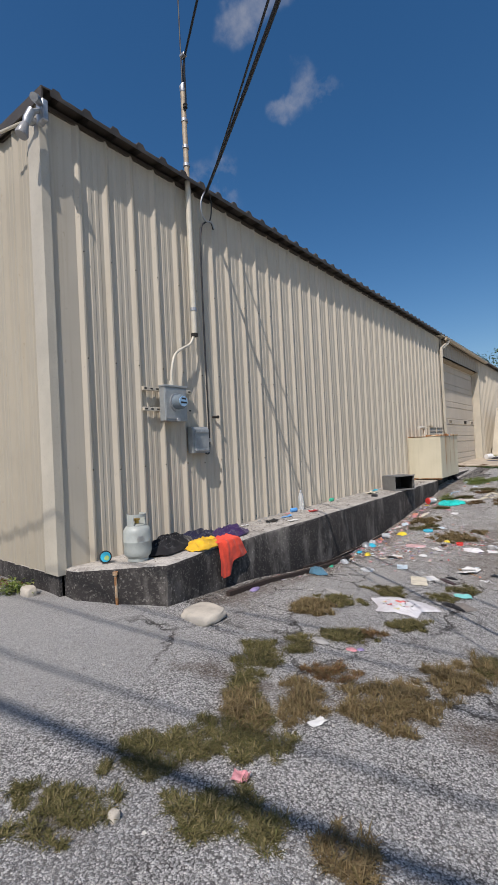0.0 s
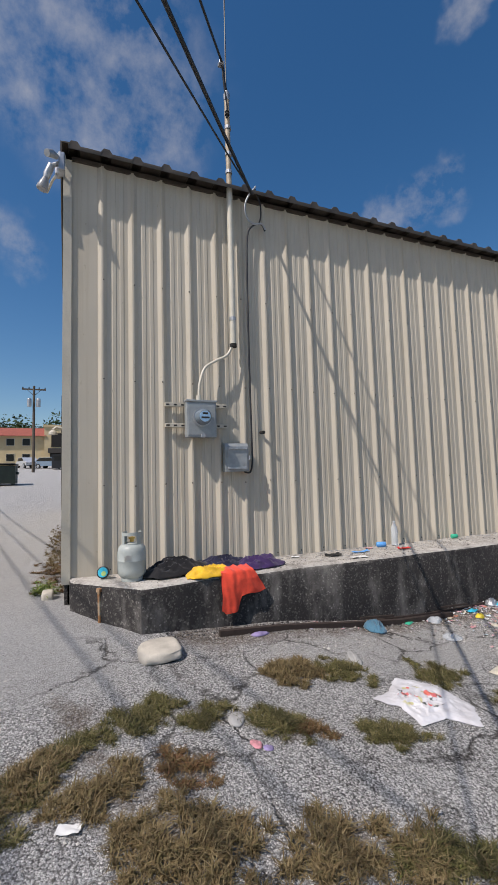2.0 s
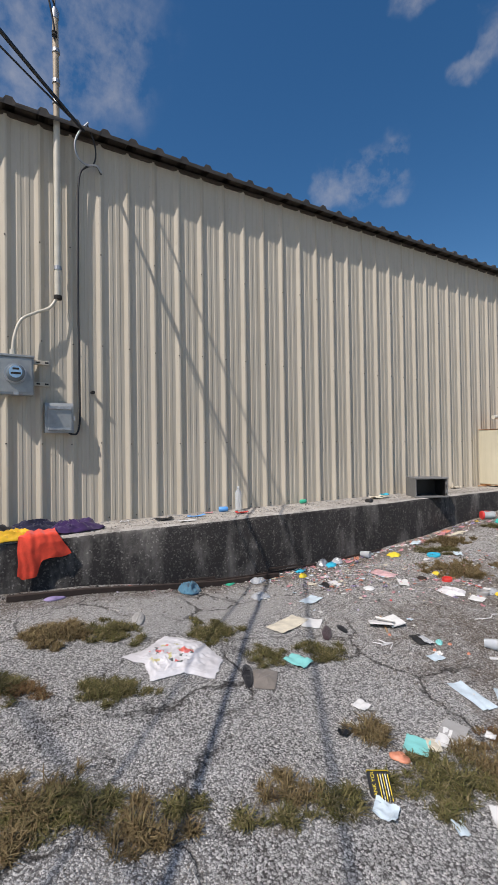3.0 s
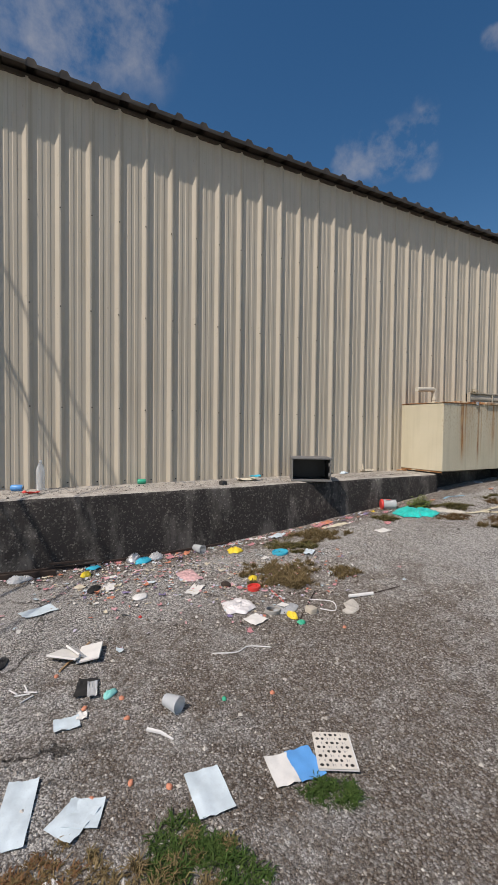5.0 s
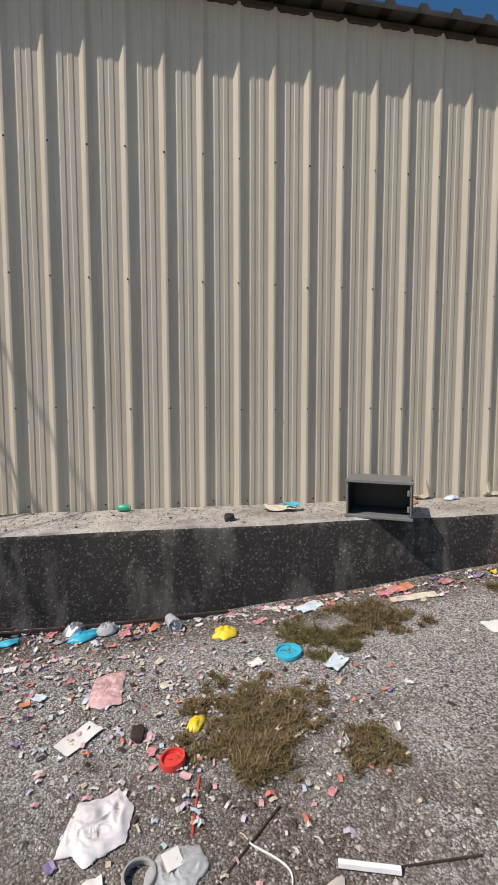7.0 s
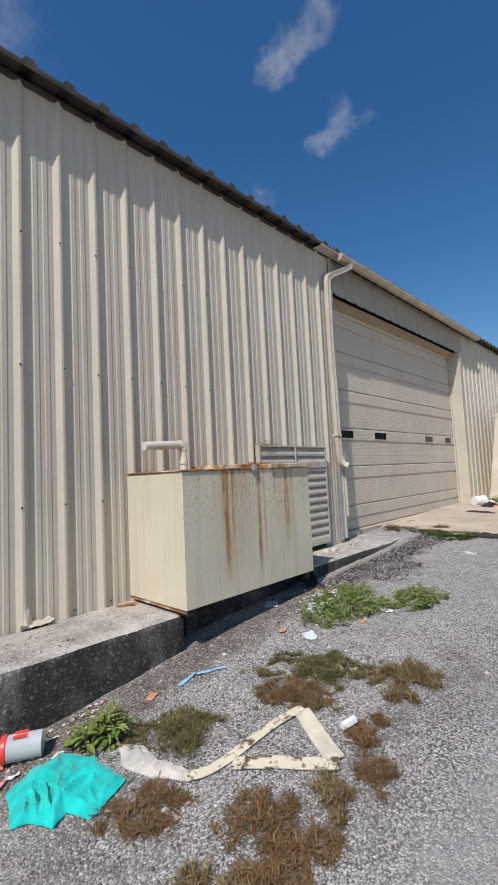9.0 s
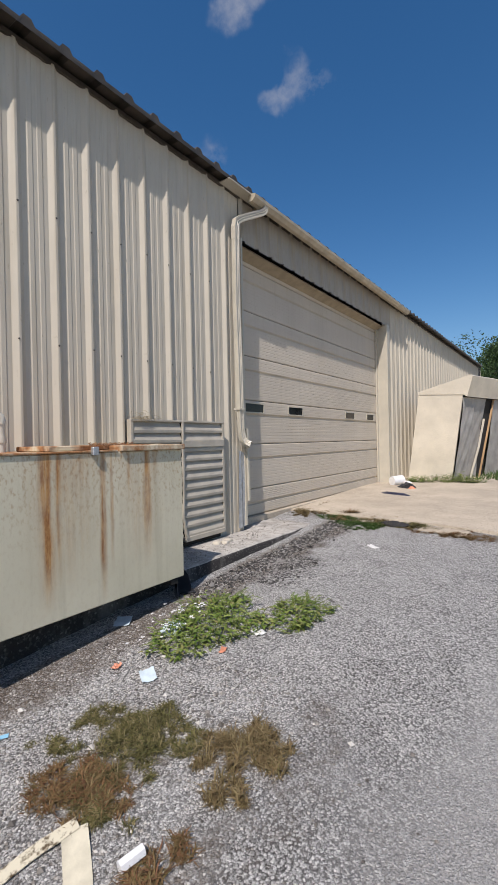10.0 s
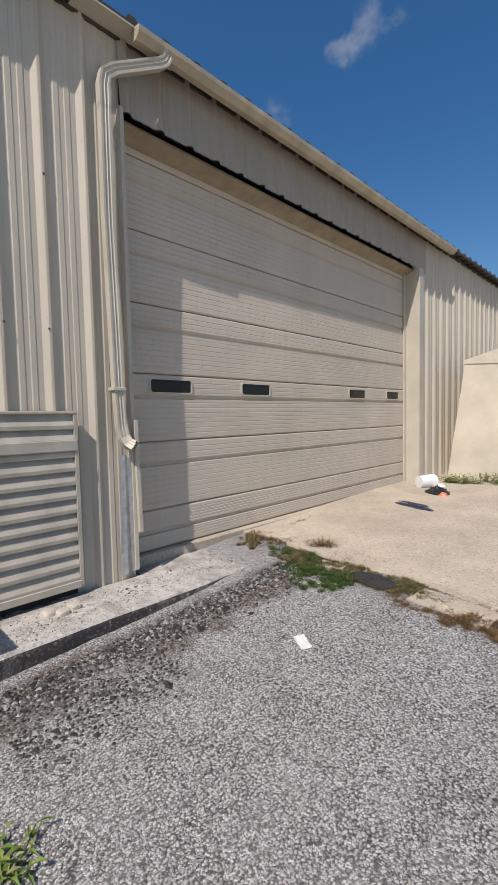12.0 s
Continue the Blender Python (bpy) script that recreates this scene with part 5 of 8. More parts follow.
def end_window(x0, x1, z0, z1, name):
    root = tagged(empty(name, ((x0 + x1) / 2, Y0 - 0.03, z0)), "small dark aluminium window in the end wall", "window", kind="structure")
    inv = Matrix.Translation((-(x0 + x1) / 2, -Y0 + 0.03, -z0))
    y = Y0 - 0.065
    fr = Shape()
    for a, b, c, d in ((x0, x1, z0, z0 + 0.05), (x0, x1, z1 - 0.05, z1), (x0, x0 + 0.05, z0 + 0.05, z1 - 0.05), (x1 - 0.05, x1, z0 + 0.05, z1 - 0.05), ((x0 + x1) / 2 - 0.02, (x0 + x1) / 2 + 0.02, z0 + 0.05, z1 - 0.05)):
        fr.box(a, b, y, Y0 - 0.002, c, d)
    part("window_frame", fr, DARK, root, at=inv)
    for a, b in ((x0 + 0.05, (x0 + x1) / 2 - 0.02), ((x0 + x1) / 2 + 0.02, x1 - 0.05)):
        part("pane", Shape().box(a, b, y + 0.02, y + 0.026, z0 + 0.05, z1 - 0.05), GLASS, root, at=inv)


end_window(-9.9, -8.4, 3.55, 4.5, "window_1")
end_window(-13.3, -11.7, 3.6, 4.45, "window_2")
tagged(part("wall_lamp", Shape().tube([(-16.9, 2.05, 3.35), (-16.9, 1.75, 3.40), (-16.9, 1.65, 3.30)], 0.05, 8).lathe((-16.9, 1.65, 3.12), [(0.16, 0), (0.15, 0.08), (0.06, 0.18)], 14), TRIM), "white wall lamp at the far corner of the end wall", "lamp")
tagged(part("downspout", Shape().box(-17.42, -17.32, 1.93, 2.05, 0.3, 4.7, 0.01), DARK), "dark corner downspout on the end wall", "downspout")


# ---- leaning steel shed ----
def leaning_shed():
    root = tagged(empty("garden_shed", (-3.2, 22.6, 0.5)), "cream sheet-steel shed leaning over, its door buckled", "shed")
    inv = Matrix.Translation((3.2, -22.6, -0.5))
    lean = lambda x, y, z: (x + 0.13 * (z - 0.5) + (0.27 * (y - 21.7) if x > -3.3 else 0.0), y + 0.03 * (z - 0.5), z)
    near = [(-3.70, 0.45), (-2.76, 0.45), (-2.76, 2.62), (-3.70, 2.62)]
    part("side_wall", Shape().extrude(near, lambda x, z: lean(x, 21.62 + 0.15 * (x + 3.7), z), lambda x, z: lean(x, 21.65 + 0.15 * (x + 3.7), z)), SHED, root, at=inv)
    part("side_wall", Shape().extrude(near, lambda x, z: lean(x, 24.35, z), lambda x, z: lean(x, 24.38, z)), SHED, root, at=inv)
    part("back_wall", Shape().extrude([(21.65, 0.45), (24.36, 0.45), (24.36, 2.62), (21.65, 2.62)], lambda y, z: lean(-3.70, y, z), lambda y, z: lean(-3.68, y, z)), SHED, root, at=inv)
    # front: buckled sheets, one half open
    for a, b, bow in ((21.80, 22.35, 0.03), (22.35, 22.95, -0.05), (23.35, 24.34, 0.02)):
        s, n = Shape(), 6
        grid = [lean(-2.76 + bow * math.sin(math.pi * j / n) + 0.012 * ((i + j) % 2), a + (b - a) * i / 4, 0.45 + 2.05 * j / n) for j in range(n + 1) for i in range(5)]
        s.add(grid, [(j * 5 + i, j * 5 + i + 1, (j + 1) * 5 + i + 1, (j + 1) * 5 + i) for j in range(n) for i in range(4)])
        part("front_panel", s, GREY_SHEET, root, "buckled grey front sheet", at=inv)
    part("doorway", Shape().extrude([(22.95, 0.45), (23.35, 0.45), (23.35, 2.5), (22.95, 2.5)], lambda y, z: lean(-2.80, y, z), lambda y, z: lean(-2.79, y, z)), DARK, root, "dark gap beside the door", at=inv)
    part("post", Shape().tube([lean(-2.72, 22.55, 0.45), lean(-2.70, 22.75, 1.3), lean(-2.73, 22.9, 2.0)], 0.028, 6), TRIM, root, at=inv)
    part("board", Shape().tube([lean(-2.70, 22.98, 0.5), lean(-2.74, 23.32, 2.5)], 0.03, 4), WOOD, root, "bare wooden stud", at=inv)
    # roof with deep fascia
    part("roof", Shape().extrude([(-3.72, 2.61), (-2.74, 2.55), (-2.66, 2.50), (-2.60, 2.97), (-2.66, 3.0), (-3.72, 2.67)], lambda x, z: lean(x, 21.605 + 0.15 * (x + 3.7), z), lambda x, z: lean(x, 24.5, z)), SHED, root, at=inv)
    return root


SHED = plain("cream_shed_sheet", (0.60, 0.535, 0.42), 0.55, 0, 0.14, 2.5, 0.2, 0.02)
GREY_SHEET = plain("grey_bare_sheet", (0.38, 0.36, 0.33), 0.6, 0.2, 0.25, 4, 0.2, 0.02)
WOOD = plain("raw_stud_wood", (0.42, 0.26, 0.13), 0.8, 0, 0.3, 8, 0.2, 0.003, stretch=(1, 1, 0.1))
leaning_shed()


# ---- loose things: makers ----
def flat_colour(name, col, rough=0.75, var=0.12, scale=12, bump=0.1):
    return plain(name, col, rough, 0, var, scale, bump, 0.003)


PAPER = flat_colour("weathered_paper", (0.72, 0.71, 0.68))
PAPER_BLUE = flat_colour("washed_blue_paper", (0.58, 0.68, 0.73), 0.75, 0.2)
PAPER_CREAM = flat_colour("aged_paper", (0.66, 0.60, 0.47), 0.75, 0.25)
TEAL_CARD = flat_colour("pale_teal_card", (0.22, 0.60, 0.56), 0.6)
BLUE_PRINT = flat_colour("blue_print", (0.10, 0.34, 0.72), 0.4)
GREY_CARD = flat_colour("grey_card", (0.36, 0.35, 0.33), 0.7)
PINK = flat_colour("pink_wrapper", (0.62, 0.27, 0.29), 0.45, 0.45, 45)
RED = flat_colour("red_plastic", (0.72, 0.06, 0.05), 0.35)
ORANGE = flat_colour("orange_plastic", (0.68, 0.27, 0.16), 0.5, 0.4)
YELLOW = flat_colour("yellow_plastic", (0.82, 0.62, 0.05), 0.4)
CYAN = flat_colour("cyan_plastic", (0.03, 0.45, 0.62), 0.35)
BLUE_FADED = flat_colour("faded_blue_plastic", (0.22, 0.45, 0.60), 0.5, 0.3)
GREEN = flat_colour("green_plastic", (0.03, 0.42, 0.25), 0.4)
PURPLE = flat_colour("purple_wrapper", (0.30, 0.24, 0.42), 0.45, 0.45)
PINK_PRINT = flat_colour("pink_print_film", (0.66, 0.42, 0.42), 0.5, 0.5, 22)
WHITE_PL = flat_colour("white_plastic", (0.74, 0.74, 0.73), 0.35)
BLACK_PL = flat_colour("black_plastic", (0.02, 0.02, 0.021), 0.4)
TANKW = flat_colour("dull_white_enamel", (0.41, 0.44, 0.41), 0.45, 0.2, 5)
GREY_PL = flat_colour("grey_crate_plastic", (0.17, 0.17, 0.165), 0.6, 0.15)
CLEAR, c_nt, c_ln, c_b = material("clear_plastic", 0.12, 0.0, 0.5)
c_b.inputs["Base Color"].default_value = (0.86, 0.89, 0.9, 1)
c_b.inputs["Transmission Weight"].default_value, c_b.inputs["IOR"].default_value = 0.6, 1.15
ROCK = plain("pale_limestone", (0.52, 0.47, 0.39), 0.9, 0, 0.25, 7, 0.5, 0.01)


def cloth_material(name, col):
    m, nt, ln, b = material(name, 0.9, 0, 0.2)
    b.inputs["Sheen Weight"].default_value = 0.2
    c = mixed(nt, ln, ranged(nt, ln, noised(nt, ln, 10, 5), 0.3, 0.7), tuple(v * 0.72 for v in col), tuple(min(1, v * 1.12) for v in col))
    ln.new(c, b.inputs["Base Color"])
    bumped(nt, ln, b, noised(nt, ln, 55, 4), 0.35, 0.004)
    return m


C_BLACK, C_NAVY, C_PURPLE = cloth_material("black_cloth", (0.014, 0.014, 0.016)), cloth_material("navy_cloth", (0.02, 0.02, 0.045)), cloth_material("purple_cloth", (0.045, 0.022, 0.085))
C_YELLOW, C_ORANGE, C_TEAL = cloth_material("yellow_cloth", (0.72, 0.42, 0.03)), cloth_material("orange_cloth", (0.78, 0.075, 0.04)), cloth_material("teal_cloth", (0.0, 0.50, 0.45))
C_WHITE, C_PINK, C_GREY, C_BLUE = cloth_material("white_cloth", (0.70, 0.68, 0.68)), cloth_material("pink_cloth", (0.72, 0.42, 0.45)), cloth_material("grey_brown_cloth", (0.20, 0.175, 0.15)), cloth_material("dusty_blue_cloth", (0.07, 0.17, 0.24))
C_BROWN = cloth_material("dark_brown_cloth", (0.05, 0.03, 0.032))
C_FILM = cloth_material("dusty_plastic_film", (0.50, 0.47, 0.42))
C_CREAM = cloth_material("cream_webbing", (0.60, 0.55, 0.42))


def terrain(x, y):
    return ground_z(x, y) + (0.014 * noise.noise((x * 0.9, y * 0.9, 0.3)) + 0.006 * noise.noise((x * 4, y * 4, 2.0)))


def sheet_thing(name, x, y, w, l, turn, mat, label, category="paper", curl=0.012, lift=0.006, seed=0, base=None, group="", thick=0.0015, n=7):
    """A thin sheet lying on the ground, a little curled and cockled, with real thickness."""
    c, s_ = math.cos(radians(turn)), math.sin(radians(turn))
    zb = terrain(x, y) if base is None else base
    top = []
    for j in range(n + 1):
        for i in range(n + 1):
            u, v = i / n - 0.5, j / n - 0.5
            k = 1 + 0.02 * noise.noise((u * 6 + seed, v * 6, seed))
            px, py = (u * w * c - v * l * s_) * k, (u * w * s_ + v * l * c) * k
            g = (terrain(x + px, y + py) - zb) if base is None else 0.0
            z = g + lift + curl * (1.3 * abs(u * v) + 1.1 * abs(noise.noise((u * 2.5 + seed, v * 2.5, 1.7 * seed))))
            top.append((px, py, z))
    m = n + 1
    q = [(j * m + i, j * m + i + 1, (j + 1) * m + i + 1, (j + 1) * m + i) for j in range(n) for i in range(n)]
    rim = list(range(m)) + [j * m + n for j in range(1, m)] + [n * m + i for i in range(n - 1, -1, -1)] + [j * m for j in range(n - 1, 0, -1)]
    N = len(top)
    sh = Shape().add(top + [(a, b, h - thick) for a, b, h in top], q + [tuple(N + i for i in reversed(f)) for f in q] + [(rim[i], rim[(i + 1) % len(rim)], N + rim[(i + 1) % len(rim)], N + rim[i]) for i in range(len(rim))])
    ob = part(name, sh, mat, smooth=40, at=Matrix.Translation((x, y, zb)))
    return tagged(ob, label, category, group)


def reach(outline, a):
    """How far a plan outline lies from its centre along the heading a."""
    dx, dy, best = math.cos(a), math.sin(a), 0.02
    for (ax, ay), (bx, by) in zip(outline, outline[1:] + outline[:1]):
        ex, ey = bx - ax, by - ay
        det = ex * dy - ey * dx
        if abs(det) < 1e-9:
            continue
        r, k = (ex * ay - ey * ax) / det, (dx * ay - dy * ax) / det
        if r > 0 and -1e-6 <= k <= 1.000001:
            best = max(best, r)
    return best


def cloth_thing(name, x, y, rx, ry, h, turn, mat, label, category="cloth", seed=0, base=None, rings=18, spokes=56, lobes=0.28, over=None, outline=None):
    """A cloth thrown down: an uneven outline, long sharp folds that run across it, thin at the edge."""
    zb = terrain(x, y) if base is None else base
    c, s_ = math.cos(radians(turn)), math.sin(radians(turn))
    v = []
    for j in range(rings + 1):
        r = j / rings
        for i in range(spokes):
            a = 2 * math.pi * i / spokes
            rag = 0.05 * noise.noise((math.cos(a) * 6, math.sin(a) * 6 + seed, 3)) + 0.03 * noise.noise((math.cos(a) * 14, math.sin(a) * 14 + seed, 5))
            if outline:
                d = reach(outline, a) * (1 + rag)
                px, py = r * d * math.cos(a), r * d * math.sin(a)
                u, w = px / rx, py / ry
            else:
                ed = 1 + lobes * noise.noise((math.cos(a) * 1.6 + seed, math.sin(a) * 1.6, seed * 1.3)) + 2 * rag
                u, w = r * ed * math.cos(a), r * ed * math.sin(a)
                px, py = u * rx * c - w * ry * s_, u * rx * s_ + w * ry * c
            bend = 0.5 * noise.noise((u * 1.1 + seed, w * 1.1, seed))
            fold = 0.0
            for k, size in enumerate((1.0, 0.85, 0.65, 0.5)):
                th = seed * 2.1 + k * 1.05
                p, q = u * math.cos(th) + w * math.sin(th) + bend, w * math.cos(th) - u * math.sin(th)
                fold = max(fold, size * (1 - min(1.0, 2.6 * abs(noise.noise((p * (1.9 + 1.3 * k) + seed, q * (0.7 + 0.3 * k), seed + 4.0 * k))))) ** 1.6)
            g = (terrain(x + px, y + py) - zb) if base is None else 0.0
            z = g + 0.006 + h * (0.32 * (1 - r ** 3) + 0.68 * fold * (1 - 0.8 * r ** 3)) + 0.05 * h * noise.noise((u * 8, w * 8, seed))
            if over is not None:
                z -= over(x + px, y + py)
            v.append((px, py, z))
    f = [(j * spokes + i, j * spokes + (i + 1) % spokes, (j + 1) * spokes + (i + 1) % spokes, (j + 1) * spokes + i) for j in range(1, rings) for i in range(spokes)]
    f += [(0, spokes + i, spokes + (i + 1) % spokes) for i in range(spokes)]
    N = len(v)
    rim = list(range(rings * spokes, N))
    low = [(p[0] * 0.985, p[1] * 0.985, p[2] - 0.005) for p in v]
    f += [tuple(N + k for k in reversed(q)) for q in f] + [(rim[i], rim[(i + 1) % spokes], N + rim[(i + 1) % spokes], N + rim[i]) for i in range(spokes)]
    return tagged(part(name, Shape().add(v + low, f), mat, smooth=75, at=Matrix.Translation((x, y, zb))), label, category)


def rock_thing(name, x, y, rx, ry, rz, mat, label, seed=0, base=None, category="rock"):
    bm = bmesh.new()
    bmesh.ops.create_icosphere(bm, subdivisions=4, radius=1)
    for p in bm.verts:
        d = 1 + 0.28 * noise.noise(p.co * 0.9 + Vector((seed, 0, 0))) + 0.09 * noise.noise(p.co * 3 + Vector((seed, 5, 0))) + 0.03 * noise.noise(p.co * 9)
        p.co = Vector((0.95 * math.tanh(1.25 * p.co.x * d) * rx, 0.95 * math.tanh(1.25 * p.co.y * d) * ry, max(-0.35, 0.75 * math.tanh(1.7 * p.co.z * d)) * rz + 0.10 * rz * noise.noise(p.co * 4)))
    bm.verts.index_update()
    s = Shape().add([p.co.copy() for p in bm.verts], [[p.index for p in f.verts] for f in bm.faces])
    bm.free()
    zb = (terrain(x, y) if base is None else base)
    return tagged(part(name, s, mat, smooth=35, at=Matrix.Translation((x, y, zb + 0.3 * rz))), label, category)


def lying(x, y, z, r, turn):
    """Local z (a can's axis) laid along the ground at the heading turn."""
    return Matrix.Translation((x, y, z + r)) @ Matrix.Rotation(radians(turn), 4, "Z") @ Matrix.Rotation(radians(90), 4, "Y")


def can_thing(x, y, turn, mat, label, base, r=0.033, l=0.12):
    root = tagged(empty("drink_can", (0, 0, 0)), label, "can")
    root.matrix_basis = lying(x, y, base, r, turn)
    part("body", Shape().lathe((0, 0, -l / 2), [(r * 0.75, 0), (r, 0.01), (r, l - 0.014), (r * 0.8, l - 0.002)], 18), mat, root, smooth=40)
    part("end", Shape().lathe((0, 0, l / 2 - 0.003), [(r * 0.8, 0), (r * 0.82, 0.004), (r * 0.74, 0.004), (r * 0.72, 0.001)], 18), GALV, root, "bare metal end")
    return root


# ---- on the kerb ----
KZ = 0.403


def propane_tank():
    x, y = -3.56, 2.66
    root = tagged(empty("propane_tank", (x, y, KZ)), "dull white steel propane cylinder standing on the kerb", "gas cylinder")
    root.rotation_euler = (0, 0, radians(-106))
    r = 0.134
    part("foot_ring", Shape().lathe((0, 0, 0), [(0.098, 0), (0.102, 0), (0.102, 0.03), (0.098, 0.03)], 28), TANKW, root, smooth=40)
    part("body", Shape().lathe((0, 0, 0.02), [(0.06, 0.0), (0.105, 0.012), (0.128, 0.045), (r, 0.085), (r, 0.165), (r + 0.002, 0.168), (r + 0.002, 0.174), (r, 0.178), (r, 0.25), (0.128, 0.285), (0.105, 0.315), (0.06, 0.335), (0.03, 0.34)], 36), TANKW, root, smooth=50)
    collar = Shape()
    n = 28
    for k in range(n):
        a0, a1 = 2 * math.pi * k / n, 2 * math.pi * (k + 1) / n
        if k % 14 in (4, 5, 6, 7, 8, 9):
            spans = ((0.33, 0.35), (0.425, 0.455)) if k < 14 else ((0.33, 0.35),)
        else:
            spans = ((0.33, 0.455),)
        for z0, z1 in spans:
            v = [(rr * math.cos(a), rr * math.sin(a), z) for z in (z0, z1) for a in (a0, a1) for rr in (0.088, 0.094)]
            collar.add(v, [(0, 1, 3, 2), (4, 6, 7, 5), (0, 4, 5, 1), (2, 3, 7, 6), (1, 5, 7, 3), (0, 2, 6, 4)])
    part("collar", collar, TANKW, root)
    part("valve", Shape().lathe((0, 0, 0.35), [(0.02, 0), (0.02, 0.035), (0.032, 0.04), (0.032, 0.055), (0.01, 0.06)], 12), plain("brass", (0.55, 0.38, 0.12), 0.35, 0.9, 0.2), root, "brass valve")
    lab = Shape()
    for k in range(7):
        lab.box(0.1351, 0.1366, -0.045 + 0.004 * (k % 2), 0.03 - 0.006 * (k % 3), 0.20 + k * 0.008, 0.2035 + k * 0.008, turn=Matrix.Rotation(radians(86), 4, "Z"))
    part("label_print", lab, GREY_CARD, root, "faded lines of print")
    return root


propane_tank()
disc = tagged(empty("round_tin", (-3.74, 2.41, KZ)), "round tin with a swirled blue and green lid, on edge", "tin")
disc.matrix_basis = Matrix.Translation((-3.74, 2.41, KZ + 0.062)) @ Matrix.Rotation(radians(-20), 4, "Z") @ Matrix.Rotation(radians(78), 4, "Y")
part("body", Shape().lathe((0, 0, -0.012), [(0.05, 0), (0.06, 0.002), (0.06, 0.022), (0.052, 0.026)], 24), BLACK_PL, disc, smooth=40)
part("lid_print", Shape().lathe((0, 0, 0.0145), [(0.048, 0), (0.046, 0.002)], 24), CYAN, disc)
part("lid_print", Shape().lathe((0.012, 0.010, 0.017), [(0.024, 0), (0.022, 0.002)], 16), plain("lime_print", (0.45, 0.62, 0.2), 0.4), disc)


def drape(x, y):
    d = max(0.0, x - (KX + 0.015))
    return min(0.42, d * 8.0)


cloth_thing("black_garment", -3.60, 3.10, 0.21, 0.34, 0.17, 5, C_BLACK, "heap of crumpled black clothing on the kerb", seed=1.1, base=KZ)
cloth_thing("navy_garment", -3.70, 3.62, 0.18, 0.30, 0.12, 0, C_NAVY, "crumpled dark navy garment against the wall", seed=2.3, base=KZ)
cloth_thing("purple_garment", -3.52, 3.98, 0.20, 0.27, 0.13, 10, C_PURPLE, "crumpled dark purple garment on the kerb", seed=3.7, base=KZ)
cloth_thing("yellow_shirt", -3.37, 3.38, 0.17, 0.25, 0.10, 10, C_YELLOW, "mustard yellow shirt bunched on the kerb", seed=4.2, base=KZ)
cloth_thing("blue_wrapper", -3.46, 3.28, 0.05, 0.08, 0.03, 30, CYAN, "small bright blue wrapper among the clothes", "wrapper", seed=8.2, base=KZ + 0.01, rings=6, spokes=18)


def orange_shirt():
    """Hung over the kerb's edge: one side falls in a long lobe, the other is caught short."""
    s, n, m = Shape(), 26, 34
    v = []
    for j in range(n + 1):
        t = j / n
        for i in range(m + 1):
            u = i / m
            drop = 0.40 - 0.13 * smooth01((u - 0.40) / 0.12) - 0.07 * u + 0.02 * noise.noise((u * 4, 1, 1)) - 0.05 * smooth01((0.12 - u) / 0.12)
            down = max(0.0, (t - 0.3) / 0.7)
            fold = 0.020 * noise.noise((u * 3.2 + 0.4 * t, t * 1.2, 2.0)) + 0.012 * noise.noise((u * 8, t * 2.0, 6.0))
            y = 3.45 + 0.33 * u + down * (0.13 * u * u - 0.01) + 0.02 * noise.noise((t * 3, u * 2, 8))
            if down > 0:
                x = KX + 0.030 + 0.02 * min(1, down * 3) + fold
                z = KZ + 0.045 - down * drop
            else:
                x = KX - 0.17 + 0.20 * t / 0.3
                z = KZ + 0.045 + max(-0.03, fold) + 0.02 * (1 - t / 0.3)
            v.append((x, y, z))
    q = [(j * (m + 1) + i, j * (m + 1) + i + 1, (j + 1) * (m + 1) + i + 1, (j + 1) * (m + 1) + i) for j in range(n) for i in range(m)]
    N = len(v)
    s.add(v + [(a - 0.006, b, c - 0.004) for a, b, c in v], q + [tuple(N + k for k in reversed(f)) for f in q])
    return tagged(part("orange_shirt", s, C_ORANGE, smooth=80), "bright orange-red shirt hung over the kerb edge", "shirt")


orange_shirt()
sheet_thing("black_wrapper", -3.60, 4.97, 0.20, 0.11, 80, BLACK_PL, "crumpled black plastic wrapper on the kerb", "wrapper", 0.03, seed=1, base=KZ)
sheet_thing("blue_packet", -3.62, 5.38, 0.22, 0.06, 85, BLUE_PRINT, "long blue snack packet on the kerb", "packet", 0.02, seed=2, base=KZ)
sheet_thing("paper_strip", -3.36, 5.16, 0.20, 0.08, 84, PAPER, "white paper strip on the kerb", seed=3, base=KZ)
sheet_thing("paper_scrap", -3.75, 4.55, 0.10, 0.05, 70, WHITE_PL, "white plastic scrap by the wall", "scrap", seed=4, base=KZ)
sheet_thing("pink_scrap", -3.78, 5.62, 0.10, 0.05, 60, PINK, "pink scrap of packaging by the wall", "scrap", seed=5, base=KZ)
can_thing(-3.80, 5.84, 72, BLUE_PRINT, "blue drink can lying on the kerb", KZ)
sheet_thing("red_packet", -3.52, 5.96, 0.16, 0.07, 75, RED, "crushed red packet on the kerb", "packet", 0.035, seed=6, base=KZ)
can_thing(-3.84, 7.17, 84, GREEN, "green drink can lying by the wall", KZ, 0.03, 0.10)


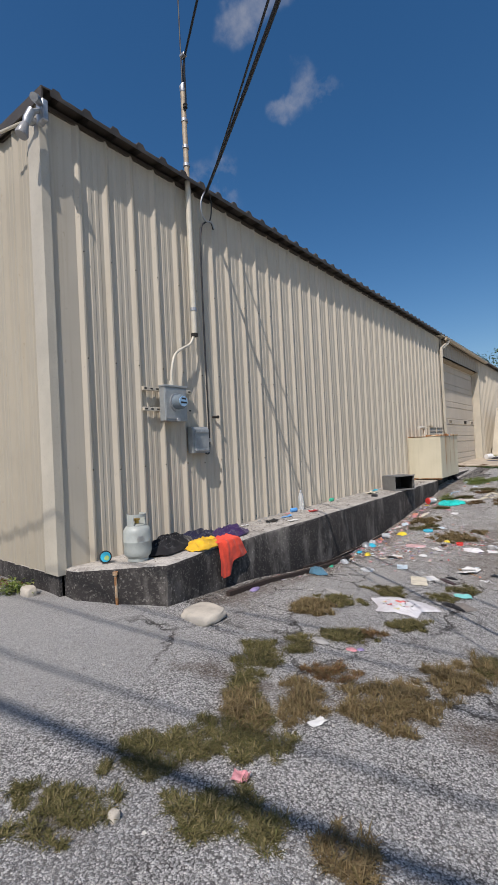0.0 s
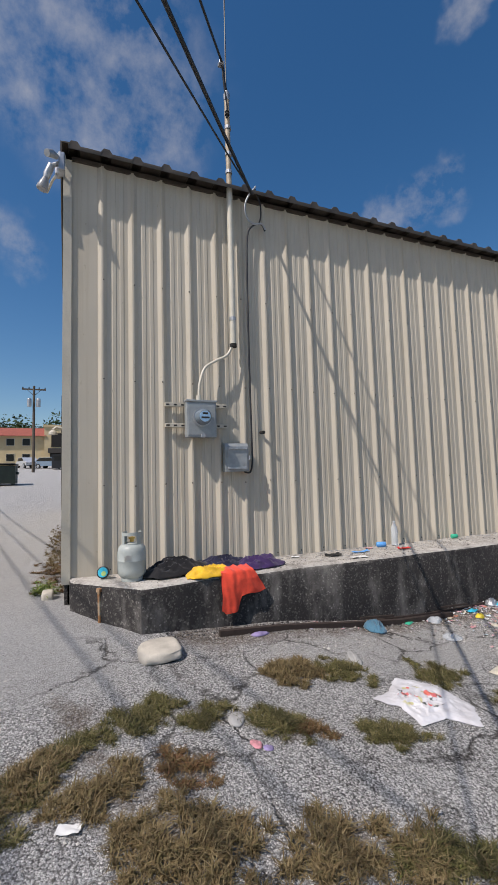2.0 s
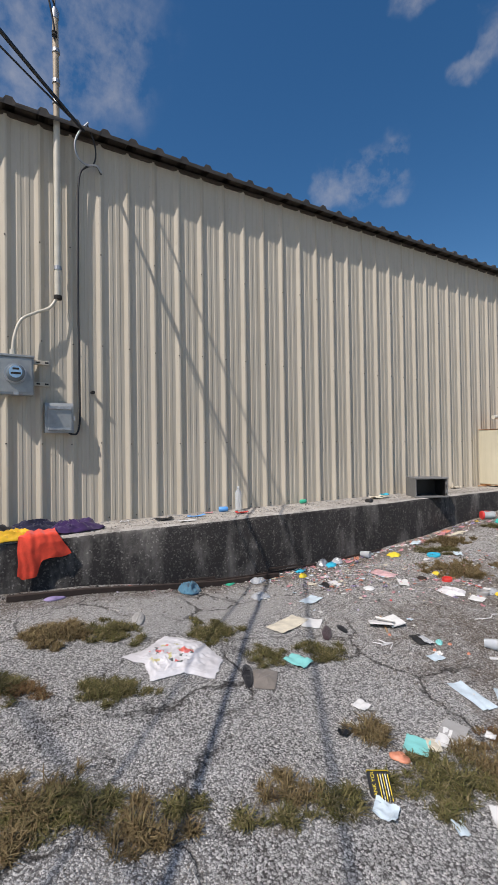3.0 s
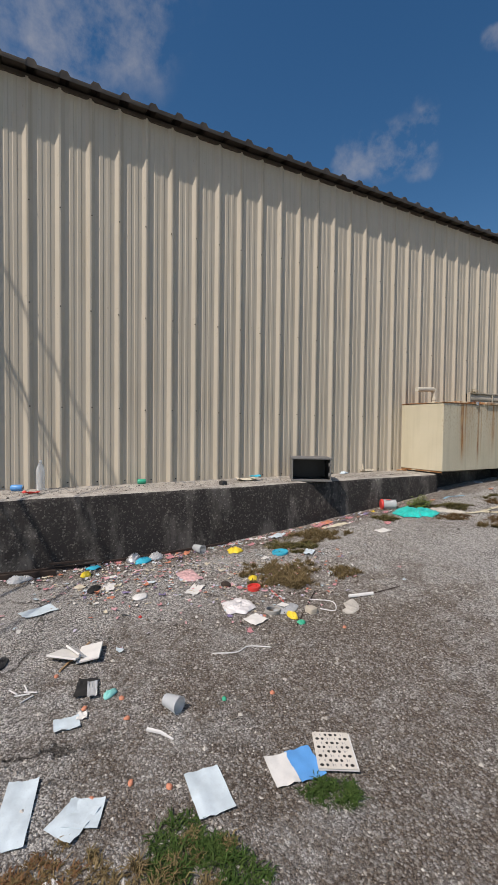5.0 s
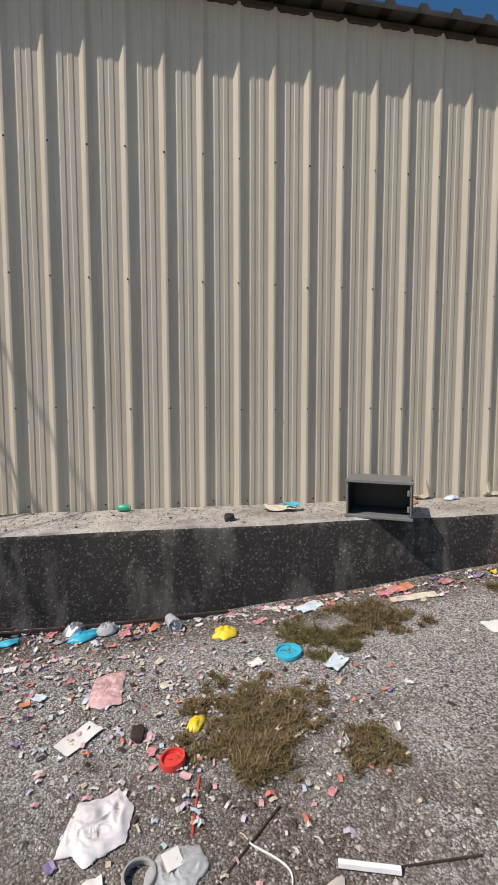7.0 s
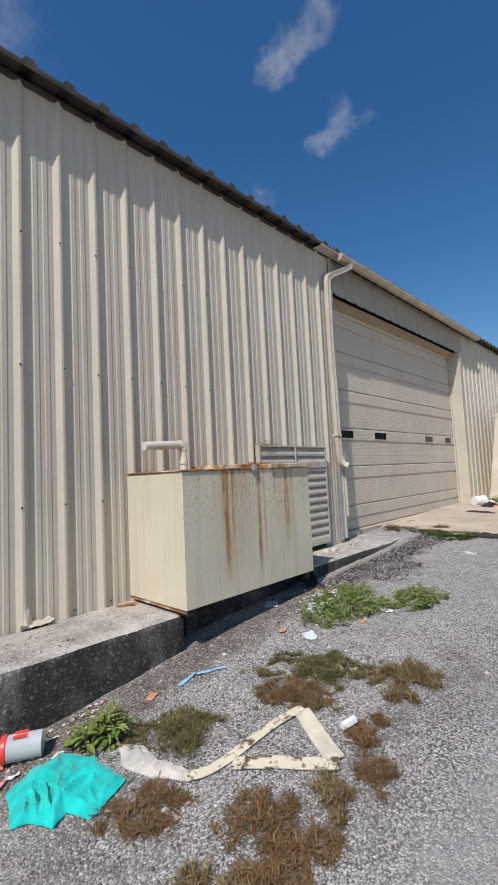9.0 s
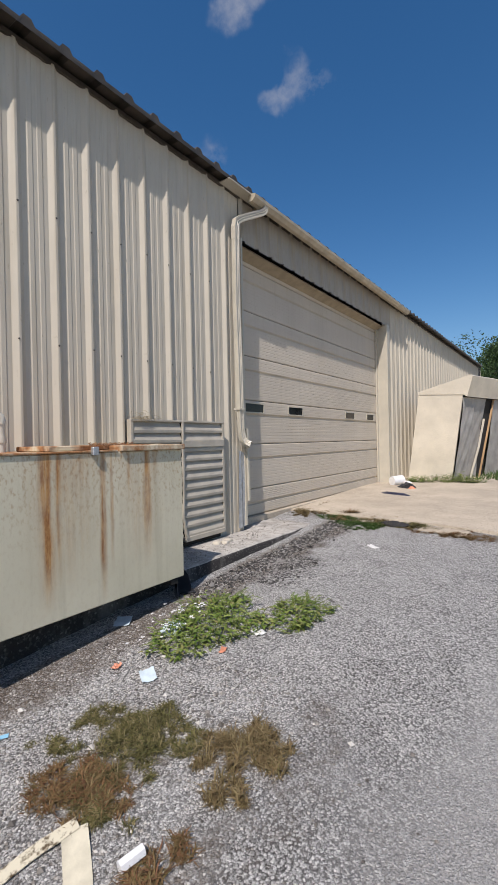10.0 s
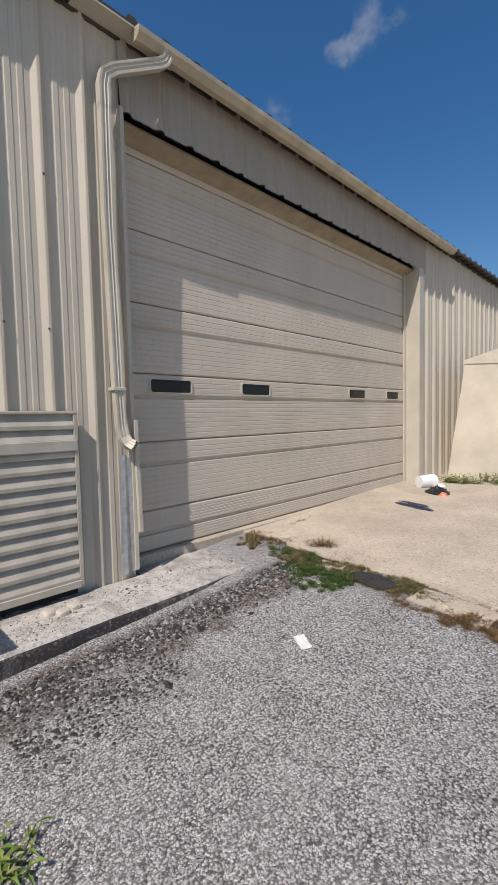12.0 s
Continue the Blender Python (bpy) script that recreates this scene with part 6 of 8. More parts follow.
def water_bottle():
    root = tagged(empty("plastic_bottle", (-3.80, 6.065, KZ)), "empty clear plastic bottle standing by the wall", "bottle")
    part("body", Shape().lathe((0, 0, 0), [(0.03, 0.0), (0.042, 0.006), (0.044, 0.03), (0.041, 0.05), (0.044, 0.06), (0.041, 0.10), (0.044, 0.11), (0.041, 0.15), (0.044, 0.17), (0.044, 0.21), (0.036, 0.245), (0.016, 0.285), (0.015, 0.31)], 24), CLEAR, root, smooth=50)
    part("cap", Shape().lathe((0, 0, 0.30), [(0.017, 0), (0.017, 0.018), (0.014, 0.02)], 16), WHITE_PL, root)
    return root


water_bottle()
sheet_thing("yellow_bag", -3.66, 8.52, 0.26, 0.17, 80, PAPER_CREAM, "crumpled yellow and blue bag on the kerb", "bag", 0.05, seed=7, base=KZ)
sheet_thing("blue_scrap", -3.62, 8.62, 0.14, 0.08, 70, CYAN, "torn blue print on the bag", "scrap", 0.035, seed=8, base=KZ + 0.04)
rock_thing("asphalt_lump", -3.38, 8.04, 0.07, 0.05, 0.05, BLACK_PL, "dark asphalt lump on the kerb", 3.3, KZ)


def grey_crate():
    """A small grey plastic bin on its side, its mouth to the lot."""
    y0, y1, x0, x1, z0, z1 = 9.02, 9.53, -3.62, -3.20, KZ, KZ + 0.31
    root = tagged(empty("plastic_crate", (-3.39, 9.33, KZ)), "grey plastic bin on its side, black inside, on the kerb", "crate")
    spin = Matrix.Rotation(radians(-30), 4, "Z")
    t = 0.014
    loc = lambda a, b, c, d, e, f, bev=0.003: Shape().box(a + 3.41, b + 3.41, c - 9.27, d - 9.27, e - KZ, f - KZ, bev, spin)
    part("wall", loc(x0, x1, y0, y1, z0, z0 + t), GREY_PL, root)
    part("wall", loc(x0 + 0.03, x1, y0, y1, z1 - t, z1), GREY_PL, root)
    part("wall", loc(x0, x1, y0, y0 + t, z0 + t, z1 - t), GREY_PL, root)
    part("wall", loc(x0, x1, y1 - t, y1, z0 + t, z1 - t), GREY_PL, root)
    part("bottom", loc(x0, x0 + t, y0 + t, y1 - t, z0 + t, z1 - t), BLACK_PL, root)
    part("liner", loc(x0 + t, x1 - 0.06, y0 + t, y0 + t + 0.004, z0 + t, z1 - t, 0).add([], []), BLACK_PL, root)
    part("liner", loc(x0 + t, x1 - 0.06, y1 - t - 0.004, y1 - t, z0 + t, z1 - t, 0), BLACK_PL, root)
    part("liner", loc(x0 + t, x1 - 0.06, y0 + t, y1 - t, z1 - t - 0.004, z1 - t, 0), BLACK_PL, root)
    part("rim", loc(x1 - 0.03, x1 + 0.008, y0 - 0.012, y1 + 0.012, z0 - 0.0, z0 + 0.024), GREY_PL, root)
    part("rim", loc(x1 - 0.03, x1 + 0.008, y0 - 0.012, y1 + 0.012, z1 - 0.02, z1 + 0.006), GREY_PL, root)
    for k in range(5):
        yy = y1 - 0.002
        part("rib", loc(x0 + 0.05 + k * 0.07, x0 + 0.065 + k * 0.07, y1, y1 + 0.01, z0 + 0.03, z1 - 0.03, 0), GREY_PL, root)
    for z in (z0 + 0.07, z0 + 0.20):
        part("catch", loc(x1 - 0.02, x1 + 0.006, y1 - 0.035, y1 - t, z, z + 0.045), GREY_PL, root)
    return root


grey_crate()
cloth_thing("orange_packet", -3.72, 9.80, 0.07, 0.10, 0.05, 20, ORANGE, "crumpled orange packet on the kerb", "packet", seed=5.5, base=KZ, rings=8, spokes=24)
cloth_thing("blue_white_packet", -3.83, 10.32, 0.05, 0.11, 0.04, 20, PAPER_BLUE, "crumpled pale blue packet by the wall", "packet", seed=6.5, base=KZ, rings=8, spokes=24)
for y in (10.02, 10.85):
    sheet_thing("bent_flashing", -3.90, y, 0.09, 0.24, 0, TRIM, "loose corner of siding bent out at the foot", "flashing", 0.05, seed=y, base=KZ)
tagged(part("iron_clip", Shape().tube([(-3.86, 11.5, KZ + 0.01), (-3.80, 11.55, KZ + 0.02), (-3.76, 11.62, KZ + 0.01)], 0.012, 6), RUST), "bent rusty iron clip on the kerb", "clip")
bits = Shape()
for k in range(260):
    x, y = -3.92 + abs(random.gauss(0, 0.22)), random.uniform(3.9, 9.3)
    if x > -3.3:
        continue
    a, r = random.uniform(0, 6.3), random.uniform(0.004, 0.02)
    bits.box(x - r, x + r, y - r * 0.5, y + r * 0.6, KZ - 0.002, KZ + r * 0.35, turn=None)
tagged(part("kerb_litter", bits, GREY_CARD), "small dark leaf and grit litter along the wall foot", "litter", kind="stuff")

# ---- on the ground by the corner ----
rock_thing("limestone_slab", -2.80, 2.76, 0.24, 0.20, 0.075, ROCK, "pale limestone slab lying by the kerb corner", 2.2)
rock_thing("rock", -4.25, 1.90, 0.10, 0.07, 0.08, ROCK, "small pale rock at the building corner", 6.1)
tagged(part("iron_pin", Shape().tube([(-3.50, 2.36, 0.05), (-3.50, 2.355, 0.36)], 0.014, 8).tube([(-3.50, 2.355, 0.34), (-3.50, 2.355, 0.37)], 0.026, 8), RUST), "rusty iron pin beside the kerb end", "pin")


def long_bar(pts, r, label, mat):
    return tagged(part("angle_bar", Shape().tube(pts, r, 4), mat), label, "bar")


long_bar([(-3.02, y, terrain(-3.02, y) + 0.025) for y in (3.35, 4.0, 4.7, 5.4, 6.15)], 0.034, "long rusty angle iron lying along the kerb foot", DARKRUST := plain("dark_rust", (0.05, 0.035, 0.028), 0.85, 0.2, 0.3, 12))
long_bar([(-3.14, y, terrain(-3.14, y) + 0.02) for y in (5.2, 5.8, 6.4, 7.2, 8.0)], 0.016, "thin rusty rod along the kerb foot", DARKRUST)
tagged(part("wooden_batten", Shape().tube([(-3.10, 4.95, -0.17), (-3.06, 5.35, -0.19)], 0.016, 4), DARKRUST), "split dark wooden batten leaning at the kerb foot", "batten")
tagged(part("wooden_batten", Shape().tube([(-3.12, 6.1, -0.22), (-3.10, 6.5, -0.23)], 0.012, 4), DARKRUST), "weathered dark wooden batten at the kerb foot", "batten")
cloth_thing("purple_wrapper", -2.96, 3.72, 0.035, 0.09, 0.03, 10, PURPLE, "purple snack wrapper by the kerb", "wrapper", seed=1.9, rings=7, spokes=22)
cloth_thing("blue_towel", -2.92, 4.99, 0.11, 0.17, 0.10, 60, C_BLUE, "rolled dusty blue towel by the kerb", "towel", seed=2.9, lobes=0.12)
cloth_thing("leaf_scrap", -3.02, 5.52, 0.05, 0.09, 0.02, 30, GREEN, "limp green leaf scrap by the kerb", "scrap", seed=3.9, rings=6, spokes=18)
cloth_thing("clear_wrapper", -2.98, 5.85, 0.08, 0.12, 0.05, 40, CLEAR, "crumpled clear plastic packet by the kerb", "packet", seed=4.1)


def printed_cloth():
    """Dirty white cotton with a faded red, olive and black print on the chest."""
    m, nt, ln, b = material("printed_white_cotton", 0.9, 0, 0.2)
    base = mixed(nt, ln, ranged(nt, ln, noised(nt, ln, 7, 5), 0.35, 0.7), (0.52, 0.50, 0.50), (0.68, 0.67, 0.68))
    co, d = nt.new("ShaderNodeTexCoord"), nt.new("ShaderNodeVectorMath")
    ln.new(co.outputs["Object"], d.inputs[0])
    d.operation, d.inputs[1].default_value = "DISTANCE", (-0.03, 0.0, 0.03)
    chest = ranged(nt, ln, d.outputs["Value"], 0.15, 0.17, 1, 0)
    for scale, shift, lo, col in ((9, (3, 1, 0), 0.56, (0.50, 0.46, 0.20)), (15, (0, 2, 0), 0.59, (0.66, 0.10, 0.09)), (17, (5, 5, 0), 0.61, (0.05, 0.06, 0.05))):
        k = nt.new("ShaderNodeMath")
        k.operation = "MULTIPLY"
        ln.new(chest, k.inputs[0])
        ln.new(ranged(nt, ln, noised(nt, ln, scale, 2, (1, 1, 1), 0.5, shift), lo, lo + 0.02, 0, 0.85), k.inputs[1])
        base = mixed(nt, ln, k.outputs[0], base, col)
    ln.new(base, b.inputs["Base Color"])
    bumped(nt, ln, b, noised(nt, ln, 40, 4), 0.3, 0.003)
    return m


cloth_thing("t_shirt", -1.58, 4.31, 0.22, 0.22, 0.040, 0, printed_cloth(), "dirty white t-shirt with red print spread on the asphalt", "t-shirt", seed=1.7, rings=28, spokes=110, outline=[(-0.13, -0.32), (-0.17, -0.15), (-0.35, 0.06), (-0.27, 0.16), (-0.14, 0.29), (-0.01, 0.29), (0.14, 0.31), (0.35, 0.14), (0.20, 0.00), (0.21, -0.08), (0.24, -0.23), (-0.01, -0.20), (-0.06, -0.27)])
cloth_thing("grey_rag", -1.11, 4.76, 0.12, 0.12, 0.016, 50, C_GREY, "dusty grey-brown rag on the asphalt", "rag", seed=7.3, outline=[(-0.11, -0.03), (-0.08, 0.07), (-0.02, 0.11), (0.14, -0.02), (0.07, -0.13)])
cloth_thing("black_sock", -1.18, 4.66, 0.08, 0.08, 0.035, 150, C_BLACK, "limp black sock on the asphalt", "sock", seed=7.9, rings=10, spokes=40, outline=[(-0.14, 0.05), (-0.11, 0.09), (0.03, 0.03), (0.12, -0.03), (0.12, -0.07), (-0.02, -0.03)])
cloth_thing("brown_rag", -1.464, 5.572, 0.04, 0.14, 0.02, 49, C_BROWN, "dark brown rag on the asphalt", "rag", seed=8.8, rings=8, spokes=24)
cloth_thing("black_glove", -1.459, 5.734, 0.075, 0.028, 0.025, -10, C_BLACK, "crumpled black glove on the asphalt", "glove", seed=9.1, rings=7, spokes=22)
cloth_thing("shoe_sole", -2.30, 4.28, 0.05, 0.14, 0.02, 70, GREY_CARD, "grey shoe insole on the asphalt", "insole", seed=1.3, rings=6, spokes=24, lobes=0.1)
cloth_thing("pink_wrapper", -1.50, 3.04, 0.04, 0.03, 0.012, 20, PINK, "crumpled pink sweet wrapper on the asphalt", "wrapper", seed=2.2, rings=6, spokes=18)
cloth_thing("purple_wrapper", -1.45, 3.09, 0.03, 0.025, 0.012, 80, PURPLE, "small purple sweet wrapper on the asphalt", "wrapper", seed=2.6, rings=6, spokes=18)
cloth_thing("grey_wrapper", -1.75, 3.02, 0.05, 0.08, 0.02, 60, GREY_CARD, "flattened grey wrapper in the weeds", "wrapper", seed=2.8, rings=6, spokes=18)

# loose sheets and packets: x, y, width, length, turn, look, what it is
SHEETS_ON_GROUND = [
    (-1.30, 1.50, 0.08, 0.06, 20, PINK, "pink and white sweet wrapper on the asphalt"), (-1.24, 2.08, 0.055, 0.10, -20, PAPER, "small white card in the weeds"),
    (-0.62, 5.11, 0.085, 0.085, 16, PAPER, "small square of white paper"), (-0.376, 5.794, 0.112, 0.29, 77, PAPER_BLUE, "long folded white paper"), (-0.27, 6.015, 0.13, 0.12, 65, PAPER_BLUE, "pale blue folded paper"),
    (-0.24, 5.12, 0.12, 0.13, 31, TEAL_CARD, "pale teal folder, creased"), (-0.225, 5.40, 0.13, 0.145, 20, GREY_CARD, "grey cardboard folder"),
    (-0.215, 5.30, 0.06, 0.16, 25, PAPER, "white sheet beside the folder"), (-0.12, 5.36, 0.07, 0.12, 0, PAPER, "white sheet under the folder"), (-0.20, 5.20, 0.07, 0.09, 50, PAPER_CREAM, "stained cream scrap of paper"),
    (0.235, 5.09, 0.12, 0.105, 46, PAPER, "white sheet on the gravel"), (0.167, 4.87, 0.05, 0.07, 63, PAPER_BLUE, "small pale blue card"), (-0.03, 4.66, 0.10, 0.09, 30, PAPER_BLUE, "crumpled pale blue packet"),
    (-1.187, 5.075, 0.17, 0.13, 21, TEAL_CARD, "pale teal packet"), (-1.75, 5.39, 0.18, 0.38, 20, PAPER_CREAM, "creased cream booklet"), (-1.67, 5.585, 0.15, 0.19, 41, PAPER, "white leaflet"),
    (-2.155, 5.96, 0.14, 0.24, 20, PAPER_BLUE, "grey and white folded leaflet"), (-0.10, 5.53, 0.05, 0.06, 20, PAPER, "scrap of white paper"), (0.07, 5.41, 0.06, 0.06, 50, PAPER_CREAM, "torn scrap of paper in the weeds"),
    (-0.05, 5.89, 0.05, 0.04, 10, WHITE_PL, "white plastic scrap"), (-0.784, 6.01, 0.115, 0.085, 88, PAPER_BLUE, "white paper slip"), (-0.81, 6.08, 0.05, 0.05, 80, PAPER, "torn slip of paper"),
    (-0.15, 6.462, 0.145, 0.21, 86, PAPER_BLUE, "water-stained pale blue sheet"), (-0.26, 5.975, 0.12, 0.15, 40, PAPER_BLUE, "folded pale blue sheet"), (-0.113, 6.777, 0.105, 0.155, 80, PAPER, "white half of an open leaflet"),
    (-1.28, 7.31, 0.13, 0.13, 16, PAPER, "square white card with a faint drawing"), (-2.03, 7.146, 0.20, 0.105, 138, PAPER, "plain white card"), (-2.445, 6.52, 0.17, 0.10, 163, PAPER, "folded white leaflet"),
    (-2.57, 6.30, 0.10, 0.08, 30, PAPER_CREAM, "cream scrap of paper"), (-2.38, 6.86, 0.09, 0.05, 60, PAPER_BLUE, "pale blue strip of paper"), (-2.36, 9.65, 0.15, 0.13, 89, PAPER, "white paper bag, flattened"),
    (-2.91, 9.39, 0.08, 0.36, -6, PAPER_CREAM, "cream strip of board"), (-3.03, 8.60, 0.12, 0.20, 20, PAPER_BLUE, "pale blue wrapper"), (-3.10, 8.36, 0.05, 0.22, -15, PAPER, "white strip of paper by the kerb"),
    (-3.06, 9.25, 0.08, 0.16, 10, PINK, "red and pink wrapper by the kerb"), (-2.31, 8.54, 0.10, 0.14, 40, PAPER_BLUE, "pale lilac wrapper"), (-1.73, 8.36, 0.05, 0.06, 20, PAPER_BLUE, "small white and blue carton"),
    (-2.45, 8.08, 0.06, 0.09, 20, PAPER, "scrap of white paper"), (-3.02, 6.48, 0.07, 0.13, 10, CYAN, "bright blue packet"), (-2.52, 12.41, 0.09, 0.13, 60, PAPER_BLUE, "blue paper mask"),
    (-3.24, 12.78, 0.12, 0.16, 40, PAPER_BLUE, "pale blue carton lid"), (-2.25, 13.17, 0.08, 0.13, 60, PAPER, "white paper tray by the weeds"), (-2.255, 15.40, 0.07, 0.14, 60, PAPER, "flattened white paper on the gravel"),
    (-2.55, 9.93, 0.08, 0.09, 40, PINK, "pink and blue sweet wrapper"), (-3.05, 9.75, 0.06, 0.12, 20, PINK, "pink wrapper by the kerb"), (-3.08, 9.40, 0.10, 0.18, 15, ORANGE, "orange wrapper by the kerb"), (-3.06, 10.05, 0.05, 0.11, 30, PURPLE, "blue and red wrapper by the kerb"),
    (-3.08, 10.2, 0.05, 0.08, 60, YELLOW, "yellow wrapper by the kerb"), (-2.94, 10.30, 0.06, 0.08, 30, PINK, "pale pink wrapper by the kerb"), (-2.9, 11.2, 0.05, 0.08, 30, ORANGE, "orange scrap in the weeds"), (-0.48, 4.85, 0.05, 0.08, 20, BLACK_PL, "black and red packet"),
    (-3.0, 7.25, 0.07, 0.08, 20, PINK, "pink wrapper in the grit"), (-3.05, 7.45, 0.06, 0.10, 60, ORANGE, "orange wrapper in the grit"), (-3.1, 8.0, 0.06, 0.07, 20, PINK, "pink scrap by the kerb"), (-3.12, 6.75, 0.05, 0.10, 70, PINK, "pink scrap by the kerb"),
    (-2.35, 7.55, 0.05, 0.07, 20, PAPER_CREAM, "cream scrap in the grit"), (-2.6, 7.5, 0.05, 0.06, 50, PAPER_CREAM, "cream scrap in the grit"), (-2.7, 6.6, 0.05, 0.08, 10, PAPER, "white scrap in the grit"), (-2.25, 6.62, 0.05, 0.06, 10, PURPLE, "purple scrap in the grit"),
    (-2.3, 12.85, 0.04, 0.06, 20, ORANGE, "orange scrap by the weeds"), (-2.76, 12.36, 0.05, 0.05, 20, ORANGE, "orange and yellow packet"), (-3.0, 8.75, 0.08, 0.12, 60, PINK, "pink scrap by the kerb"), (-2.95, 8.2, 0.05, 0.09, 30, PINK, "pink scrap in the grit"),
]
for k, (x, y, w, l, a, mat, label) in enumerate(SHEETS_ON_GROUND):
    kind = "leaflet" if "leaflet" in label else "wrapper" if ("wrapper" in label or "packet" in label) else "paper"
    sheet_thing("paper_sheet" if kind == "paper" else kind, x, y, w, l, a, mat, label + ("" if " on " in label or " by " in label or " in " in label or " under " in label or "beside" in label else " on the gravel"), kind, 0.014 if kind != "wrapper" else 0.03, seed=k * 1.37)


def moon_notebook():
    """A notebook: cream cover with rows of dark and pale discs, waxing and waning."""
    x, y, w, l, a = -0.089, 7.037, 0.165, 0.225, 60
    zb = terrain(x, y)
    root = tagged(empty("notebook", (x, y, zb)), "cream notebook with rows of moon shapes lying on the gravel", "notebook")
    root.matrix_basis = Matrix.Translation((x, y, zb + 0.004)) @ Matrix.Rotation(radians(a), 4, "Z") @ Matrix.Rotation(radians(-2), 4, "X")
    part("page_block", Shape().box(-w / 2, w / 2 + 0.004, -l / 2, l / 2, 0.001, 0.010), PAPER, root)
    part("cover", Shape().box(-w / 2 - 0.003, w / 2 - 0.004, -l / 2 - 0.002, l / 2 + 0.003, 0.0105, 0.0125), PAPER_CREAM_LIGHT, root)
    for j in range(8):
        for i in range(7):
            cx, cy = -w / 2 + 0.016 + i * 0.0212, -l / 2 + 0.018 + j * 0.0272
            ph = (i + (j % 2) * 3) % 6
            r, n = 0.0085, 14
            pts = []
            cut = (1.0, 0.4, -0.3, -0.8, -0.3, 0.4)[ph]
            for q in range(n + 1):
                t = -math.pi / 2 + math.pi * q / n
                pts.append((cx + r * math.cos(t), cy + r * math.sin(t)))
            for q in range(n - 1, 0, -1):
                t = -math.pi / 2 + math.pi * q / n
                pts.append((cx - cut * r * math.cos(t), cy + r * math.sin(t)))
            if ph > 2:
                pts = [(2 * cx - p, q2) for p, q2 in pts]
            part("moon", Shape().add([(p, q2, 0.0130) for p, q2 in pts], [tuple(range(len(pts)))]), BLACK_PL if ph in (0, 1, 5) else GREY_CARD, root)
    return root


PAPER_CREAM_LIGHT = flat_colour("cream_cover", (0.68, 0.64, 0.57))
moon_notebook()
fold = sheet_thing("leaflet", -0.098, 6.885, 0.118, 0.16, 84, BLUE_PRINT, "blue half of an open printed leaflet on the gravel", "leaflet", 0.012, seed=3.1)
book = tagged(empty("open_book", (-1.35, 6.14, terrain(-1.35, 6.14))), "open white paperback book splayed on the gravel", "book")
for dx, dy, w, l, a, tilt in ((-0.02, -0.06, 0.15, 0.19, 140, 14), (0.01, 0.06, 0.13, 0.19, 73, -10), (-0.01, 0.0, 0.12, 0.16, 110, 38)):
    part("page_block", Shape().box(-w / 2, w / 2, -l / 2, l / 2, 0.0, 0.012, 0.002), PAPER, book, at=Matrix.Translation((dx, dy, 0.02)) @ Matrix.Rotation(radians(a), 4, "Z") @ Matrix.Rotation(radians(tilt), 4, "Y"))


def thank_you_bag():
    """Glossy black packet with yellow lettering, propped in the weeds."""
    root = tagged(empty("gift_packet", (-0.13, 4.735, terrain(-0.13, 4.735))), "glossy black packet lettered in yellow, propped in the weeds", "packet")
    root.matrix_basis = Matrix.Translation((-0.13, 4.735, terrain(-0.13, 4.735) + 0.004)) @ Matrix.Rotation(radians(58), 4, "Z") @ Matrix.Rotation(radians(28), 4, "X")
    part("body", Shape().box(-0.05, 0.05, -0.065, 0.065, 0.0, 0.022, 0.006), BLACK_PL, root)
    part("edge", Shape().box(-0.05, 0.05, 0.0655, 0.0675, 0.0, 0.02), YELLOW, root)
    for k in range(5):
        part("stripe", Shape().box(-0.005 + k * 0.011, -0.001 + k * 0.011, -0.055, 0.05, 0.0222, 0.0232), WHITE_PL if k % 2 else YELLOW, root)
    cu = bpy.data.curves.new("lettering", "FONT")
    cu.body, cu.size, cu.align_x, cu.align_y = "THANK YOU", 0.023, "CENTER", "CENTER"
    ob = bpy.data.objects.new("lettering_source", cu)
    scene.collection.objects.link(ob)
    dg = bpy.context.evaluated_depsgraph_get()
    me = bpy.data.meshes.new_from_object(ob.evaluated_get(dg))
    bpy.data.objects.remove(ob)
    me.materials.clear()
    part("lettering", me, YELLOW, root, at=Matrix.Translation((-0.027, 0, 0.0228)) @ Matrix.Rotation(radians(90), 4, "Z"))
    return root


thank_you_bag()
# small lids, cups and tubs
def lid_thing(x, y, r, h, mat, label, tilt=6):
    root_m = Matrix.Translation((x, y, terrain(x, y) + 0.004)) @ Matrix.Rotation(radians(tilt), 4, "X")
    ob = part("jar_lid", Shape().lathe((0, 0, 0), [(r, 0), (r * 1.02, h * 0.3), (r, h), (r * 0.88, h), (r * 0.86, h * 0.45), (r * 0.3, h * 0.4), (r * 0.05, h * 0.4)], 28), mat, smooth=40, at=root_m)
    return tagged(ob, label, "lid")


lid_thing(-2.50, 8.30, 0.085, 0.022, CYAN, "round cyan plastic lid on the gravel")
lid_thing(-1.80, 7.59, 0.055, 0.03, RED, "round red bottle cap lid on the gravel")
for k in range(3):
    ring_z = terrain(-1.33, 7.48) + 0.008 + 0.011 * k
    tagged(part("rubber_ring", Shape().tube([(-1.33 + 0.004 * k + 0.052 * math.cos(a * 0.2618), 7.48 + 0.052 * math.sin(a * 0.2618), ring_z) for a in range(25)], 0.006, 6), GREY_CARD, smooth=60), "coiled grey rubber ring on the gravel", "ring")


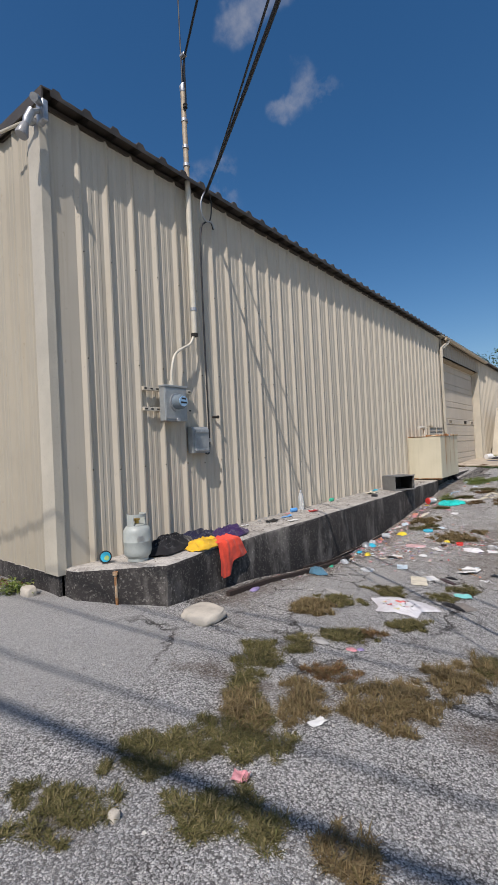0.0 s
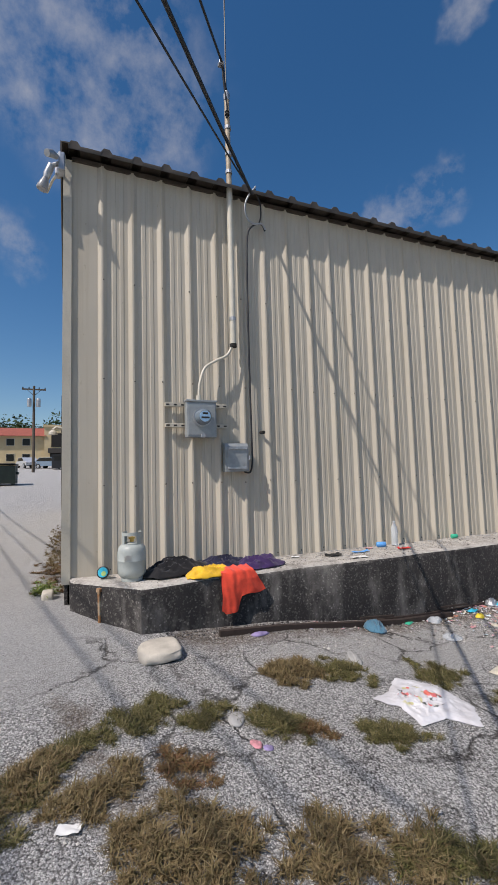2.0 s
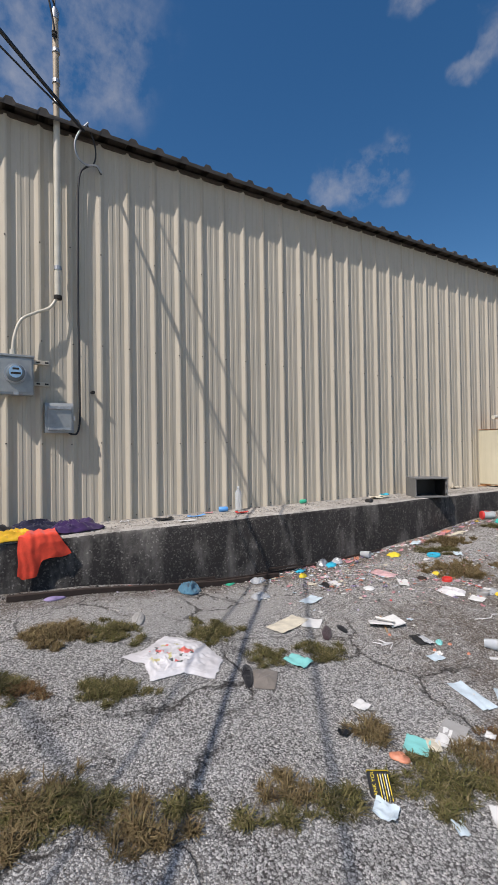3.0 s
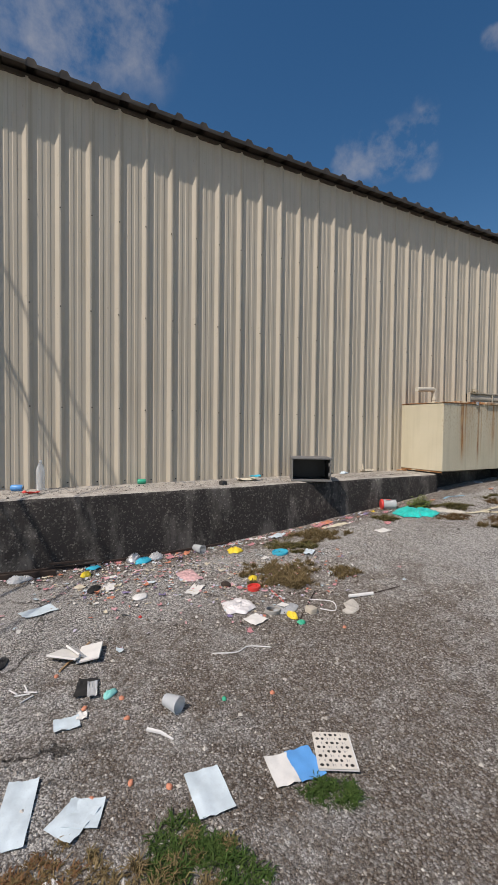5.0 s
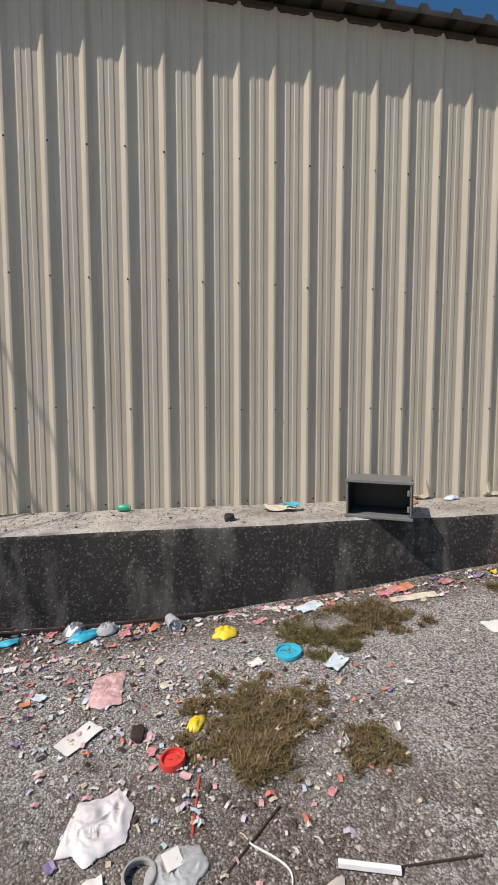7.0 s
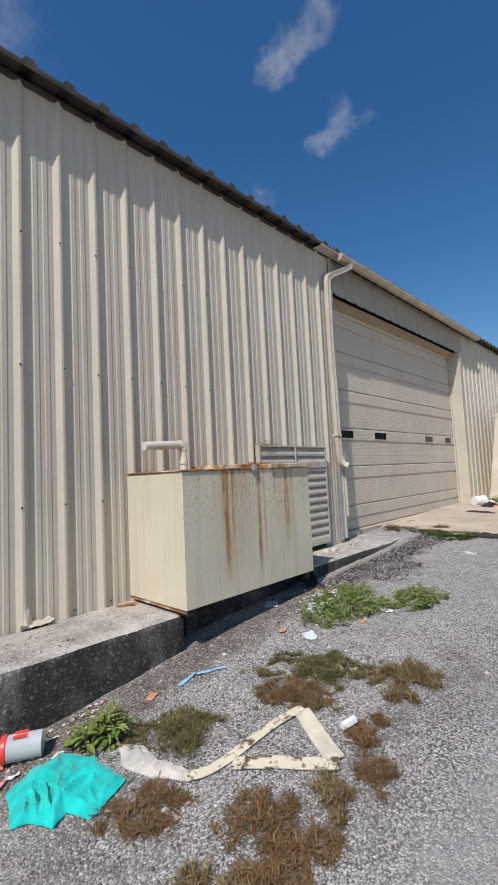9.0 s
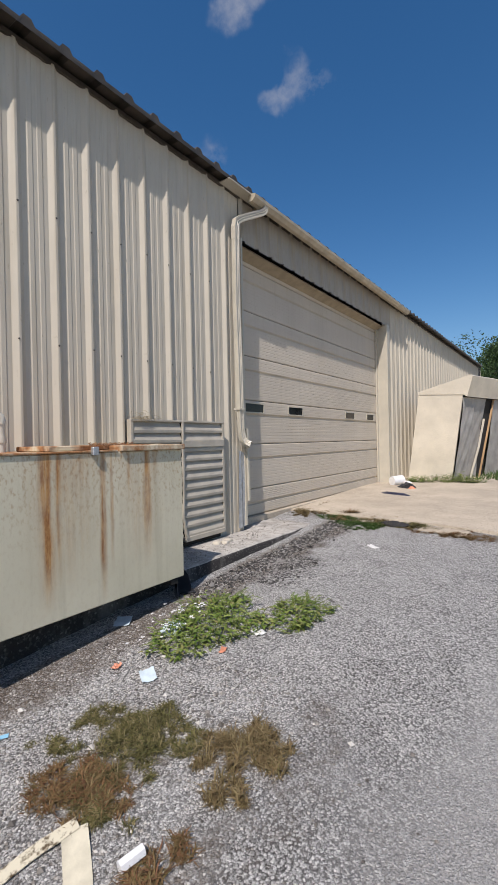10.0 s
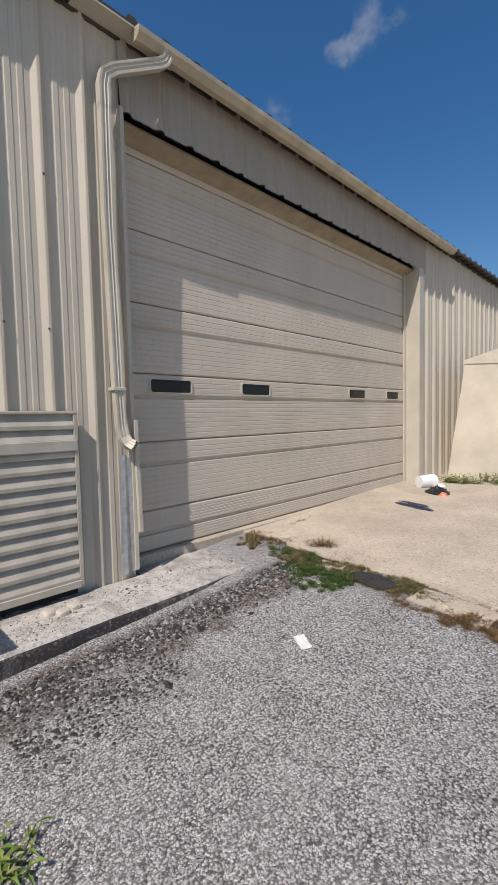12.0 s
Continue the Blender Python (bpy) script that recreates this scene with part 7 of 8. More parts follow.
def cup_thing(x, y, turn, r0, r1, l, mat, label, band=None):
    root = tagged(empty("plastic_cup", (0, 0, 0)), label, "cup")
    root.matrix_basis = lying(x, y, terrain(x, y), r1, turn)
    part("body", Shape().lathe((0, 0, -l / 2), [(r0, 0), (r0 + (r1 - r0) * 0.5, l * 0.5), (r1, l), (r1 - 0.003, l), (r0 - 0.003, 0.004), (0.004, 0.004)], 26), mat, root, smooth=40)
    if band:
        part("lid", Shape().lathe((0, 0, l / 2 - 0.012), [(r1 + 0.004, 0), (r1 + 0.006, 0.012), (r1, 0.03), (r1 * 0.6, 0.032)], 26), band, root, "red screw lid", smooth=40)
    return root


tub = cup_thing(-3.06, 10.48, 240, 0.066, 0.068, 0.19, CLEAR, "clear plastic jar with a red lid lying by the kerb", RED)
part("label_patch", Shape().box(-0.05, 0.02, -0.04, 0.04, 0.0, 0.001), RED, tub, "dark red printed label", at=Matrix.Translation((-0.0665, 0, 0)) @ Matrix.Rotation(radians(90), 4, "Y"))
cup_thing(-3.02, 7.58, 20, 0.035, 0.05, 0.13, CLEAR, "crushed clear plastic cup by the kerb")
cup_thing(-0.66, 6.485, 30, 0.03, 0.042, 0.09, CLEAR, "crushed clear cup on the gravel")
cloth_thing("food_tray", -1.335, 7.60, 0.08, 0.11, 0.03, 20, CLEAR, "clear plastic food tray with a white label", "tray", seed=3.4, lobes=0.08)
sheet_thing("paper_label", -1.35, 7.59, 0.07, 0.06, 20, PAPER, "white label stuck on the plastic tray", "label", 0.004, 0.03, seed=2)
cloth_thing("yellow_pouch", -1.20, 7.57, 0.05, 0.028, 0.04, 10, YELLOW, "small yellow plastic pouch on the gravel", "pouch", seed=2.9, rings=10, spokes=30, lobes=0.15)
cloth_thing("green_scrap", -1.10, 7.58, 0.03, 0.03, 0.02, 0, GREEN, "small green plastic scrap on the gravel", "scrap", seed=1, rings=5, spokes=14)
cloth_thing("white_rag", -1.54, 7.30, 0.14, 0.14, 0.035, 20, C_WHITE, "crumpled white and pink rag on the gravel", "rag", seed=5.1, rings=20, spokes=80, outline=[(-0.01, -0.11), (-0.13, -0.08), (-0.13, 0.01), (-0.17, 0.07), (-0.07, 0.14), (0.07, 0.12), (0.12, 0.03), (0.15, -0.01), (0.09, -0.06), (0.09, -0.12)])
cloth_thing("pink_bag", -2.37, 7.22, 0.14, 0.12, 0.025, 40, PINK_PRINT, "torn pink printed bag in the grit", "bag", seed=5.9, rings=16, spokes=60, outline=[(-0.15, -0.08), (-0.17, -0.02), (-0.18, 0.09), (0.10, 0.09), (0.15, 0.00), (0.11, -0.09)])
cloth_thing("plastic_glove", -1.10, 8.03, 0.10, 0.10, 0.012, 60, C_FILM, "flattened pale plastic glove on the gravel", "glove", seed=6.6, rings=14, spokes=80, outline=[(-0.08, 0.00), (-0.11, 0.12), (-0.01, 0.09), (0.06, 0.03), (0.08, -0.05), (0.06, -0.09), (0.01, -0.09), (-0.01, -0.03)])
cloth_thing("yellow_wrapper", -2.86, 7.94, 0.08, 0.10, 0.05, 60, YELLOW, "crumpled yellow plastic bag in the grit", "wrapper", seed=7.7, lobes=0.5, rings=8, spokes=26)
cloth_thing("yellow_scrap", -2.02, 7.70, 0.04, 0.06, 0.03, 60, YELLOW, "small yellow scrap in the weeds", "scrap", seed=7.2, rings=6, spokes=18)
cloth_thing("teal_wrapper", -3.02, 6.97, 0.06, 0.11, 0.05, 20, CYAN, "crumpled teal wrapper by the kerb", "wrapper", seed=8.1, lobes=0.5, rings=8, spokes=24)
cloth_thing("foil_bag", -3.10, 6.90, 0.07, 0.08, 0.09, 20, GALV, "crumpled silver foil bag by the kerb", "bag", seed=8.6, rings=9, spokes=26)
cloth_thing("clear_bag", -3.08, 7.12, 0.07, 0.08, 0.07, 20, CLEAR, "crumpled clear bag by the kerb", "bag", seed=8.3, rings=9, spokes=26)
cloth_thing("yellow_cup_scrap", -2.84, 6.39, 0.05, 0.05, 0.05, 20, YELLOW, "crushed yellow cup in the grit", "cup", seed=8.9, rings=6, spokes=18)
cloth_thing("dark_wrapper", -2.46, 6.40, 0.05, 0.09, 0.03, 60, BLACK_PL, "crumpled black wrapper in the grit", "wrapper", seed=9.9, rings=6, spokes=18)
cloth_thing("clear_wrapper", -2.50, 5.58, 0.09, 0.12, 0.03, 40, CLEAR, "crumpled clear wrapper on the asphalt", "wrapper", seed=4.7)
cloth_thing("white_wrapper", -2.1, 6.70, 0.06, 0.07, 0.02, 40, WHITE_PL, "looped white mask strap in the grit", "strap", seed=4.4, rings=6, spokes=18)
cloth_thing("teal_scrap", -0.92, 6.235, 0.025, 0.045, 0.02, 40, TEAL_CARD, "crumpled blue sweet wrapper on the gravel", "wrapper", seed=1.4, rings=6, spokes=18)
sheet_thing("film_packet", -1.02, 6.13, 0.10, 0.155, 72, BLACK_PL, "black and clear film packet on the gravel", "packet", 0.02, seed=6)
sheet_thing("clear_window", -0.98, 6.155, 0.05, 0.13, 80, CLEAR, "clear window strip of the packet on the gravel", "packet", 0.02, 0.014, seed=6)
cloth_thing("orange_wrapper", -0.226, 4.978, 0.05, 0.035, 0.02, 30, ORANGE, "orange and white wrapper in the weeds", "wrapper", seed=2.2, rings=8, spokes=22)
tagged(part("plastic_knife", Shape().tube([(-0.58, 6.335, terrain(-0.58, 6.335) + 0.008), (-0.53, 6.385, terrain(-0.53, 6.385) + 0.01), (-0.47, 6.425, terrain(-0.47, 6.425) + 0.006)], [0.009, 0.008, 0.004], 5), WHITE_PL), "white plastic knife on the gravel", "knife")
for k, (x, y, a) in enumerate(((-1.13, 5.79, 30), (-1.09, 5.83, 80), (-1.05, 5.85, 120), (-1.10, 5.87, 60), (-1.14, 5.85, 10))):
    d = Vector((math.cos(radians(a)), math.sin(radians(a)), 0)) * 0.035
    p = Vector((x, y, terrain(x, y) + 0.006))
    tagged(part("cotton_stick", Shape().tube([p - d, p + d], 0.004, 6), WHITE_PL), "short white paper stick on the asphalt", "stick", "white sticks")
for k, (x, y, c) in enumerate(((-1.2, 6.0, ORANGE), (-0.86, 6.28, ORANGE), (-0.70, 6.27, ORANGE), (-0.86, 6.1, ORANGE), (-0.33, 6.2, ORANGE), (-0.24, 6.33, ORANGE), (-0.55, 7.0, ORANGE), (-0.9, 7.8, ORANGE), (-1.72, 6.6, RED), (-0.62, 6.75, GREEN), (-0.32, 6.05, ORANGE))):
    cloth_thing("plastic_scrap", x, y, 0.015, 0.012, 0.012, k * 40, c, "small bright plastic scrap on the gravel", "scrap", seed=k * 1.7, rings=4, spokes=10)
tagged(part("string", Shape().tube(curve_points([(x, y, terrain(x, y) + 0.006) for x, y in ((-1.02, 6.86), (-0.97, 7.0), (-1.0, 7.1), (-0.93, 7.22))]), 0.004, 5), WHITE_PL), "pale length of string on the gravel", "string")
tagged(part("string", Shape().tube(curve_points([(x, y, terrain(x, y) + 0.006) for x, y in ((-1.38, 7.86), (-1.25, 7.98), (-1.12, 7.90), (-1.2, 7.82))]), 0.004, 5), WHITE_PL), "pale looped string on the gravel", "string")
for a, b, r, mat, label in (((-1.08, 7.53), (-1.50, 8.0), 0.005, DARKRUST, "thin dark stick on the gravel"), ((-1.20, 8.22), (-1.16, 8.62), 0.004, DARKRUST, "thin dark stick on the gravel"), ((-1.24, 8.14), (-1.17, 8.33), 0.014, WHITE_PL, "white paper roll on the gravel"), ((-1.82, 8.1), (-2.02, 8.25), 0.007, DRY, "dry pale twig in the weeds"), ((-1.70, 7.70), (-1.45, 7.66), 0.004, RED, "dark red plastic strip on the gravel"), ((-1.72, 11.60), (-1.70, 11.69), 0.022, WHITE_PL, "small white paper roll on the gravel"), ((-1.24, 6.02), (-1.50, 6.22), 0.007, WOOD, "thin wooden stick on the gravel")):
    tagged(part("stick", Shape().tube([(a[0], a[1], terrain(*a) + r), (b[0], b[1], terrain(*b) + r)], r, 6), mat), label, "stick")
rock_thing("stone", -1.57, 1.02, 0.03, 0.025, 0.03, ROCK, "small pale stone on the chip-seal", 1.5, category="stone")
rock_thing("stone", -1.20, 7.74, 0.05, 0.045, 0.04, ROCK, "pale fist-sized stone on the gravel", 4.5, category="stone")
rock_thing("asphalt_lump", -2.0, 7.42, 0.06, 0.04, 0.03, DARKRUST, "dark lump of asphalt in the grit", 5.5)

# ---- by the cabinet ----
cloth_thing("teal_cloth", -2.60, 10.47, 0.24, 0.24, 0.085, 30, C_TEAL, "crumpled bright teal cloth on the gravel", seed=3.3, rings=30, spokes=120, outline=[(-0.25, -0.15), (-0.31, -0.02), (-0.30, 0.15), (-0.10, 0.24), (0.19, 0.25), (0.25, 0.12), (0.26, 0.04), (0.13, -0.01), (0.17, -0.09), (0.04, -0.14), (0.01, -0.21), (-0.10, -0.18)])
cloth_thing("plastic_bag", -2.38, 10.87, 0.15, 0.15, 0.03, -60, C_FILM, "dirty translucent plastic sheet on the gravel", "plastic sheet", seed=4.9, rings=20, spokes=90, outline=[(-0.29, -0.04), (-0.21, 0.05), (0.06, 0.02), (0.24, 0.10), (0.26, 0.04), (0.06, -0.06), (-0.12, -0.11)])


def webbing():
    """A wide cream strap laid in a long bent loop."""
    def band(keys, w):
        pts, s, v = curve_points(keys, 10), Shape(), []
        for i, p in enumerate(pts):
            d = (pts[min(i + 1, len(pts) - 1)] - pts[max(0, i - 1)]).normalized()
            side = Vector((-d.y, d.x, 0)).normalized()
            for k in (-0.5, -0.2, 0.2, 0.5):
                q = p + side * w * k
                v.append((q.x, q.y, terrain(q.x, q.y) + 0.008 + p.z + 0.006 * abs(noise.noise((q.x * 9, q.y * 9, 1)))))
        n = 4
        N = len(v)
        f = [(j * n + i, j * n + i + 1, (j + 1) * n + i + 1, (j + 1) * n + i) for j in range(len(pts) - 1) for i in range(3)]
        s.add(v + [(a, b, c - 0.003) for a, b, c in v], f + [tuple(N + k for k in reversed(q)) for q in f])
        return s
    root = tagged(empty("webbing_strap", (-1.85, 11.3, terrain(-1.85, 11.3))), "wide dirty cream strap lying in a bent loop", "strap")
    inv = Matrix.Translation((1.85, -11.3, -terrain(-1.85, 11.3)))
    part("band", band([(-1.99, 11.60, 0.01), (-1.86, 11.53, 0.0), (-1.74, 11.46, 0.0), (-1.63, 11.40, 0.005)], 0.095), C_CREAM, root, at=inv, smooth=50)
    part("band", band([(-1.60, 11.38, 0.012), (-1.72, 11.31, 0.004), (-1.88, 11.22, 0.002), (-2.04, 11.10, 0.004)], 0.08), STAINED, root, "mud-stained stretch", at=inv, smooth=50)
    part("band", band([(-2.0, 11.62, 0.014), (-2.05, 11.45, 0.004), (-2.07, 11.25, 0.002), (-2.10, 11.02, 0.003), (-2.16, 10.90, 0.01)], 0.06), STAINED, root, "mud-stained stretch", at=inv, smooth=50)
    return root


def stained_material():
    m, nt, ln, b = material("mud_stained_webbing", 0.9, 0, 0.2)
    n = noised(nt, ln, 14, 6, (1, 1, 1), 0.7)
    c = mixed(nt, ln, ranged(nt, ln, n, 0.50, 0.58), (0.60, 0.55, 0.42), (0.10, 0.07, 0.04))
    ln.new(c, b.inputs["Base Color"])
    bumped(nt, ln, b, n, 0.3, 0.003)
    return m


STAINED = stained_material()
webbing()
sheet_thing("blue_strap", -2.80, 11.62, 0.03, 0.20, -30, BLUE_FADED, "faded blue plastic strap on the gravel", "strap", 0.012, seed=4)
sheet_thing("blue_strap", -2.86, 11.46, 0.03, 0.16, 10, BLUE_FADED, "end of a faded blue plastic strap", "strap", 0.012, seed=5)
cloth_thing("blue_mask", -2.80, 12.89, 0.09, 0.10, 0.05, 20, PAPER_BLUE, "crumpled pale blue mask by the weeds", "mask", seed=3.8, rings=8, spokes=24)


def hung_black_cloth():
    s, v, n, m = Shape(), [], 14, 10
    for j in range(n + 1):
        t = j / n
        for i in range(m + 1):
            u = i / m
            x = -3.42 + 0.26 * t ** 0.8 + 0.05 * math.sin(u * 6 + t * 3) * t
            y = 13.33 + 0.17 * u + 0.05 * noise.noise((t * 3, u * 2, 4)) - 0.03 * t
            z = 0.50 - (0.50 - terrain(x, y) - 0.015) * smooth01(t * 1.05) + 0.03 * abs(noise.noise((t * 5, u * 5, 1)))
            v.append((x, y, z))
    q = [(j * (m + 1) + i, j * (m + 1) + i + 1, (j + 1) * (m + 1) + i + 1, (j + 1) * (m + 1) + i) for j in range(n) for i in range(m)]
    N = len(v)
    return tagged(part("black_trousers", s.add(v + [(a - 0.03, b, c - 0.012) for a, b, c in v], q + [tuple(N + k for k in reversed(f)) for f in q]), C_BLACK, smooth=80), "black trousers hanging off the kerb behind the cabinet", "trousers")


hung_black_cloth()
for k, (x, y) in enumerate(((-3.72, 14.45), (-3.66, 14.52), (-3.70, 14.62))):
    rock_thing("concrete_chip", x, y, 0.06, 0.05, 0.035, ROCK, "broken concrete chip below the louvre", k * 2.1, 0.408, "chip")

# ---- by the roll-up door ----
wb = tagged(empty("white_bucket", (-3.62, 20.5, 0.50)), "white plastic tub lying by the door jamb", "tub")
wb.matrix_basis = lying(-3.60, 20.45, 0.50, 0.12, 60)
part("body", Shape().lathe((0, 0, -0.14), [(0.10, 0), (0.12, 0.28), (0.116, 0.28), (0.096, 0.006), (0.01, 0.006)], 24), WHITE_PL, wb, smooth=40)
cloth_thing("black_bag", -3.28, 20.08, 0.17, 0.26, 0.13, 40, C_BLACK, "black and white bag slumped on the apron", "bag", seed=2.0, base=0.505)
cloth_thing("white_bag", -3.30, 20.22, 0.09, 0.12, 0.05, 30, C_WHITE, "white plastic lump on the black bag", "bag", seed=2.7, base=0.60, rings=8, spokes=24)
cloth_thing("orange_packet", -3.10, 19.86, 0.07, 0.09, 0.07, 20, ORANGE, "orange packet beside the black bag", "packet", seed=3.0, base=0.505, rings=7, spokes=20)

# many small torn scraps caught in the grit below the kerb
rs = random.Random(77)
SCRAP_LOOKS = [(PINK, "pink"), (PAPER, "white"), (PAPER_CREAM, "cream"), (PAPER_BLUE, "pale blue"), (C_PINK, "faded pink"), (GREY_CARD, "grey"), (PURPLE, "purple"), (WHITE_PL, "white"), (ORANGE, "orange")]
for k in range(270):
    if k % 5 < 3:
        x, y = -3.17 + abs(rs.gauss(0, 0.16)), rs.uniform(5.9, 10.6)
    elif k % 5 == 3:
        x, y = rs.gauss(-2.62, 0.30), rs.gauss(6.75, 0.40)
    else:
        x, y = rs.gauss(-1.9, 0.5), rs.uniform(6.3, 9.0)
    if x > -0.9 or x < -3.19:
        continue
    mat, word = SCRAP_LOOKS[rs.randrange(len(SCRAP_LOOKS))]
    sheet_thing("litter_scrap", x, y, rs.uniform(0.012, 0.06), rs.uniform(0.012, 0.05), rs.uniform(0, 180), mat, "small torn " + word + " scrap in the grit", "scrap", rs.uniform(0.008, 0.03), 0.005, k * 0.77, group="scraps in the grit", n=3)


def shredded_litter():
    """Shreds too small to pick apart: torn wrappers and paper along the kerb foot and in the grit."""
    rnd, v, f = random.Random(31), [], []
    for k in range(1500):
        if k % 3 == 0:
            x, y = -3.19 + abs(rnd.gauss(0, 0.12)), rnd.uniform(4.2, 11.0)
        elif k % 3 == 1:
            x, y = rnd.gauss(-2.55, 0.32), rnd.gauss(6.9, 0.55)
        else:
            x, y = rnd.gauss(-2.0, 0.38), rnd.gauss(7.9, 0.5)
        if x < -3.2 or x > -1.2:
            continue
        a, w, l, up = rnd.uniform(0, 6.28), rnd.uniform(0.003, 0.012), rnd.uniform(0.006, 0.022), rnd.uniform(0.002, 0.010)
        c, d, z, n = math.cos(a), math.sin(a), terrain(x, y) + 0.008, len(v)
        for p, q, h in ((-l, -w, 0), (0, -w, up), (l, -w * 0.6, 0), (l, w, 0.002), (0, w * 0.8, up), (-l, w, 0)):
            v.append((x + p * c - q * d, y + p * d + q * c, z + h))
        f += [(n, n + 1, n + 4, n + 5), (n + 1, n + 2, n + 3, n + 4)]
    me = bpy.data.meshes.new("shredded_litter")
    me.from_pydata(v, [], f)
    m, nt, ln, b = material("shredded_paper", 0.7, 0, 0.3)
    geo, ramp = nt.new("ShaderNodeNewGeometry"), nt.new("ShaderNodeValToRGB")
    els = ramp.color_ramp.elements
    ramp.color_ramp.interpolation = "CONSTANT"
    els[0].color, els[1].color = (0.62, 0.60, 0.56, 1), (0.06, 0.045, 0.035, 1)
    els[1].position = 0.82
    for p, c in ((0.22, (0.60, 0.34, 0.35)), (0.38, (0.50, 0.46, 0.58)), (0.48, (0.56, 0.48, 0.34)), (0.60, (0.45, 0.56, 0.62)), (0.68, (0.30, 0.24, 0.18)), (0.76, (0.58, 0.20, 0.14))):
        els.new(p).color = (*c, 1)
    ln.new(geo.outputs["Random Per Island"], ramp.inputs["Fac"])
    ln.new(ramp.outputs["Color"], b.inputs["Base Color"])
    me.materials.append(m)
    return tagged(new("shredded_litter", me), "tiny torn shreds of wrappers and paper in the grit", "litter", kind="stuff")


shredded_litter()

# broken edge of the apron
cloth_thing("navy_rag", -3.20, 19.02, 0.42, 0.14, 0.05, -25, C_NAVY, "flat navy rag lying on the apron", "cloth", seed=5.2, base=0.484, lobes=0.5)
cloth_thing("tar_lump", -2.33, 16.42, 0.20, 0.10, 0.05, -5, plain("black_tar", (0.03, 0.028, 0.028), 0.85, 0, 0.3, 20, 0.5, 0.01), "black lump of old tar at the apron edge", "tar", seed=4.4)
sheet_thing("concrete_piece", -1.72, 16.36, 0.55, 0.24, -8, PAD, "broken pale slab of concrete at the apron edge", "concrete", 0.006, 0.008, seed=6.1, thick=0.02)
sheet_thing("concrete_piece", -2.78, 16.50, 0.24, 0.14, 12, PAD, "broken chip of concrete among the weeds", "concrete", 0.006, 0.010, seed=7.3, thick=0.02)
sheet_thing("brick_piece", -3.62, 17.05, 0.16, 0.20, 25, PAD, "broken flat piece of masonry by the door sill", "masonry", 0.004, 0.010, seed=2.2, thick=0.03)


# ---- weeds, gravel ----
def leaf_material(name, cols, rough=0.75):
    m, nt, ln, b = material(name, rough, 0, 0.25)
    geo, ramp = nt.new("ShaderNodeNewGeometry"), nt.new("ShaderNodeValToRGB")
    ramp.color_ramp.elements[0].color, ramp.color_ramp.elements[1].color = (*cols[0], 1), (*cols[-1], 1)
    for k, c in enumerate(cols[1:-1]):
        ramp.color_ramp.elements.new((k + 1) / (len(cols) - 1)).color = (*c, 1)
    ln.new(geo.outputs["Random Per Island"], ramp.inputs["Fac"])
    c = mixed(nt, ln, ranged(nt, ln, noised(nt, ln, 9, 3), 0.3, 0.7, 0, 0.35), ramp.outputs["Color"], tuple(v * 0.5 for v in cols[0]))
    ln.new(c, b.inputs["Base Color"])
    return m


LOOKS = {
    "olive": leaf_material("olive_weed", [(0.037, 0.033, 0.013), (0.089, 0.085, 0.026), (0.200, 0.163, 0.067), (0.067, 0.074, 0.018), (0.281, 0.222, 0.118), (0.111, 0.118, 0.030)]),
    "straw": leaf_material("straw_weed", [(0.104, 0.068, 0.032), (0.216, 0.152, 0.072), (0.304, 0.232, 0.120), (0.128, 0.104, 0.040), (0.176, 0.120, 0.064)]),
    "green": leaf_material("green_weed", [(0.022, 0.056, 0.009), (0.050, 0.099, 0.019), (0.081, 0.124, 0.031), (0.031, 0.062, 0.012)]),
    "red": leaf_material("rusty_weed", [(0.136, 0.060, 0.030), (0.212, 0.111, 0.051), (0.111, 0.085, 0.030), (0.255, 0.170, 0.085), (0.085, 0.072, 0.025)]),
}
LEAF = leaf_material("broad_leaf", [(0.07, 0.13, 0.02), (0.17, 0.24, 0.045), (0.28, 0.31, 0.10), (0.11, 0.17, 0.03), (0.24, 0.21, 0.08)], 0.5)
TREE_LEAF = leaf_material("tree_leaf", [(0.018, 0.04, 0.012), (0.04, 0.08, 0.02), (0.06, 0.105, 0.03), (0.03, 0.06, 0.015)], 0.6)
BARK = plain("bark", (0.10, 0.08, 0.06), 0.9, 0, 0.3, 6, 0.4, 0.02)


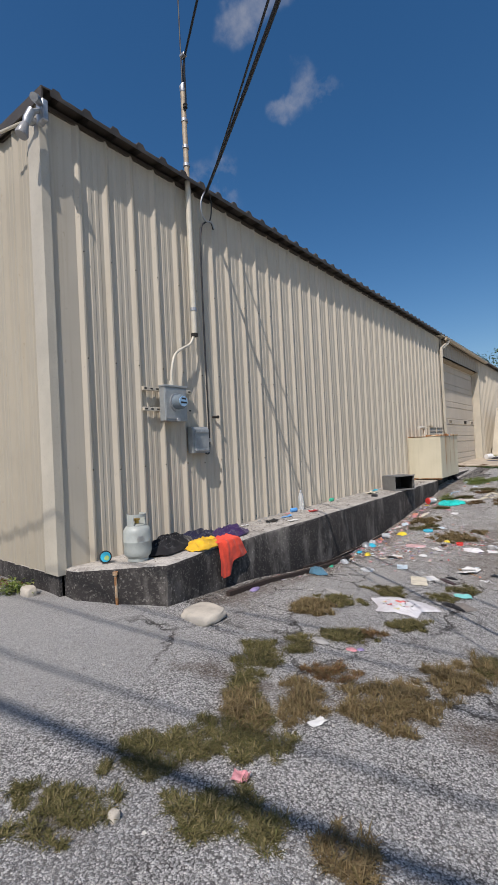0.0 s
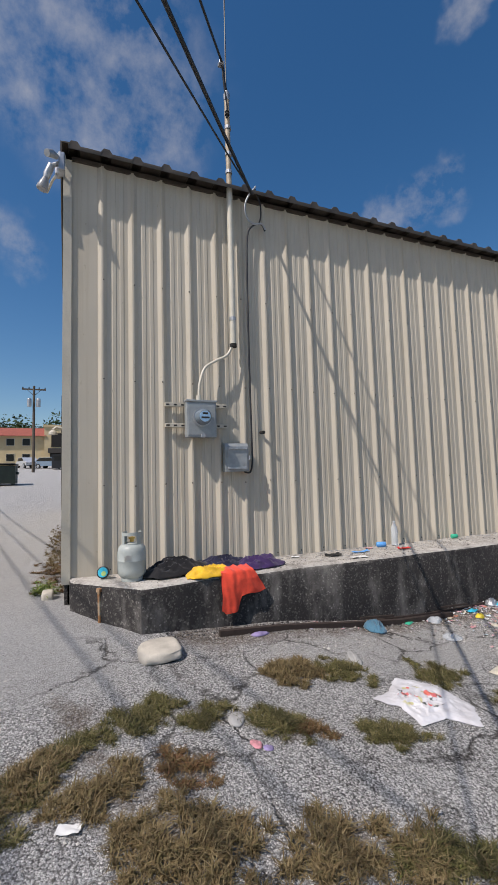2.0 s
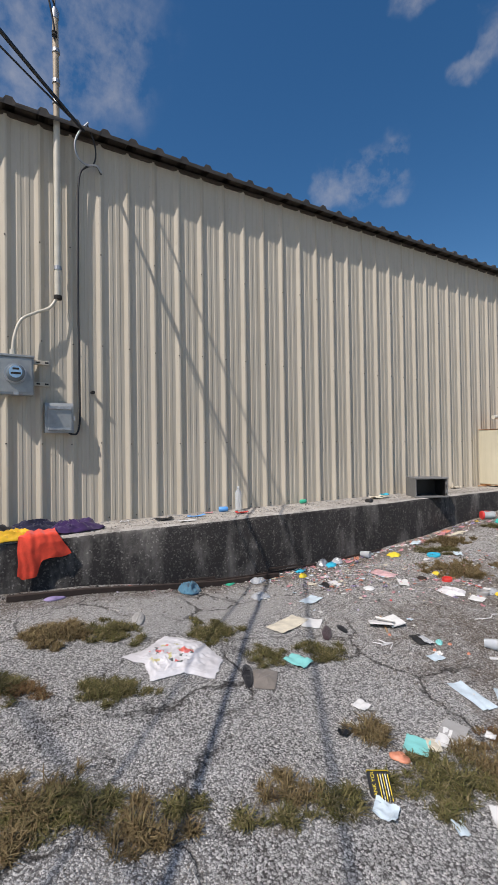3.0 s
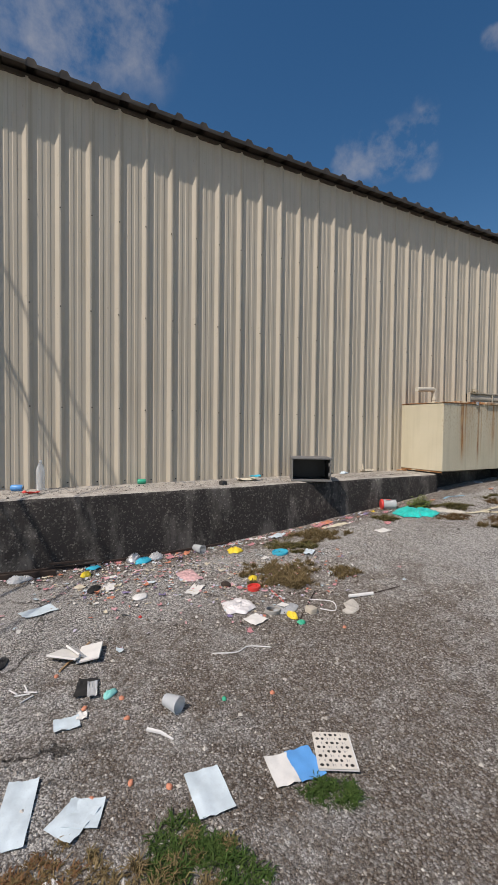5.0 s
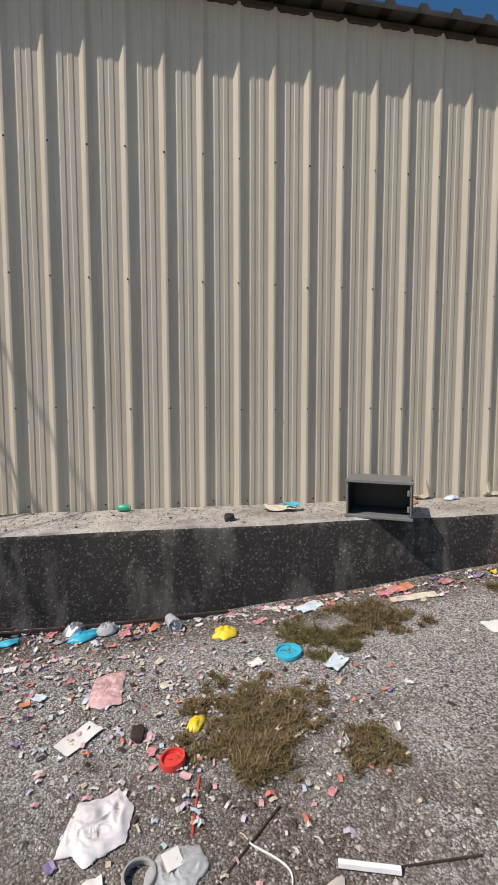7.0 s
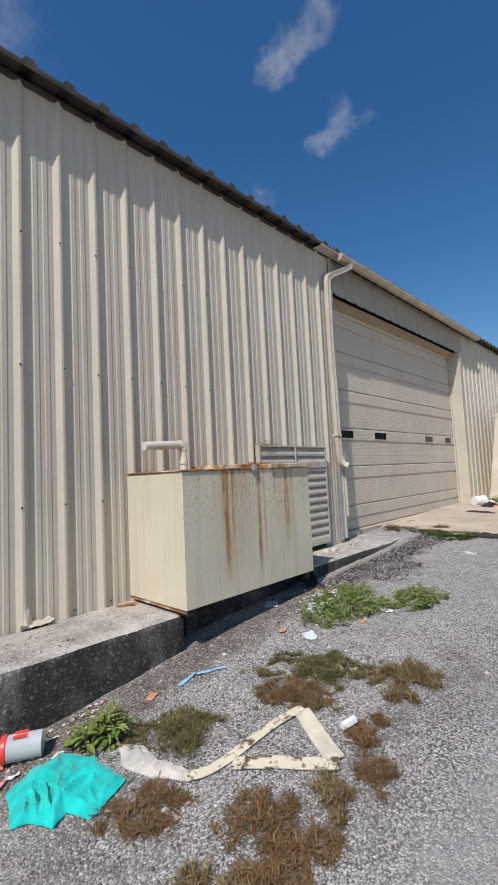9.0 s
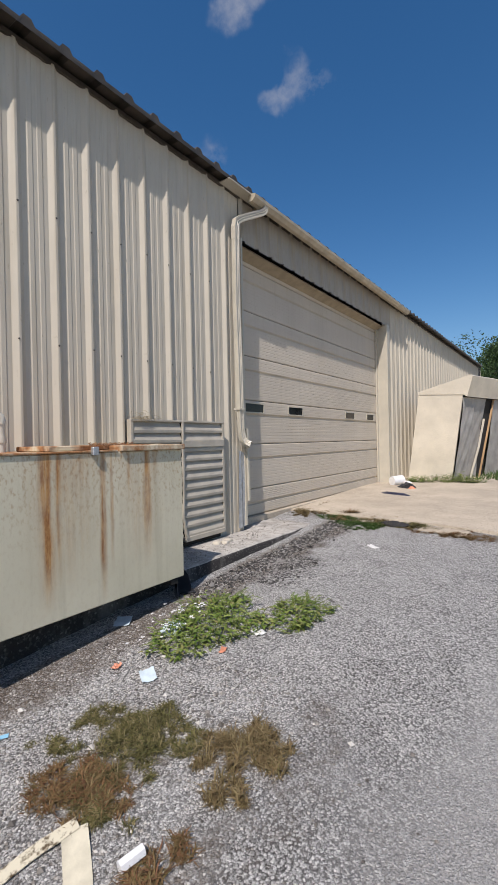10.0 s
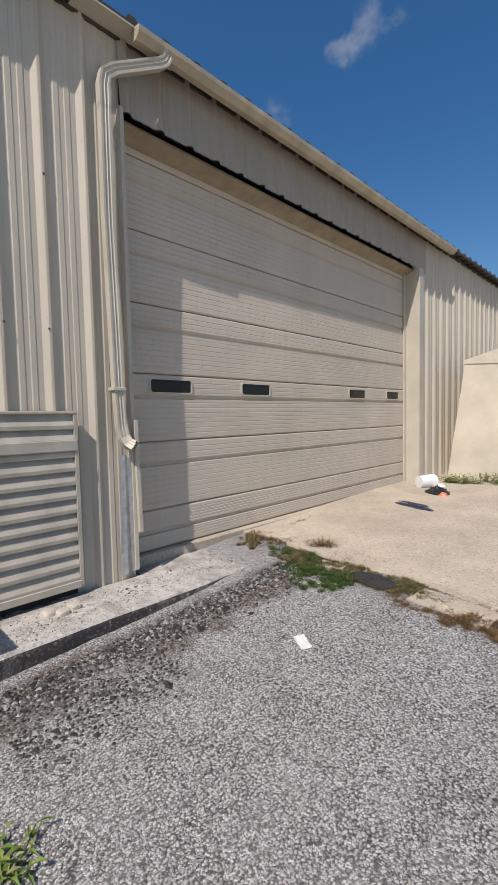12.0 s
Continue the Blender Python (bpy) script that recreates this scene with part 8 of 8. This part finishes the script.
def weed_patch(x, y, rx, ry, turn, count, h, look_name):
    rnd = random.Random(int(abs(x * 1000) + abs(y * 7000)))
    v, f = [], []
    ca, sa = math.cos(radians(turn)), math.sin(radians(turn))
    tufts, seed = [], rnd.uniform(0, 50)
    while len(tufts) < max(6, count // 26):
        u, w = rnd.uniform(-1.8, 1.8), rnd.uniform(-1.8, 1.8)
        r2, px, py = u * u + w * w, x + u * rx * ca - w * ry * sa, y + u * rx * sa + w * ry * ca
        if 0.62 - 0.62 * r2 + 1.0 * noise.noise((px * 6, py * 6, seed)) + 0.9 * noise.noise((px * 15, py * 15, seed)) > 0.1:
            tufts.append((px, py, rnd.uniform(0.5, 1.2) * (1.15 - 0.4 * min(1, r2))))
    for _ in range(int(count * 1.4)):
        tx0, ty0, big = rnd.choice(tufts)
        a, l = rnd.uniform(0, 6.28), h * big * rnd.uniform(0.4, 1.4)
        px, py = tx0 + rnd.gauss(0, 0.012), ty0 + rnd.gauss(0, 0.012)
        wd, up = rnd.uniform(0.0012, 0.0030), rnd.uniform(0.05, 0.65) if look_name != "straw" else rnd.uniform(0.15, 0.9)
        dx, dy = math.cos(a), math.sin(a)
        sx, sy = -dy * wd, dx * wd
        z = terrain(px, py) - 0.002
        k = len(v)
        curl = rnd.gauss(0, 0.25) * l
        mx, my, mz = px + dx * l * 0.55 * (1.1 - up), py + dy * l * 0.55 * (1.1 - up), z + l * (0.18 + up * 0.42)
        tx, ty, tz = px + dx * l * (1.2 - up * 0.8) - dy * curl, py + dy * l * (1.2 - up * 0.8) + dx * curl, z + l * (0.08 + 0.75 * up)
        v += [(px - sx, py - sy, z), (px + sx, py + sy, z), (mx + sx, my + sy, mz), (mx - sx, my - sy, mz), (tx, ty, tz)]
        f += [(k, k + 1, k + 2, k + 3), (k + 3, k + 2, k + 4)]
    me = bpy.data.meshes.new("weeds")
    me.from_pydata([(p[0] - x, p[1] - y, p[2]) for p in v], [], f)
    me.materials.append(LOOKS[look_name])
    ob = new("weed_patch", me)
    ob.location = (x, y, 0)
    words = {"olive": "matted olive-brown weeds growing in a crack", "straw": "dry straw-coloured grass tuft in a crack", "green": "small green weed in the gravel", "red": "rusty red-brown weeds in the gravel"}
    return tagged(ob, words[look_name], "weeds", "weeds in the cracks", "stuff")


for p in PATCHES:
    weed_patch(*p)


def broad_weed(x, y, rx, ry, count, h, label, flowers=0, rnd_seed=1, size=1.0):
    """A leafy weed: stems with paired pointed leaves, and small white flowers."""
    rnd = random.Random(rnd_seed)
    root = tagged(empty("leafy_weed", (x, y, terrain(x, y))), label, "plant")
    stems, leaves, fl = Shape(), Shape(), Shape()
    for _ in range(count):
        a, r = rnd.uniform(0, 6.28), math.sqrt(rnd.random())
        bx, by = r * rx * math.cos(a) * (1 + 0.25 * math.sin(a * 3)), r * ry * math.sin(a)
        bz = terrain(x + bx, y + by) - terrain(x, y)
        hh = h * rnd.uniform(0.5, 1.15) * (1 - 0.45 * r)
        tip = Vector((bx + rnd.gauss(0, 0.05), by + rnd.gauss(0, 0.05), bz + hh))
        foot = Vector((bx, by, bz - 0.01))
        stems.tube([foot, (foot + tip) / 2 + Vector((rnd.gauss(0, 0.01), rnd.gauss(0, 0.01), 0)), tip], 0.003, 3, False)
        for k in range(6):
            p = foot.lerp(tip, 0.25 + 0.75 * k / 5)
            d = Vector((math.cos(k * 2.4 + a), math.sin(k * 2.4 + a), rnd.uniform(-0.1, 0.5))).normalized()
            l, w = rnd.uniform(0.03, 0.075) * size, rnd.uniform(0.005, 0.012) * size
            s = d.cross(Vector((0, 0, 1))).normalized()
            q = [p, p + d * l * 0.45 + s * w + Vector((0, 0, 0.004)), p + d * l * 0.5 + Vector((0, 0, -0.002)), p + d * l * 0.45 - s * w + Vector((0, 0, 0.004)), p + d * l + Vector((0, 0, -l * 0.2))]
            leaves.add(q, [(0, 1, 2), (0, 2, 3), (1, 4, 2), (2, 4, 3)])
    for _ in range(flowers):
        bx, by = rnd.gauss(-rx * 0.55, rx * 0.25), rnd.gauss(-ry * 0.25, ry * 0.4)
        c = Vector((bx, by, terrain(x + bx, y + by) - terrain(x, y) + h * rnd.uniform(0.55, 1.0)))
        for k in range(5):
            a = 2 * math.pi * k / 5 + rnd.random()
            e = Vector((math.cos(a), math.sin(a), 0.25)) * 0.015
            s = Vector((-math.sin(a), math.cos(a), 0)) * 0.005
            fl.add([c, c + e * 0.6 + s, c + e, c + e * 0.6 - s], [(0, 1, 2, 3)])
    for nm, sh, mat in (("stem", stems, LEAF), ("leaf", leaves, LEAF), ("flower", fl, WHITE_PL)):
        if sh.v:
            me = bpy.data.meshes.new(nm)
            me.from_pydata(sh.v, [], sh.f)
            me.materials.append(mat)
            ob = new(nm, me)
            ob.parent = root
            tagged(ob, kind="stuff")
    return root


broad_weed(-2.60, 13.06, 0.33, 0.46, 210, 0.13, "lush green leafy weed with white flowers by the kerb", 46, 3)
broad_weed(-2.12, 13.52, 0.20, 0.28, 80, 0.10, "green leafy weed spreading over the gravel", 0, 4)
broad_weed(-2.80, 10.80, 0.12, 0.12, 26, 0.16, "small green broad-leaved plant by the teal cloth", 0, 5, 1.7)
broad_weed(-4.45, 1.86, 0.14, 0.10, 30, 0.14, "green leafy weed at the building corner", 0, 6, 1.3)
broad_weed(-2.55, 21.55, 0.55, 0.30, 110, 0.26, "green leafy weeds at the foot of the shed", 0, 7, 1.6)
broad_weed(-3.35, 21.25, 0.35, 0.18, 60, 0.20, "green leafy weeds beside the shed wall", 0, 8, 1.5)
broad_weed(-3.45, 11.25, 0.02, 0.02, 2, 0.03, "tiny green weed on the kerb", 0, 9)


def lawn():
    v, f = [], []
    rnd = random.Random(5)
    for _ in range(9000):
        x, y = rnd.uniform(-2.4, 4), rnd.uniform(22.3, 34)
        if x < -2.3 and y < 24.5:
            continue
        z = max(ground_z(x, y) + 0.03, 0.47 + 0.004 * (y - 17)) - 0.01
        a, h = rnd.uniform(0, 6.28), rnd.uniform(0.08, 0.2)
        k = len(v)
        v += [(x - 0.012, y, z), (x + 0.012, y, z), (x + 0.08 * math.cos(a), y + 0.08 * math.sin(a), z + h)]
        f.append((k, k + 1, k + 2))
    me = bpy.data.meshes.new("grass")
    me.from_pydata(v, [], f)
    me.materials.append(LOOKS["green"])
    return tagged(new("grass", me), "rough green grass beyond the concrete apron", "grass", kind="stuff")


lawn()


def gravel(name, label, tones, zones):
    """Loose stones: thickest along the kerb, over the low middle and by the weeds."""
    rnd = random.Random(11)
    v, f = [], []
    base = [(1, 0, 0), (-1, 0, 0), (0, 1, 0), (0, -1, 0), (0, 0, 1), (0, 0, -1)]
    tri = [(0, 2, 4), (2, 1, 4), (1, 3, 4), (3, 0, 4), (2, 0, 5), (1, 2, 5), (3, 1, 5), (0, 3, 5)]
    for n, cx, sx, y0, y1, size, level in zones:
        for _ in range(n):
            x, y = rnd.gauss(cx, sx), rnd.uniform(y0, y1)
            if (level is None and (x < -3.2 or x > 2)) or (level and not -3.9 < x < (-3.29 if y < 12 else -3.40)):
                continue
            r = size * rnd.uniform(0.4, 1.3) * (2.2 if rnd.random() < 0.03 else 1)
            a = rnd.uniform(0, 6.28)
            z = (terrain(x, y) if level is None else level) + r * 0.25
            k = len(v)
            for bx, by, bz in base:
                q = r * rnd.uniform(0.7, 1.2)
                v.append((x + q * (bx * math.cos(a) - by * math.sin(a)), y + q * (bx * math.sin(a) + by * math.cos(a)), z + q * bz * 0.65))
            f += [tuple(k + i for i in t) for t in tri]
    me = bpy.data.meshes.new(name)
    me.from_pydata(v, [], f)
    m, nt, ln, b = material("loose_" + name, 0.9, 0, 0.25)
    geo, ramp = nt.new("ShaderNodeNewGeometry"), nt.new("ShaderNodeValToRGB")
    els = ramp.color_ramp.elements
    els[0].color, els[1].color = (*tones[0], 1), (*tones[3], 1)
    els.new(0.35).color = (*tones[1], 1)
    els.new(0.7).color = (*tones[2], 1)
    ln.new(geo.outputs["Random Per Island"], ramp.inputs["Fac"])
    ln.new(ramp.outputs["Color"], b.inputs["Base Color"])
    me.materials.append(m)
    return tagged(new(name, me), label, "gravel", kind="stuff")


gravel("gravel", "loose pale and grey stones scattered over the lot", [(0.07, 0.062, 0.055), (0.21, 0.19, 0.165), (0.37, 0.345, 0.31), (0.58, 0.55, 0.50)],
       [(7500, -2.95, 0.28, 3.2, 13.6, 0.008, None), (17000, -1.2, 0.9, 5.4, 9.4, 0.0065, None), (4500, -2.2, 0.45, 9.3, 12.8, 0.008, None), (2500, -0.6, 0.8, 1.2, 5.8, 0.005, None), (1200, -2.3, 0.6, 1.0, 3.5, 0.005, None), (3200, -3.5, 0.20, 2.6, 11.6, 0.006, 0.402), (1200, -3.6, 0.15, 13.7, 16.4, 0.006, 0.412)])
gravel("asphalt_rubble", "dark broken asphalt rubble along the kerb foot", [(0.022, 0.02, 0.018), (0.045, 0.042, 0.04), (0.11, 0.105, 0.10), (0.42, 0.40, 0.37)],
       [(4600, -3.10, 0.13, 13.4, 16.4, 0.012, None), (1500, -3.12, 0.10, 2.9, 6.0, 0.009, None), (900, -2.7, 0.10, 13.9, 14.8, 0.010, None)])


# ---- trees ----
def tree(x, y, z, height, spread, seed, label, leaf=0.24, count=17000):
    rnd = random.Random(seed)
    root = tagged(empty("tree", (x, y, z)), label, "tree")
    trunk = Shape()
    th = height * 0.38
    trunk.tube([(0, 0, -0.3), (0.05, 0.02, th * 0.5), (0.1, 0.05, th)], [height * 0.035, height * 0.028, height * 0.02], 9)
    ends = []
    for k in range(9):
        a = k * 2.4 + rnd.random()
        l = spread * rnd.uniform(0.45, 0.85)
        top = Vector((l * math.cos(a), l * math.sin(a), height * rnd.uniform(0.45, 0.88)))
        mid = Vector((0.1, 0.05, th)).lerp(top, 0.5) + Vector((0, 0, height * 0.05))
        trunk.tube([(0.1, 0.05, th * rnd.uniform(0.75, 1.0)), mid, top], [height * 0.013, height * 0.008, height * 0.003], 6)
        ends += [top, mid.lerp(top, 0.6)]
    part("trunk", trunk, BARK, root, smooth=60)
    lumps = [(e + Vector((rnd.gauss(0, 0.5), rnd.gauss(0, 0.5), rnd.gauss(0, 0.4))), spread * rnd.uniform(0.22, 0.42)) for e in ends for _ in range(2)] + [(Vector((0, 0, height * 0.86)), spread * 0.4)]
    v, f = [], []
    for _ in range(count):
        c, r = rnd.choice(lumps)
        d = Vector((rnd.gauss(0, 1), rnd.gauss(0, 1), rnd.gauss(0, 1))).normalized()
        p = c + d * r * rnd.uniform(0.55, 1.05)
        p.z = max(p.z, height * 0.22)
        n = (d + Vector((rnd.gauss(0, 0.5), rnd.gauss(0, 0.5), rnd.gauss(0, 0.5)))).normalized()
        s = n.orthogonal().normalized()
        t = n.cross(s)
        a = rnd.uniform(0, 6.28)
        s, t = s * math.cos(a) + t * math.sin(a), t * math.cos(a) - s * math.sin(a)
        l = leaf * rnd.uniform(0.6, 1.3)
        k = len(v)
        v += [p - s * l * 0.5, p + t * l * 0.3, p + s * l * 0.5, p - t * l * 0.3]
        f.append((k, k + 1, k + 2, k + 3))
    me = bpy.data.meshes.new("crown")
    me.from_pydata([tuple(q) for q in v], [], f)
    me.materials.append(TREE_LEAF)
    ob = new("crown", me)
    ob.parent = root
    return root


for k, (x, y, hgt, sp) in enumerate(((-8.5, 60, 11.0, 5.6), (-2.2, 53, 9.4, 4.6), (3.5, 50, 10.0, 5.2), (10, 55, 9.5, 5.0), (-16, 66, 10.5, 5.6), (17, 58, 10, 5.2))):
    tree(x, y, ground_z(x, y), hgt, sp, 20 + k, "broad dark green tree behind the building")


# ---- across the street ----
STUCCO = plain("yellow_stucco", (0.58, 0.46, 0.27), 0.9, 0, 0.15, 0.6)
TILE_RED = plain("red_roof_tile", (0.33, 0.09, 0.06), 0.8, 0, 0.25, 3)
CAR_DARK, CAR_BLUE, CAR_PALE = (plain(n, c, 0.25, 0.3, 0.05, 2, 0) for n, c in (("dark_car_paint", (0.03, 0.03, 0.035)), ("blue_car_paint", (0.20, 0.27, 0.36)), ("pale_car_paint", (0.55, 0.57, 0.6))))
DUMPSTER = plain("dark_green_steel", (0.018, 0.03, 0.024), 0.6, 0.2, 0.3, 3)


def street_building():
    x, zb = -82, ground_z(-82, 0) - 0.1
    root = tagged(empty("street_building", (x, 0, zb)), "two-storey yellow stucco building with red tiled roofs", "building")
    for y0, y1, h, roofed in ((-34, -1.2, 5.2, True), (2.6, 22, 5.2, True)):
        w = part("wall", Shape().box(-10, 0, y0, y1, 0, h), STUCCO, root)
        part("roof", Shape().extrude([(-10.6, h), (0.7, h), (-3.0, h + 1.7), (-7, h + 1.7)], lambda a, z: (a, y0 - 0.3, z), lambda a, z: (a, y1 + 0.3, z)), TILE_RED, root)
        n = int((y1 - y0) / 2.4)
        for k in range(n):
            yy = y0 + 1.2 + k * 2.4
            for z in (0.9, 3.5):
                win = part("window", Shape().box(0.0, 0.06, yy - 0.65, yy + 0.65, z, z + 1.3, 0.01), TRIM, root)
                part("pane", Shape().box(0.06, 0.07, yy - 0.56, yy + 0.56, z + 0.09, z + 1.21), GLASS, win)
    part("tower", Shape().box(-9, 0.5, -1.2, 2.6, 0, 7.0).box(-9.2, 0.7, -1.4, 2.8, 6.8, 7.15), STUCCO, root)
    win = part("window", Shape().box(0.5, 0.56, -0.1, 1.6, 3.3, 5.7), DARK, root)
    part("doorway", Shape().box(0.5, 0.55, -0.3, 1.8, 0, 2.4), DARK, root)
    part("awning", Shape().extrude([(0.5, 2.4), (1.7, 2.2), (1.2, 2.9), (0.5, 3.1)], lambda a, z: (a, -0.6, z), lambda a, z: (a, 2.1, z)), DARK, root)
    return root


street_building()


def utility_pole():
    x, y = -52, -1.1
    zb = ground_z(x, y)
    root = tagged(empty("utility_pole", (x, y, zb)), "dark wooden utility pole with crossarm and transformers", "utility pole")
    part("pole", Shape().tube([(0, 0, -0.5), (0, 0, 9.5)], [0.17, 0.12], 10), BARK, root)
    part("crossarm", Shape().box(-0.06, 0.06, -1.2, 1.2, 9.05, 9.2), BARK, root)
    for yy in (-1.1, -0.5, 0.5, 1.1):
        part("insulator", Shape().lathe((0, yy, 9.2), [(0.05, 0), (0.06, 0.1), (0.03, 0.2)], 8), DARK, root)
    for yy in (-0.45, 0.45):
        part("transformer", Shape().lathe((0.1, yy, 7.2), [(0.2, 0), (0.22, 0.05), (0.22, 0.8), (0.16, 0.9)], 12), GALV, root)
    part("brace", Shape().tube([(0, -0.7, 9.1), (0, 0, 8.4)], 0.03, 5).tube([(0, 0.7, 9.1), (0, 0, 8.4)], 0.03, 5), BARK, root)
    return root


utility_pole()


def parked_car(x, y, turn, mat, label, van=False):
    root = tagged(empty("parked_car", (x, y, ground_z(x, y))), label, "car")
    root.matrix_basis = Matrix.Translation((x, y, ground_z(x, y))) @ Matrix.Rotation(radians(turn), 4, "Z")
    side = [(-2.2, 0.35), (2.2, 0.35), (2.25, 0.75), (1.2, 0.95), (0.5, 1.45), (-1.2, 1.48), (-1.9, 0.98), (-2.25, 0.9)] if not van else [(-2.6, 0.4), (2.5, 0.4), (2.55, 1.0), (2.0, 1.3), (1.4, 2.1), (-2.6, 2.15)]
    part("body", Shape().extrude(side, lambda a, z: (a, -0.88, z), lambda a, z: (a, 0.88, z)), mat, root)
    glass = [(1.05, 0.98), (0.48, 1.40), (-1.15, 1.42), (-1.7, 1.0)] if not van else [(1.9, 1.35), (1.35, 2.0), (-2.3, 2.0), (-2.3, 1.35)]
    for s in (-0.885, 0.885):
        part("side_glass", Shape().extrude(glass, lambda a, z: (a, s - 0.003, z), lambda a, z: (a, s + 0.003, z)), GLASS, root)
    for a in (-1.4, 1.4):
        for s in (-0.80, 0.80):
            wheel = part("wheel", Shape().tube([(a, s - 0.1, 0.33), (a, s + 0.1, 0.33)], 0.33, 16), DARK, root)
            part("rim", Shape().tube([(a, s * 1.12 - 0.02, 0.33), (a, s * 1.12 + 0.02, 0.33)], 0.19, 12), GALV, wheel)
    for s in (-0.6, 0.6):
        part("headlight", Shape().box(2.2, 2.26, s - 0.2, s + 0.2, 0.6, 0.75), WHITE_PL, root)
    return root


parked_car(-66, -2.6, 20, CAR_PALE, "pale silver parked car across the street")
parked_car(-64, 0.4, 60, CAR_BLUE, "blue-grey parked car across the street")
parked_car(-60, 3.2, 85, CAR_DARK, "dark parked van across the street", True)


def dumpster():
    x, y = -32, -2.0
    zb = ground_z(x, y)
    root = tagged(empty("dumpster", (x, y, zb)), "dark green steel dumpster with black lids", "dumpster")
    part("bin", Shape().extrude([(-0.8, 0.1), (0.7, 0.1), (0.85, 1.25), (-0.85, 1.35)], lambda a, z: (a, -1.1, z), lambda a, z: (a, 1.1, z)), DUMPSTER, root)
    for s in (-0.55, 0.55):
        part("lid", Shape().box(-0.88, 0.9, s - 0.53, s + 0.53, 1.36, 1.42, 0.02), BLACK_PL, root)
    part("sleeve", Shape().box(-0.4, 0.4, 1.1, 1.22, 0.7, 0.85), DUMPSTER, root)
    for s in (-0.9, 0.9):
        part("skid", Shape().box(-0.6, 0.6, s - 0.08, s + 0.08, 0, 0.1), DUMPSTER, root)
    return root


dumpster()
for k, (x, y, hgt, sp) in enumerate(((-96, -22, 12, 6), (-100, -8, 11, 6), (-98, 4, 10.5, 6), (-100, 16, 11, 6), (-72, -16, 9.5, 4.5), (-104, -36, 13, 7))):
    tree(x, y, ground_z(-80, y) - 0.2, hgt, sp, 60 + k, "dark green street tree behind the yellow building", 0.6, 2600)
